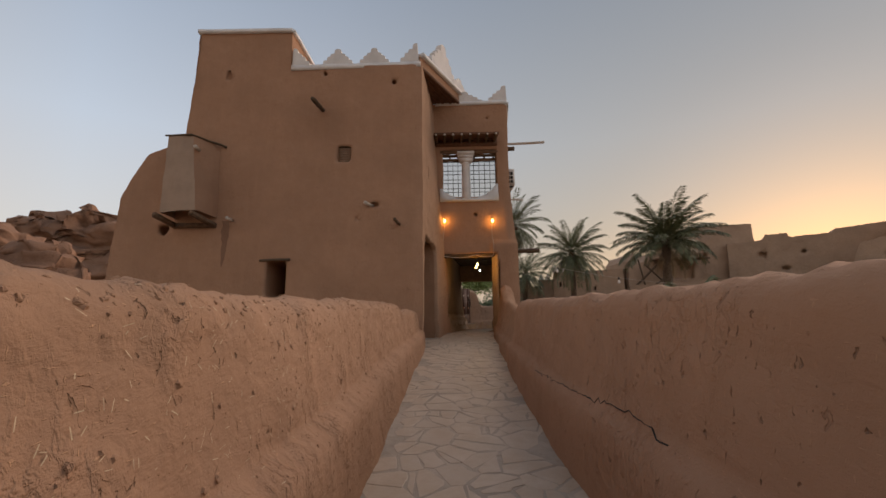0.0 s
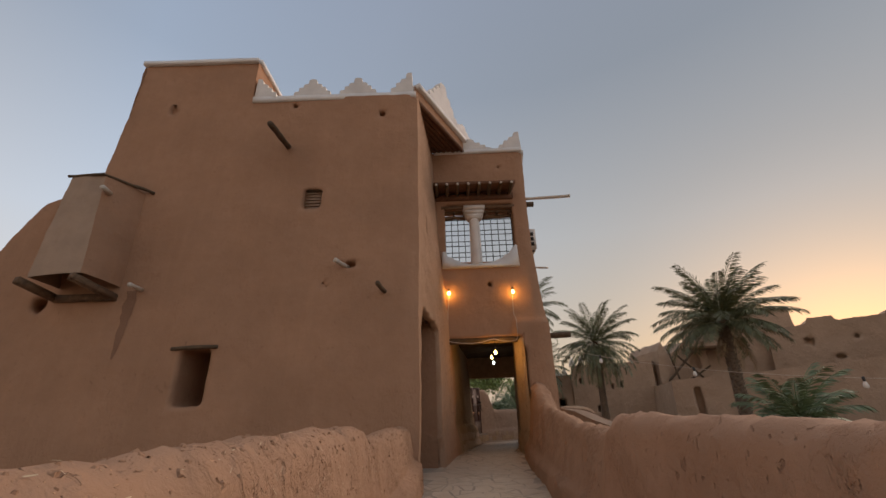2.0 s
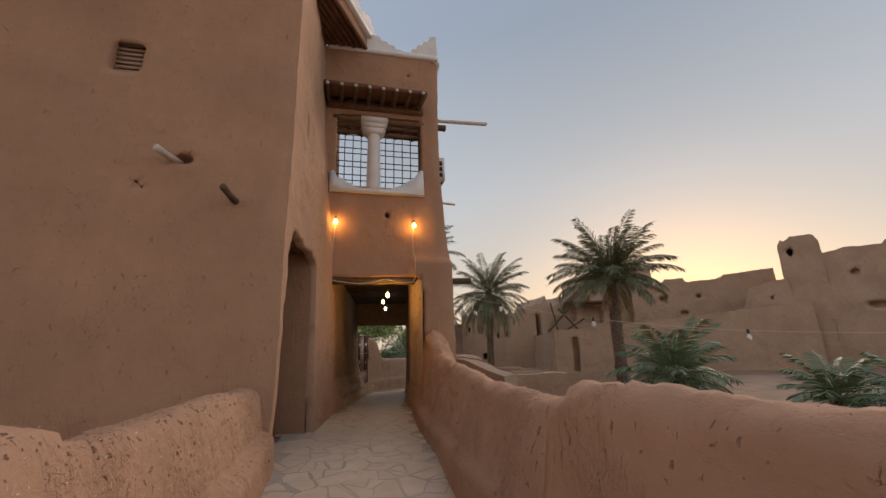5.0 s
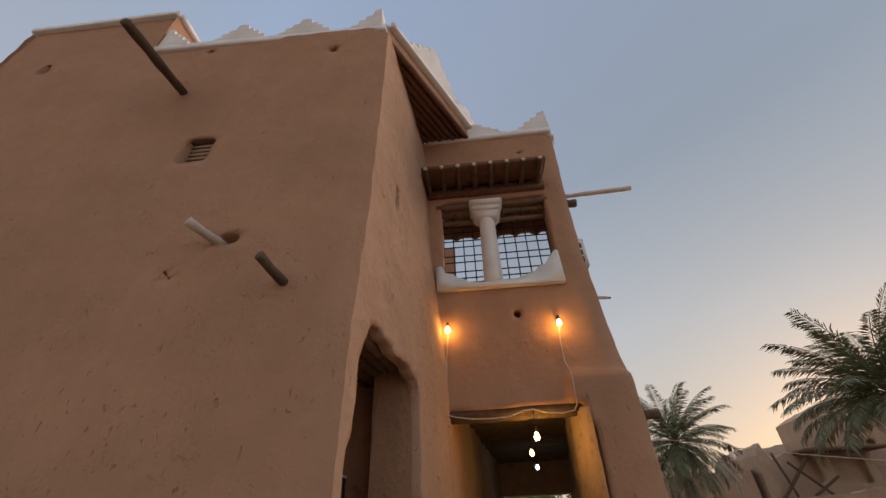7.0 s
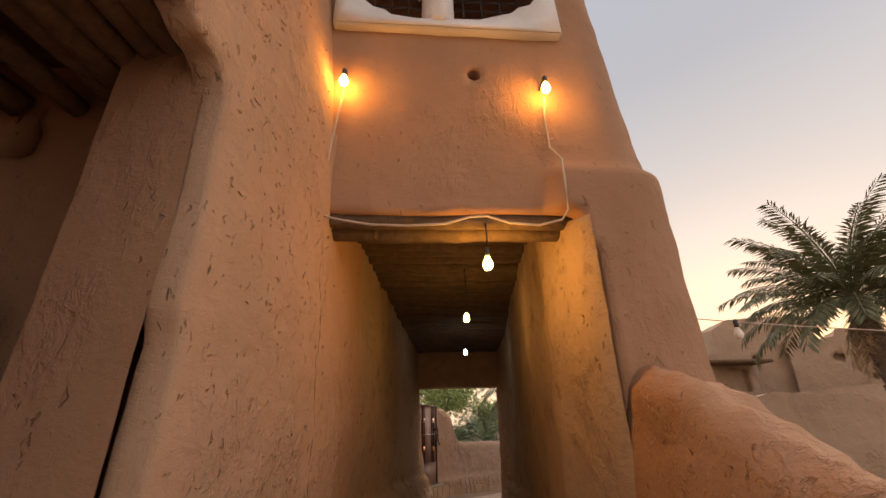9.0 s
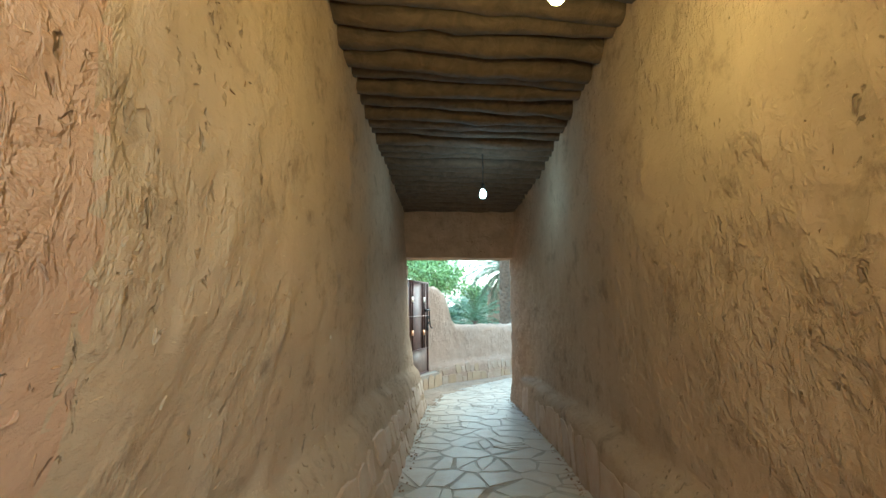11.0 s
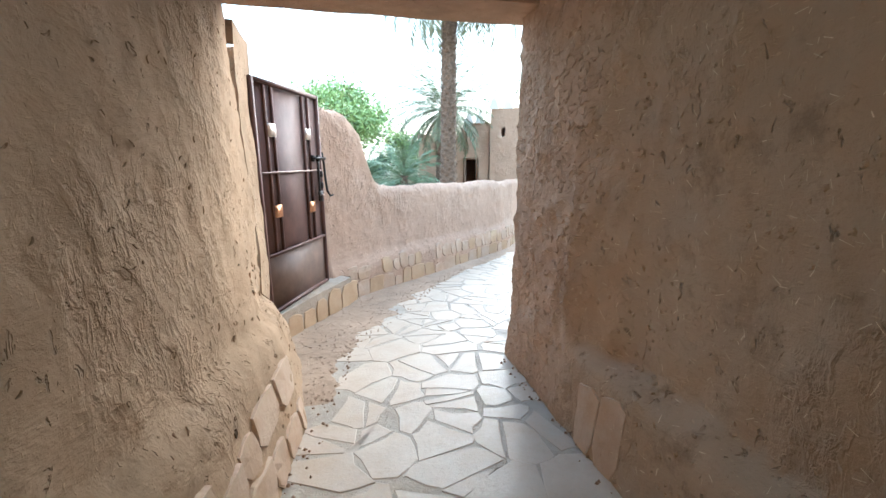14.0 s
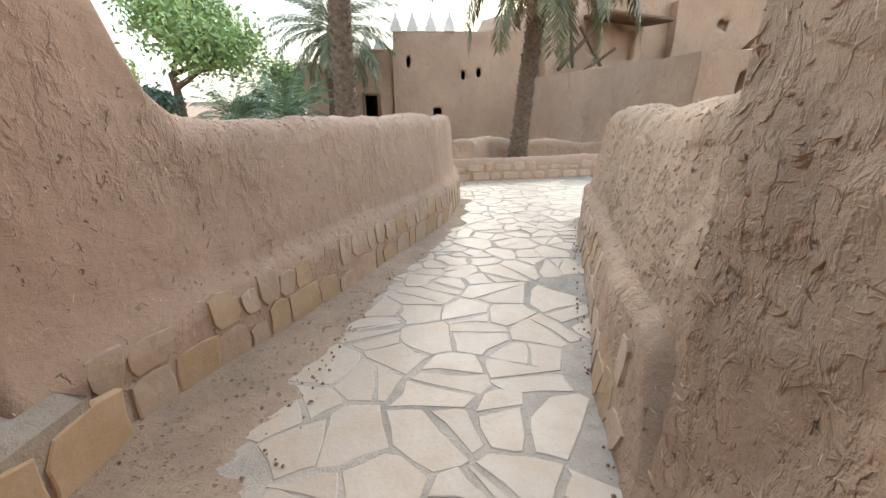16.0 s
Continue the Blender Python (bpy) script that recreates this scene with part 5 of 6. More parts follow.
def leafy_tree(label, base, height, spread, seed, leaves, mat, size=0.13, name="acacia_tree"):
    rng = random.Random(seed)
    e = empty(name, label, "tree", "", base)
    bm = bmesh.new()
    tips = []

    def limb(p, d, length, r, depth):
        n = 5
        pts = [p]
        for i in range(n):
            d = (d + Vector((rng.uniform(-1, 1), rng.uniform(-1, 1), rng.uniform(-0.4, 0.6))) * 0.16).normalized()
            pts.append(pts[-1] + d * (length / n))
        tube(bm, pts, [r * (1 - 0.45 * i / n) for i in range(n + 1)], 6 if depth < 2 else 4)
        if depth >= 4:
            tips.extend(pts[2:])
            return
        if depth >= 3:
            tips.append(pts[-1])
        for _ in range(3 if depth < 3 else 4):
            t = rng.uniform(0.45, 1.0)
            q = pts[min(n, int(t * n) + 1)]
            v = Vector((rng.uniform(-1, 1), rng.uniform(-1, 1), rng.uniform(-0.15, 0.75))).normalized()
            limb(q, (d * 0.45 + v * 0.8 * Vector((spread, spread, 1)).normalized().length).normalized(), length * rng.uniform(0.58, 0.75), r * 0.52, depth + 1)
    limb(Vector((0, 0, 0)), Vector((0.1, 0, 1)), height * 0.36, height * 0.035, 0)
    part("trunk", bm, M_BARK, e, "grey-brown forked trunk")
    bm = bmesh.new()
    for i in range(leaves):
        c = rng.choice(tips)
        q = c + Vector((rng.gauss(0, 1), rng.gauss(0, 1), rng.gauss(0, 0.7))) * (0.075 * height)
        a = Vector((rng.uniform(-1, 1), rng.uniform(-1, 1), rng.uniform(-1, 1))).normalized()
        b = a.cross(Vector((rng.uniform(-1, 1), rng.uniform(-1, 1), rng.uniform(-1, 1)))).normalized()
        s = size * rng.uniform(0.6, 1.3)
        bm.faces.new([bm.verts.new(q - a * s), bm.verts.new(q + b * s * 0.4), bm.verts.new(q + a * s), bm.verts.new(q - b * s * 0.4)])
    part("crown", bm, mat, e, "loose small green leaves")
    return e


leafy_tree("broad bright green acacia beyond the lane wall", (1.5, 46.5, -0.5), 8.4, 1.0, 4, 10500, M_GREEN, 0.15)
leafy_tree("sparse acacia with thin branches", (6.6, 49.5, -0.5), 5.6, 1.0, 9, 2600, M_GREEN, 0.13)
leafy_tree("broad green acacia far along the garden", (-2.5, 52.0, -0.5), 6.2, 1.0, 14, 6000, M_GREEN, 0.15)
for k, (x, y, h) in enumerate(((1.0, 41.5, 2.6), (-1.0, 44.0, 2.8), (4.3, 44.0, 2.6))):
    leafy_tree("grey-green bush beyond the lane wall", (x, y, -0.5), h, 1.2, 31 + k, 3200, M_BUSH, 0.11, "bush")


# ---- mud houses and ruins across the garden ----
def block(name, label, a, b, depth, top, holes=(), step=0.22, amp=0.06, mat=None, z0=-0.6, lean=0.05, roof=True):
    """A mud house: its front runs from a to b; top is a list of (part of the way, height); holes are (u0, u1, z0, z1) in metres."""
    a, b = Vector((*a, 0)), Vector((*b, 0))
    d = (b - a).normalized()
    n = Vector((-d.y, d.x, 0))
    L = (b - a).length
    xs, hs = [t[0] * L for t in top], [t[1] for t in top]
    e = empty(name, label, "house", "mud houses", a)

    def f(u, v):
        h = interp(u, xs, hs)
        return d * u + n * (lean * (z0 + (h - z0) * v)) + Vector((0, 0, z0 + (h - z0) * v))
    hl = []
    for h in holes:
        u0, u1, s0, s1 = h[:4]
        hl.append(((lambda u0, u1, s0, s1: lambda u, v: u0 < u < u1 and s0 < z0 + (interp(u, xs, hs) - z0) * v < s1)(u0, u1, s0, s1), n * 0.45, len(h) > 4))
    hm = max(hs)
    bm = bmesh.new()
    sheet(bm, f, lin(0, L, step), lin(0, 1, step / (hm - z0)), hl, amp)
    part("wall", bm, mat or M_RUIN, e)
    bm = bmesh.new()
    sheet(bm, lambda u, v: f(0, v) + n * u, lin(0, depth, 0.5), lin(0, 1, 0.12), (), amp)
    part("wall", bm, mat or M_RUIN, e)
    bm = bmesh.new()
    sheet(bm, lambda u, v: f(L, v) + n * u, lin(0, depth, 0.5), lin(0, 1, 0.12), (), amp)
    part("wall", bm, mat or M_RUIN, e)
    bm = bmesh.new()
    sheet(bm, lambda u, v: f(u, v) + n * depth, lin(0, L, 0.6), lin(0, 1, 0.2), (), amp)
    part("wall", bm, mat or M_RUIN, e)
    if roof:
        bm = bmesh.new()
        sheet(bm, lambda u, v: f(u, 1) + n * v - Vector((0, 0, 0.02)), lin(0, L, step), lin(0, depth, 0.5), (), amp)
        part("roof", bm, mat or M_RUIN, e)
    return e


def house_merlons(e, pts, w, h, yaw):
    for x, y, z in pts:
        merlon(e, x - e.location.x, y - e.location.y, z, yaw, w, h, 0, 0.25, "white stepped merlon")


# house with white crenels beyond the end wall
h1 = block("mud_house", "two-storey mud house with white crenels and small windows", (10.15, 40.3), (15.6, 37.0), 6, [(0, 4.25), (1, 4.2)],
           [(0.55, 0.78, 2.75, 3.2), (3.1, 3.3, 2.25, 2.65), (3.75, 3.95, 2.28, 2.68), (1.75, 2.2, 0.55, 1.05)], 0.1, 0.03, M_RUIN, lean=0.02)
house_merlons(h1, [(10.35, 40.3, 4.2), (11.0, 39.95, 4.2), (11.7, 39.55, 4.2), (12.4, 39.1, 4.2)], 0.5, 0.75, -31)
h2 = block("mud_house", "low mud house wing with a dark doorway", (6.6, 42.4), (10.2, 40.6), 5, [(0, 2.95), (0.62, 2.9), (0.63, 3.55), (1, 3.55)], [(2.75, 3.45, 0.0, 1.6), (0.35, 0.5, 2.2, 2.5)], 0.1, 0.03, M_RUIN, lean=0.02)
house_merlons(h2, [(9.2, 41.1, 3.5), (9.75, 40.85, 3.5)], 0.5, 0.6, -27)
dr = empty("doorway", "half-open dark wooden door frame in the mud house", "door", "", (9.3, 41.0, 0.0))
bm = bmesh.new()
box(bm, (-0.42, -0.06, 0.0), (-0.34, 0.1, 1.62), pose(0, 0, 0, 0, 0, -27), 0.01)
box(bm, (0.28, -0.06, 0.0), (0.36, 0.1, 1.62), pose(0, 0, 0, 0, 0, -27), 0.01)
box(bm, (-0.42, -0.06, 1.54), (0.36, 0.1, 1.64), pose(0, 0, 0, 0, 0, -27), 0.01)
part("frame", bm, M_LOG, dr)
block("mud_house", "long mud garden wall house with slit windows", (15.3, 37.0), (13.3, 28.2), 5, [(0, 2.3), (0.5, 2.35), (1, 2.45)], [(6.6, 6.95, 0.2, 1.3)], 0.16, 0.05, M_RUIN)
block("mud_house", "mud house with a tall narrow doorway and a crumbling top", (11.9, 27.3), (17.5, 24.6), 4, [(0, 2.35), (0.3, 2.45), (0.36, 2.6), (0.6, 2.45), (1, 2.3)], [(0.95, 1.35, 0.1, 1.95, 1)], 0.12, 0.06, M_RUIN)
block("mud_house", "plastered mud wall of the ruins along the garden", (15.5, 33.6), (31.0, 26.5), 1.2, [(0, 2.5), (0.3, 2.9), (0.6, 3.3), (1, 4.0)], (), 0.3, 0.08, M_RUIN)
block("ruined_house", "ruined mud house with broken beams and a dark recess", (16.0, 36.5), (22.0, 36.2), 6, [(0, 4.9), (0.08, 5.6), (0.12, 4.6), (0.3, 5.0), (0.31, 5.5), (1, 5.6)], [(2.2, 3.1, 3.4, 4.8, 1), (3.8, 5.6, 3.2, 4.7, 1)], 0.16, 0.1, M_RUIN)
block("ruined_house", "tall square mud ruin block", (21.0, 37.6), (27.2, 36.4), 6, [(0, 7.4), (0.2, 8.1), (1, 8.05)], [(2.0, 2.5, 5.0, 5.5, 1)], 0.25, 0.1, M_RUIN)
block("ruined_house", "broad mud ruin with small square windows", (24.5, 36.2), (33.6, 30.5), 4, [(0, 6.2), (0.24, 6.3), (0.25, 6.75), (0.4, 6.8), (0.41, 6.4), (0.65, 6.55), (0.66, 6.8), (1, 7.1)], [(2.2, 2.7, 4.9, 5.3, 1), (3.6, 4.1, 3.6, 4.1, 1), (4.9, 5.3, 5.0, 5.3, 1)], 0.2, 0.07, M_RUIN)
block("ruined_house", "crumbling mud ruin with a sagging curved wall", (26.0, 33.3), (30.9, 27.7), 1.0, [(0, 2.6), (0.36, 2.0), (0.5, 2.4), (0.58, 3.1), (0.63, 4.2), (0.68, 5.3), (0.8, 5.5), (1, 5.75)], [(6.2, 6.5, 4.2, 4.6, 1)], 0.2, 0.08, M_RUIN)
block("ruined_house", "tall eroded mud tower stump", (30.75, 27.9), (32.1, 26.05), 2.0, [(0, 8.2), (0.08, 8.6), (0.2, 8.45), (0.35, 8.75), (0.8, 8.7), (0.95, 8.5), (1, 8.1)], [(0.5, 0.85, 7.4, 7.85)], 0.2, 0.1, M_RUIN)
block("ruined_house", "long mud ruin with small square windows", (32.0, 26.2), (38.5, 12.0), 4, [(0, 7.3), (0.1, 7.45), (0.2, 7.3), (0.21, 7.6), (0.4, 7.5), (0.7, 7.2), (1, 7.0)], [(1.2, 1.8, 5.5, 6.0, 1), (3.9, 4.5, 5.9, 6.5, 1), (1.8, 3.2, 3.2, 3.7, 1)], 0.25, 0.1, M_RUIN)
block("garden_wall", "low broken mud garden wall", (3.2, 19.5), (9.0, 17.8), 0.6, [(0, 1.3), (0.25, 1.2), (0.3, 0.75), (1, 0.6)], (), 0.16, 0.08, M_RUIN)
block("garden_wall", "low broken mud garden wall", (4.6, 15.8), (3.2, 17.6), 0.6, [(0, 0.9), (0.5, 1.25), (1, 1.3)], (), 0.16, 0.08, M_RUIN)
for k, (a, b, r) in enumerate((((16.3, 36.2, 2.6), (18.4, 35.9, 4.7), 0.09), ((17.0, 36.0, 2.7), (16.6, 36.1, 4.9), 0.07), ((18.8, 35.9, 2.7), (17.2, 36.0, 4.4), 0.08), ((17.6, 35.9, 2.6), (19.4, 35.8, 3.6), 0.07))):
    wall_log(a, b, r, M_BEAM, "broken_beam", "weathered broken roof beam leaning in the ruin", "beam")
bm = bmesh.new()
box(bm, (-2.2, -1.0, 0), (2.0, 0.6, 0.18), pose(20.2, 36.0, 4.8, 0, 0, -3), 0.03)
tagged(link_mesh("roof_overhang", bm, M_LOG), "dark reed roof overhang of the ruined house", "roof")


# ---- eroded ruins and rock to the west ----
def cliff(name, label, c, w, d, h, seed, mat):
    bm = bmesh.new()
    nu, nv = 150, 60
    rows = []
    for j in range(nv + 1):
        s = j / nv
        row = []
        for i in range(nu):
            t = 2 * math.pi * i / nu
            k = (1 - s) ** 0.32 if s > 0.0 else 1.0
            q = Vector((math.cos(t) * w * k, math.sin(t) * d * k, s * h))
            o = noise.noise_vector(q * 0.35 + Vector((seed, 0, 0))) * (0.28 * w * (0.4 + s)) * 0.6
            o += noise.noise_vector(Vector((q.x * 1.2, q.y * 1.2, q.z * 3.0 + seed))) * (0.035 * w + 0.3)
            o += noise.noise_vector(Vector((q.x * 2.6, q.y * 2.6, q.z * 2.0 + seed))) * (0.02 * w + 0.15)
            q.z = (math.floor(q.z / 0.7) + min(1, (q.z / 0.7 % 1) * 2.2)) * 0.7
            row.append(bm.verts.new(Vector(c) + q + Vector((o.x, o.y, o.z * 0.5))))
        rows.append(row)
    for r0, r1 in zip(rows, rows[1:]):
        for i in range(nu):
            bm.faces.new([r0[i], r0[(i + 1) % nu], r1[(i + 1) % nu], r1[i]])
    bm.faces.new(rows[-1])
    return tagged(link_mesh(name, bm, mat), label, "ruin")


cliff("eroded_ruin", "weathered melted mud ruin west of the house", (-29, 25, -0.8), 5.5, 4, 7.4, 3.1, M_CLIFF)
cliff("eroded_ruin", "collapsed mud ruin with a dark overhang", (-22.5, 22, -0.8), 3.6, 3, 5.6, 8.4, M_CLIFF)
cliff("rocky_hill", "reddish rocky hill catching the last light", (-56, 60, -1), 17, 10, 16.0, 5.2, M_CLIFF)
cliff("eroded_ruin", "low melted mud ruin beside the house", (-24.5, 17.0, -0.8), 3.0, 2.6, 4.6, 1.7, M_CLIFF)


# ---- string of bulbs across the garden ----
def sag(a, b, drop, n=24):
    a, b = Vector(a), Vector(b)
    return [a.lerp(b, i / n) - Vector((0, 0, drop * 4 * (i / n) * (1 - i / n))) for i in range(n + 1)]


line = sag((2.45, 17.0, 3.35), (18.5, 1.0, 4.2), 2.1, 40)
cable("string_cable", line, 0.006, M_CABLE, "thin cable sagging over the garden with unlit bulbs")
for k in (4, 8, 13, 18, 23):
    p = line[k]
    bulb((p.x, p.y, p.z - 0.12), M_OFF, 0, WARM, "unlit white bulb on the garden string", 0.0, 1.3)

# ---- cracks: thin dark gaps in the plaster ----
def crack(name, pts, w, label, source):
    polys = source.data.polygons
    cs = np.array([p.center for p in polys])
    rng = random.Random(5)
    bm = bmesh.new()
    line = []
    for a, b in zip(pts, pts[1:]):
        a, b = Vector(a), Vector(b)
        n = max(3, int((b - a).length / 0.05))
        for i in range(n):
            q = a.lerp(b, i / n) + Vector((0, rng.gauss(0, 0.009), rng.gauss(0, 0.008)))
            p = polys[int(((cs - np.array(q)) ** 2).sum(axis=1).argmin())]
            line.append(q - p.normal * (q - p.center).dot(p.normal))
    tube(bm, line, [w * rng.uniform(0.3, 1.2) for _ in line], 5)
    tagged(link_mesh(name, bm, M_DARKFILL), label, "crack", "", "structure")


# ---- paving stones ----
def clip(poly, a, b):
    """The part of a polygon nearer to a than to b."""
    m, d = ((a[0] + b[0]) / 2, (a[1] + b[1]) / 2), (b[0] - a[0], b[1] - a[1])
    out = []
    for p, q in zip(poly, poly[1:] + poly[:1]):
        sp = (p[0] - m[0]) * d[0] + (p[1] - m[1]) * d[1]
        sq = (q[0] - m[0]) * d[0] + (q[1] - m[1]) * d[1]
        if sp <= 0:
            out.append(p)
        if sp * sq < 0:
            t = sp / (sp - sq)
            out.append((p[0] + (q[0] - p[0]) * t, p[1] + (q[1] - p[1]) * t))
    return out


def lane_centre(y):
    """West and east edge of the paving."""
    if y < 21.4:
        l = interp(y, [-12, 9, 12.8, 13.6, 15, 18.76, 21.03, 21.4], [-0.6, -0.58, -0.5, -0.1, 0.12, 0.64, 1.0, 1.1])
        r = interp(y, [-12, 4, 7, 10.4, 15, 18.46, 20.64, 21.4], [0.86, 0.88, 0.98, 1.2, 1.46, 2.08, 2.34, 2.4])
    else:
        l = interp(y, [21.4, 22.0, 22.35, 22.73, 23.6, 24.5, 25.5, 27, 29], [1.12, 1.2, 1.46, 1.78, 2.3, 3.0, 4.0, 5.4, 6.5])
        r = interp(y, [21.4, 21.9, 22.25, 22.95, 23.75, 25, 26.5, 29], [2.42, 2.72, 3.08, 3.7, 4.5, 5.8, 8.0, 8.6])
    return l, r


def inset(poly, g):
    n = len(poly)
    area = sum(p[0] * q[1] - p[1] * q[0] for p, q in zip(poly, poly[1:] + poly[:1])) / 2
    s = 1 if area > 0 else -1
    out = []
    for i in range(n):
        a, b, c = Vector(poly[i - 1]), Vector(poly[i]), Vector(poly[(i + 1) % n])
        e0, e1 = (b - a).normalized(), (c - b).normalized()
        n0, n1 = Vector((-e0.y, e0.x)) * s, Vector((-e1.y, e1.x)) * s
        k = n0 + n1
        k = k / max(0.35, k.length_squared) * 2 if k.length > 0.1 else n0
        out.append(b + k * g)
    return [(p.x, p.y) for p in out], abs(area)


def chip(poly, rng):
    """Break some edges of a slab so that it is not a clean polygon."""
    out = []
    for p, q in zip(poly, poly[1:] + poly[:1]):
        out.append(p)
        if math.hypot(p[0] - q[0], p[1] - q[1]) > 0.14:
            t = rng.uniform(0.3, 0.7)
            out.append((p[0] + (q[0] - p[0]) * t, p[1] + (q[1] - p[1]) * t))
    return out


def pave():
    rng = random.Random(11)
    seeds = []
    y = -2.0
    while y < 29.0:
        l, r = lane_centre(y)
        x = l - 0.15 + rng.uniform(0, 0.2)
        while x < r + 0.2:
            seeds.append((x + rng.uniform(-0.15, 0.15), y + rng.uniform(-0.2, 0.2)))
            x += rng.choice((0.16, 0.22, 0.3, 0.4, 0.46))
        y += rng.uniform(0.25, 0.33)
    rest = bmesh.new()
    singles = 0
    shards = []
    for a in seeds:
        l, r = lane_centre(a[1])
        if not l - 0.02 < a[0] < r + 0.02:
            continue
        poly = [(a[0] - 0.42, a[1] - 0.42), (a[0] + 0.42, a[1] - 0.42), (a[0] + 0.42, a[1] + 0.42), (a[0] - 0.42, a[1] + 0.42)]
        for b in seeds:
            if b is not a and abs(b[0] - a[0]) < 0.85 and abs(b[1] - a[1]) < 0.85:
                poly = clip(poly, a, b)
                if len(poly) < 3:
                    break
        if len(poly) < 3:
            continue
        clean = [p for p, q in zip(poly, poly[1:] + poly[:1]) if math.hypot(p[0] - q[0], p[1] - q[1]) > 0.05]
        if len(clean) < 3:
            continue
        span = max(math.hypot(p[0] - q[0], p[1] - q[1]) for p in clean for q in clean)
        if span > 0.34 and rng.random() < 0.55:
            # a cracked slab: split askew into two shards
            t = rng.uniform(0, 3.14)
            o = (a[0] + rng.uniform(-0.06, 0.06), a[1] + rng.uniform(-0.06, 0.06))
            e = (math.cos(t) * 0.1, math.sin(t) * 0.1)
            halves = [clip(clean, (o[0] - e[0], o[1] - e[1]), (o[0] + e[0], o[1] + e[1])), clip(clean, (o[0] + e[0], o[1] + e[1]), (o[0] - e[0], o[1] - e[1]))]
        else:
            halves = [clean]
        for half in halves:
            shards.append((a, half))
    for a, clean in shards:
        if len(clean) < 3:
            continue
        clean = [(p[0] + rng.uniform(-0.02, 0.02), p[1] + rng.uniform(-0.02, 0.02)) for p in chip(clean, rng)]
        poly, area = inset(clean, rng.uniform(0.006, 0.014))
        if area < 0.012:
            continue
        z = fz(a[1])
        slope = (fz(a[1] + 0.1) - fz(a[1] - 0.1)) / 0.2
        h = rng.uniform(0.0025, 0.004)
        m = Matrix.Translation((a[0], a[1], z)) @ Matrix.Rotation(math.atan(slope) + rng.gauss(0, 0.004), 4, "X") @ Matrix.Rotation(rng.gauss(0, 0.004), 4, "Y")
        local = [(p[0] - a[0], p[1] - a[1]) for p in poly]
        if 15.6 < a[1] < 26.6 and singles < 300:
            bm = bmesh.new()
            slab_stone(bm, local, h, Matrix(), 0.005)
            ob = part("flagstone", bm, M_FLAG, LANE, "", False)
            ob.matrix_basis = m
            singles += 1
        else:
            slab_stone(rest, local, h, m, 0.005)
    ob = part("flagstones", rest, M_FLAG, LANE, "dusty irregular flagstones", False)
    ob["kind"] = "stuff"


pave()


# ---- stones showing in the plinths ----
def plinth_stones(name, foot, side, z0, z1, label, seed, skip=0.15, mat=M_OCHRE, out=0.0, rows=2, lean=0.06, thin=(0.012, 0.028)):
    rng = random.Random(seed)
    pts = resample([(*p,) for p in foot], 0.02)
    e = tagged(new(name), label, "stones", "", "structure")
    for row in range(rows):
        i = rng.randrange(6)
        lo, hi = z0 + (z1 - z0) * row / rows, z0 + (z1 - z0) * (row + 1) / rows
        while i < len(pts) - 16:
            w = rng.randrange(9, 24)
            j = min(len(pts) - 1, i + w)
            a, b = Vector(pts[i][:2]), Vector(pts[j][:2])
            if rng.random() > skip:
                d = (b - a).normalized()
                n = Vector((d.y, -d.x)) * side
                L = (b - a).length - 0.03
                zz = fz((a.y + b.y) / 2)
                g = rng.uniform(0.01, 0.025)
                top = hi - g + rng.uniform(-0.1, 0.04) * (1 if row == rows - 1 else 0.3)
                poly = []
                turn = rng.uniform(0, 6.28)
                for k in range(11):
                    t = turn * 0.02 + 2 * math.pi * k / 11
                    cx, cy = math.cos(t), math.sin(t)
                    r = (abs(cx) ** 6 + abs(cy) ** 6) ** (-1 / 6) * rng.uniform(0.88, 1.06)
                    poly.append((L / 2 + cx * r * L / 2, (lo + top) / 2 + cy * r * (top - lo) / 2))
                bm = bmesh.new()
                o = a + n * out
                m = Matrix(((d.x, -n.x * lean, n.x, o.x), (d.y, -n.y * lean, n.y, o.y), (0, 1, lean, zz), (0, 0, 0, 1)))
                slab_stone(bm, poly, rng.uniform(*thin), m, 0.022)
                part("stone", bm, mat, e, "", False)
            i = j + 1
    return e


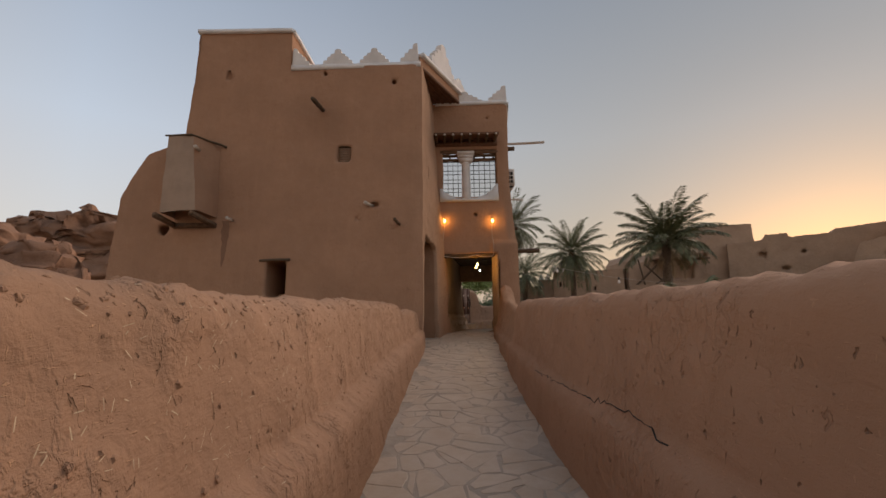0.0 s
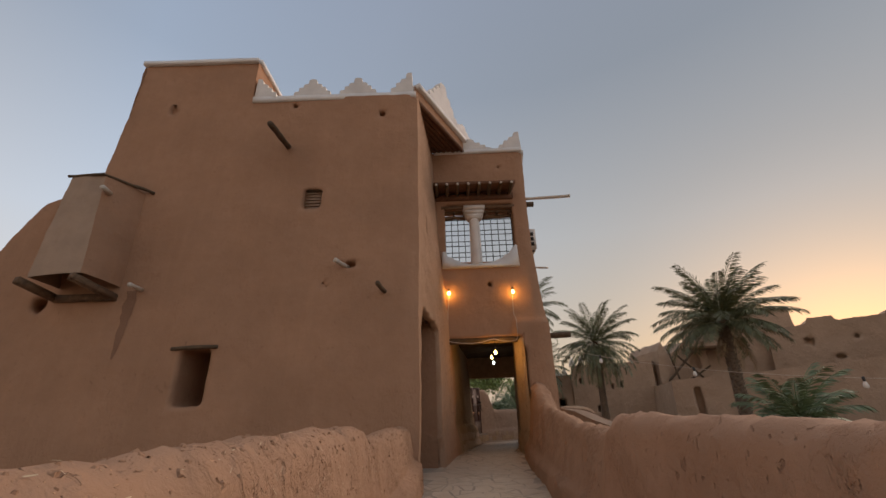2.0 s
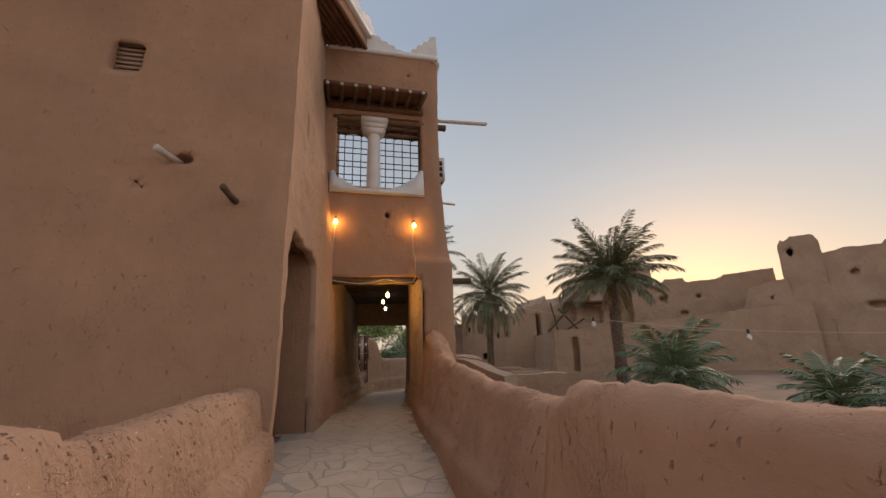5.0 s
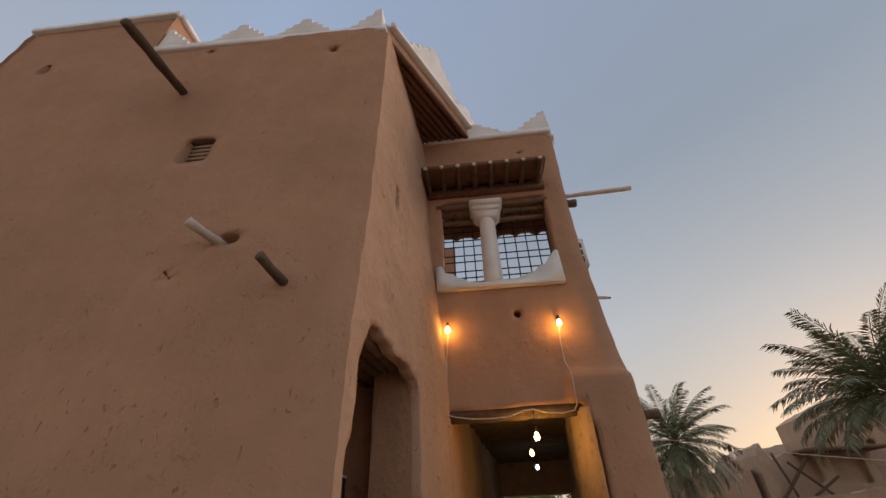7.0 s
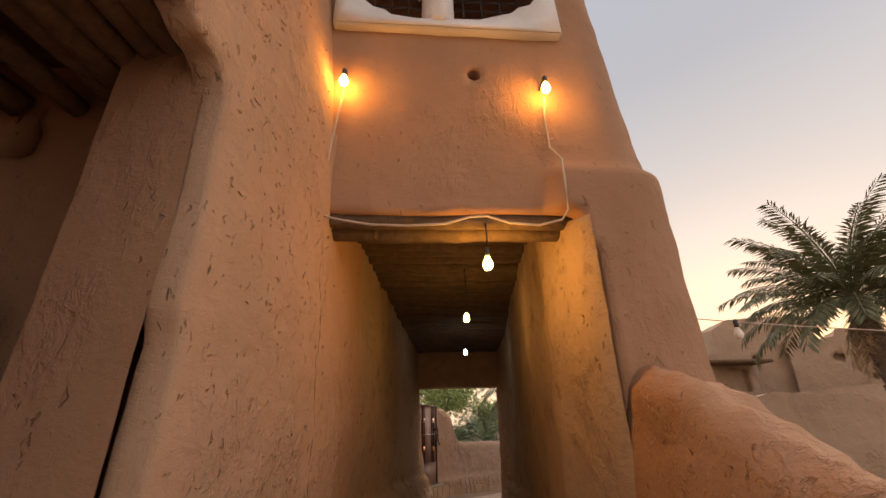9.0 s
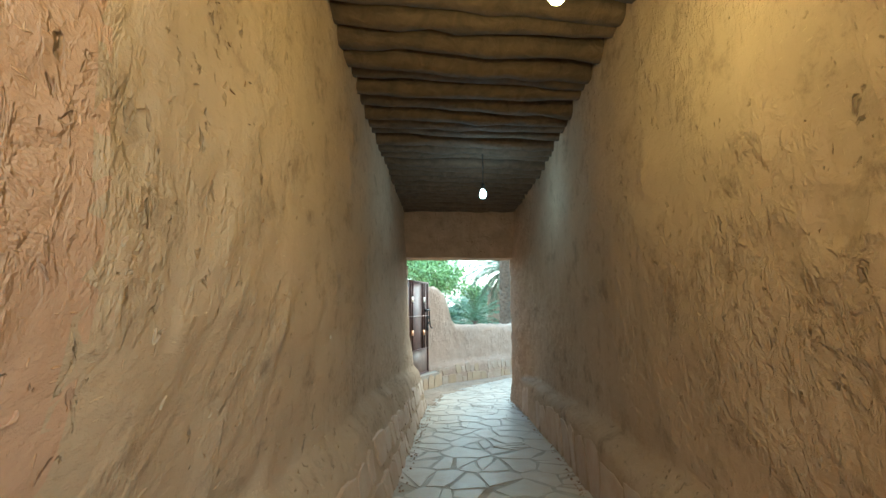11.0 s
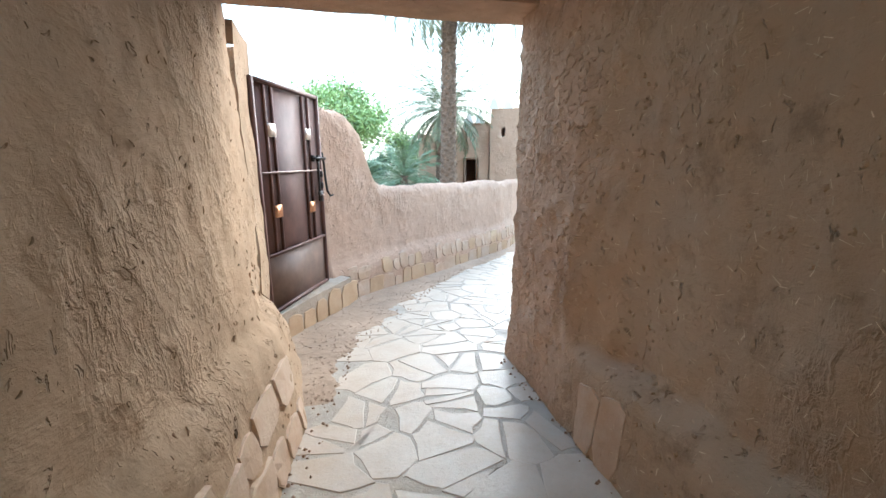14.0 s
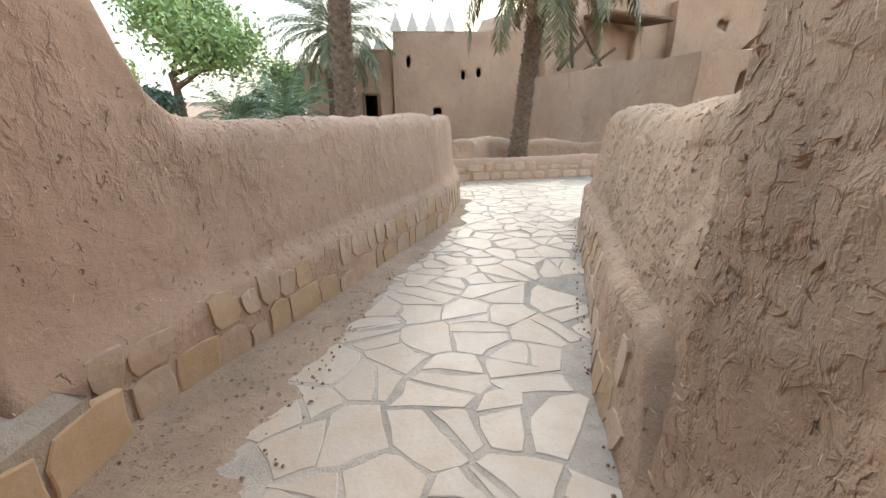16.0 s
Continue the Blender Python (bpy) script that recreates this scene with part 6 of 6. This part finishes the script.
def bedded(name, source, foot, way, bands, label, seed, mats, gap=0.005, wide=(0.14, 0.34), proud=(0.002, 0.008)):
    """Irregular stones let into the foot of a wall, flush with its uneven face. bands: (low, high, share left out)."""
    rng = random.Random(seed)
    line = resample(foot, 0.01)
    e = tagged(new(name), label, "stones", "", "structure")
    polys = source.data.polygons
    cs = np.empty(len(polys) * 3)
    ns = np.empty(len(polys) * 3)
    polys.foreach_get("center", cs)
    polys.foreach_get("normal", ns)
    cs, ns = cs.reshape(-1, 3), ns.reshape(-1, 3)
    low = cs[:, 2] < 1.2
    cs, ns = cs[low], ns[low]

    def seat(i, h, lift):
        x, y = line[max(0, min(len(line) - 1, i))]
        p, q = line[max(0, i - 12) if i < len(line) else -14], line[min(len(line) - 1, i + 12)]
        d = Vector((q[0] - p[0], q[1] - p[1], 0)).normalized()
        n = Vector((d.y, -d.x, 0)) * way
        z = fz(y) + h
        near = ((cs - (x + n.x * 0.05, y + n.y * 0.05, z)) ** 2).sum(axis=1).argsort()[:6]
        off = sum((Vector(cs[k]) - Vector((x, y, z))).dot(n) for k in near[:4]) / 4 + 0.004
        return Vector((x, y, z)) + n * (off + lift)
    for lo, hi, skip in bands:
        i = rng.randrange(10)
        while i < len(line) - 14:
            w = int(rng.uniform(*wide) * 100)
            if rng.random() > skip:
                h0, h1 = lo + rng.uniform(0, 0.02), hi + rng.uniform(-0.06, 0.03)
                skew = rng.uniform(-0.2, 0.2) * w
                up = rng.uniform(*proud)
                tilt = rng.uniform(-0.006, 0.006)
                bm = bmesh.new()
                rings = []
                shape = [rng.uniform(0.88, 1.04) for _ in range(11)]
                for k, lift in ((1.0, -0.02), (0.97, up * 0.75), (0.9, up)):
                    ring = []
                    for j in range(11):
                        t = 2 * math.pi * (j + 0.3) / 11
                        cx, cy = math.cos(t), math.sin(t)
                        r = (abs(cx) ** 8 + abs(cy) ** 8) ** (-1 / 8) * shape[j] * k
                        ii = int(i + w / 2 + cx * r * (w / 2 - gap * 50) + skew * cy * r * 0.5)
                        ring.append(bm.verts.new(seat(ii, (h0 + h1) / 2 + cy * r * (h1 - h0) / 2, lift + tilt * cx)))
                    rings.append(ring)
                for r0, r1 in zip(rings, rings[1:]):
                    for j in range(11):
                        bm.faces.new([r0[j], r0[(j + 1) % 11], r1[(j + 1) % 11], r1[j]])
                mid = bm.verts.new(sum((v.co for v in rings[-1]), Vector()) / 11)
                for j in range(11):
                    bm.faces.new([rings[-1][j], rings[-1][(j + 1) % 11], mid])
                part("stone", bm, mats[0] if rng.random() < 0.7 else mats[1], e, "", False)
            i += w
    return e


WALLS = bpy.data.objects
bedded("stones_lane_west", WALLS["wall_lane_west"], FOOT_L2, 1, [(-0.03, 0.22, 0.0)], "ochre stones bedded in the foot of the lane wall", 2, (M_OCHRE, M_PLINTH))
bedded("stones_lane_west_upper", WALLS["wall_lane_west"], FOOT_L2[1:], 1, [(0.22, 0.45, 0.12)], "pale stones showing through the mud of the lane wall", 12, (M_PLINTH, M_OCHRE), wide=(0.12, 0.26))
bedded("stones_lane_east", WALLS["wall_lane_east"], FOOT_R2[2:], -1, [(-0.02, 0.2, 0.1), (0.21, 0.44, 0.2)], "ochre stones bedded in the foot of the rough lane wall", 4, (M_PLINTH, M_OCHRE))
bedded("stones_passage_east", WALLS["wall_passage_east"], [(right_in(y, fz(y)), y) for y in lin(15.2, 20.4, 0.2)], -1, [(-0.02, 0.4, 0.06)], "worn upright slabs sunk in the passage plinth", 7, (M_PLINTH, M_PLINTH), wide=(0.16, 0.42))
bedded("stones_passage_west", WALLS["wall_passage_west"], [(left_in(y, fz(y)), y) for y in lin(15.6, 21.2, 0.2)], 1, [(-0.02, 0.22, 0.05), (0.23, 0.44, 0.12)], "worn slabs sunk in the sloping passage plinth", 8, (M_PLINTH, M_PLINTH), wide=(0.14, 0.36))
# bent iron strap left in the mud beside the gate
bm = bmesh.new()
tube(bm, [(1.15, 23.245, 1.64), (1.16, 23.24, 1.52), (1.165, 23.245, 1.36), (1.18, 23.25, 1.24), (1.21, 23.265, 1.19), (1.235, 23.3, 1.2)], [0.008, 0.012, 0.013, 0.012, 0.011, 0.009], 7, 0.004)
tagged(link_mesh("iron_strap", bm, M_IRON), "bent dark iron strap sticking out of the mud beside the gate", "iron strap")
# low end wall faced with ochre stones
ew = [(6.3, 29.0), (7.2, 28.65), (8.2, 28.25), (9.6, 27.7), (11.0, 27.2)]
parapet("wall_end", [(x, y, fz(y) + 0.46, 0) for x, y in ew], "low stone-faced retaining wall closing the lane", M_PALE, 0.4, 0.02, side=1, amp=0.012)
plinth_stones("stones_end", ew, 1, 0.0, 0.38, "rows of pale facing stones on the low end wall", 6, 0.05, M_PLINTH, 0.004, thin=(0.004, 0.012))
parapet("wall_planter", [(6.6, 30.2, 0.45, 0), (7.6, 29.9, 0.48, 0), (9.0, 30.7, 0.36, 0), (12.0, 29.4, 0.2, 0)], "low rubble wall around the palm", M_RUIN, 0.5, 0.05, side=1, amp=0.06)

crack("crack_ramp", [(0.99, 2.05, 0.8), (0.985, 2.6, 0.8), (0.99, 3.3, 0.74), (0.995, 4.0, 0.68), (1.0, 4.9, 0.63)], 0.0045, "long jagged crack above the parapet plinth", bpy.data.objects["wall_ramp_east"])
crack("crack_side", [(-0.15, 13.62, 2.9), (-0.15, 13.65, 2.58), (-0.14, 13.7, 2.25), (-0.14, 13.66, 2.05), (-0.14, 13.69, 1.93), (-0.13, 13.71, 1.8), (-0.13, 13.71, 1.49), (-0.12, 13.68, 1.1)], 0.0018, "wandering crack in the mud side wall", bpy.data.objects["wall_east"])


# ---- dust drifted along the foot of the lane wall ----
DRIFT_IN = [(0.95, 21.2), (0.72, 21.85), (0.55, 22.2), (0.95, 22.72), (1.3, 23.25), (1.85, 23.85), (2.98, 24.7), (4.55, 26.0), (5.5, 27.2)]
DRIFT_OUT = [(1.12, 21.2), (1.2, 21.85), (1.42, 22.2), (1.72, 22.68), (1.98, 23.12), (2.35, 23.6), (3.22, 24.5), (4.74, 25.85), (5.65, 27.15)]


def drift():
    bm = bmesh.new()
    rows = []
    n = 150
    ks = [i * (len(DRIFT_IN) - 1) / n for i in range(n + 1)]
    at = range(len(DRIFT_IN))
    for k in ks:
        a = Vector((interp(k, at, [p[0] for p in DRIFT_IN]), interp(k, at, [p[1] for p in DRIFT_IN]), 0))
        b = Vector((interp(k, at, [p[0] for p in DRIFT_OUT]), interp(k, at, [p[1] for p in DRIFT_OUT]), 0))
        b += (b - a).normalized() * (0.14 * noise.noise(b * 1.7) + 0.13 * noise.noise(b * 5.0) + 0.05 * noise.noise(b * 15.0))
        a -= (b - a).normalized() * 0.08
        row = []
        for j in range(17):
            w = j / 16
            q = a.lerp(b, w)
            q.z = fz(q.y) + 0.035 * min(1, k * 2) * (1 - w) ** 1.5 + 0.010 * noise.noise(q * 6) * (1 - w) + 0.005 * noise.noise(q * 22) + 0.0085 * min(1, k * 2 + 0.3) - 0.022 * w ** 8
            row.append(bm.verts.new(q))
        rows.append(row)
    for r0, r1 in zip(rows, rows[1:]):
        for p, q, r, u in zip(r0, r0[1:], r1[1:], r1):
            bm.faces.new([p, q, r, u])
    return tagged(link_mesh("dust_drift", bm, M_DUST), "trodden brown dust drifted along the foot of the lane wall", "dust", "", "stuff")


DRIFT = drift()


# ---- straw and crumbs ----
def straw(name, label, source, count, seed, keep):
    """Chopped straw lying in the plaster of a wall."""
    rng = random.Random(seed)
    polys = [p for p in source.data.polygons if keep(p.center)]
    bm = bmesh.new()
    for _ in range(count):
        p = rng.choice(polys)
        n = p.normal
        a = n.orthogonal().normalized()
        t = rng.uniform(0, 6.28)
        d = a * math.cos(t) + n.cross(a) * math.sin(t)
        vs = [source.data.vertices[i].co for i in p.vertices]
        q = vs[0].lerp(vs[1], rng.random()).lerp(vs[3 % len(vs)].lerp(vs[2], rng.random()), rng.random()) + n * 0.004
        s = rng.uniform(0.005, 0.018)
        w = n.cross(d) * rng.uniform(0.0007, 0.0017)
        lift = n * rng.uniform(0.0, 0.005)
        bm.faces.new([bm.verts.new(q - d * s - w), bm.verts.new(q + d * s - w + lift), bm.verts.new(q + d * s + w + lift), bm.verts.new(q - d * s + w)])
    tagged(link_mesh(name, bm, M_STRAW, None, "", False), label, "straw", "", "stuff")


for key, lab, cnt, ok in (("wall_ramp_west", "chopped straw in the sunlit parapet", 1500, lambda c: c.x > -1.0 and c.y > -1), ("wall_lane_east", "chopped straw in the rough lane wall", 1500, lambda c: c.y < 25.5 and c.z > 0.1),
                          ("wall_passage_east", "chopped straw in the passage wall", 1600, lambda c: c.y > 17 and c.z < 2.6), ("wall_lane_west", "chopped straw in the lane wall", 700, lambda c: c.z > 0.1), ("wall_passage_west", "chopped straw in the stained passage wall", 1100, lambda c: c.y > 15 and c.z < 2.4),
                          ("wall_east", "chopped straw in the side wall", 900, lambda c: c.z < 4.5)):
    straw("straw", lab, bpy.data.objects[key], cnt, 17, ok)


def clods(name, label, source, count, seed, keep, big):
    """Loose lumps of dried mud clinging to a wall."""
    rng = random.Random(seed)
    polys = [p for p in source.data.polygons if keep(p)]
    bm = bmesh.new()
    for _ in range(count):
        p = rng.choice(polys)
        vs = [source.data.vertices[i].co for i in p.vertices]
        q = vs[0].lerp(vs[1], rng.random()).lerp(vs[3 % len(vs)].lerp(vs[2], rng.random()), rng.random())
        n = p.normal
        a = n.orthogonal().normalized()
        b = n.cross(a)
        s = big * rng.uniform(0.25, 1.0) ** 1.6
        t0 = rng.uniform(0, 6.28)
        ring = [bm.verts.new(q + (a * math.cos(t0 + t) + b * math.sin(t0 + t)) * s * rng.uniform(0.6, 1.3) - n * s * 0.3) for t in (0, 1.25, 2.5, 3.77, 5.0)]
        cap = [bm.verts.new(q + (a * math.cos(t0 + t) + b * math.sin(t0 + t)) * s * rng.uniform(0.3, 0.7) + n * s * rng.uniform(0.25, 0.6)) for t in (0, 1.25, 2.5, 3.77, 5.0)]
        for i in range(5):
            bm.faces.new([ring[i], ring[(i + 1) % 5], cap[(i + 1) % 5], cap[i]])
        bm.faces.new(cap)
    tagged(link_mesh(name, bm, source.data.materials[0], None, "", False), label, "mud clods", "", "stuff")


clods("mud_clods", "crumbling lumps along the top of the sunlit parapet", bpy.data.objects["wall_ramp_west"], 1800, 41, lambda p: p.center.y > -0.8 and p.normal.z > 0.25 and p.center.z > 0.9, 0.018)
clods("mud_clods", "scattered lumps on the face of the sunlit parapet", bpy.data.objects["wall_ramp_west"], 260, 42, lambda p: p.center.y > -0.8 and p.normal.x > 0.5 and p.center.z > 0.3, 0.02)
clods("mud_clods", "scattered lumps on the rough lane wall", bpy.data.objects["wall_lane_east"], 900, 43, lambda p: p.center.z > 0.1 and p.center.y < 25.5, 0.016)
clods("mud_clods", "crumbling lumps along the top of the lane wall", bpy.data.objects["wall_lane_west"], 700, 44, lambda p: p.normal.z > 0.4 and p.center.z > 0.8, 0.018)
clods("mud_clods", "crumbling lumps along the foot of the passage plinth", bpy.data.objects["wall_passage_west"], 260, 45, lambda p: 15.5 < p.center.y and p.center.z < 0.95, 0.02)
clods("mud_clods", "trowelled lumps on the passage wall by the exit", bpy.data.objects["wall_passage_east"], 800, 46, lambda p: 19.2 < p.center.y and p.center.z < 2.4 and noise.noise(p.center * 2.5) > 0.05, 0.017)


def slivers(label, source, count, seed, keep, lean=0.0, big=1.0):
    """Raised smears and straw-backed ridges that the hand left in wet mud: short bent tents lying on the wall."""
    rng = random.Random(seed)
    polys = [p for p in source.data.polygons if keep(p.center)]
    verts = source.data.vertices
    pts, faces = [], []
    for _ in range(count):
        p = rng.choice(polys)
        vs = [verts[i].co for i in p.vertices]
        q = vs[0].lerp(vs[1], rng.random()).lerp(vs[3 % len(vs)].lerp(vs[2], rng.random()), rng.random())
        n = p.normal
        a = Vector((0, 0, 1)).cross(n)
        a = a.normalized() if a.length > 0.1 else n.orthogonal().normalized()
        b = n.cross(a)
        t = rng.gauss(lean, 0.55)
        d = a * math.cos(t) + b * math.sin(t)
        side = n.cross(d)
        L = big * rng.uniform(0.01, 0.035) * (1.6 if rng.random() < 0.15 else 1)
        w, h = big * rng.uniform(0.003, 0.008), big * rng.uniform(0.002, 0.0055)
        bend = rng.uniform(-0.5, 0.5)
        k0 = len(pts)
        for k in range(4):
            u = 2 * k / 3 - 1
            c = q + d * (u * L) + side * (bend * L * u * u)
            f = 1 - 0.75 * abs(u) ** 2
            pts += [c - side * w * f - n * 0.004, c + n * h * f + side * w * 0.3, c + side * w * f - n * 0.004]
        for k in range(3):
            i = k0 + 3 * k
            faces += [(i, i + 3, i + 4, i + 1), (i + 1, i + 4, i + 5, i + 2)]
        faces += [(k0, k0 + 1, k0 + 2), (k0 + 9, k0 + 11, k0 + 10)]
    me = bpy.data.meshes.new("mud_ridges")
    me.from_pydata(pts, [], faces)
    me.materials.append(source.data.materials[0])
    tagged(new("mud_ridges", me), label, "mud ridges", "", "stuff")


slivers("torn straw-backed ridges on the passage wall by the exit", WALLS["wall_passage_east"], 3600, 51, lambda c: c.y > 20.5 and c.z < 3.0, 0.25, 0.8)
slivers("fine ridges on the trowelled passage wall", WALLS["wall_passage_east"], 900, 52, lambda c: 14.2 < c.y < 20.5 and c.z > 0.7, 1.5, 0.5)
slivers("fine ridges on the stained passage wall", WALLS["wall_passage_west"], 500, 53, lambda c: c.z < 3.0, -0.5, 0.5)
slivers("torn straw-backed ridges on the rough lane wall", WALLS["wall_lane_east"], 2600, 54, lambda c: c.y < 25 and c.z < 2.6, 0.4, 0.7)
slivers("fine ridges on the lane wall", WALLS["wall_lane_west"], 700, 55, lambda c: c.z > 0.4 and c.y < 26, 1.0, 0.5)
slivers("fine ridges on the sunlit parapet", WALLS["wall_ramp_west"], 700, 56, lambda c: c.y > -0.6 and c.x > -0.95, 0.3, 0.55)
slivers("fine ridges on the side wall by the passage mouth", WALLS["wall_east"], 500, 57, lambda c: c.z < 4.5 and c.y > 12.6, -0.6, 0.55)
slivers("fine ridges on the passage jamb", WALLS["wall_passage_east"], 350, 58, lambda c: c.y < 14.4, 0.4, 0.6)
slivers("fine ridges on the gatepost", WALLS["wall_gatepost"], 200, 59, lambda c: c.z < 2.3, 0.6, 0.6)
clods("mud_clods", "clods and litter in the dust by the gate", DRIFT, 1100, 47, lambda p: p.center.y < 25, 0.012)
straw("straw", "straw litter in the dust by the gate", DRIFT, 500, 18, lambda c: c.y < 24)


def crumbs():
    rng = random.Random(9)
    bm = bmesh.new()
    for _ in range(900):
        y = rng.uniform(14, 26.5)
        l, r = lane_centre(y)
        x = (l - abs(rng.gauss(0, 0.1)) + 0.08) if rng.random() < 0.6 else (r + abs(rng.gauss(0, 0.06)) - 0.06)
        s = rng.uniform(0.004, 0.014)
        q = Vector((x, y, fz(y) + s * 0.5 + 0.008))
        vs = [bm.verts.new(q + Vector((math.cos(t) * s * rng.uniform(0.6, 1.2), math.sin(t) * s * rng.uniform(0.6, 1.2), -s * 0.4))) for t in (0, 1.6, 3.1, 4.7)]
        tip = bm.verts.new(q + Vector((0, 0, s * 0.7)))
        for i in range(4):
            bm.faces.new([vs[i], vs[(i + 1) % 4], tip])
    tagged(link_mesh("crumbs", bm, M_EARTH, None, "", False), "small clods and crumbs along the lane edges", "crumbs", "", "stuff")


crumbs()
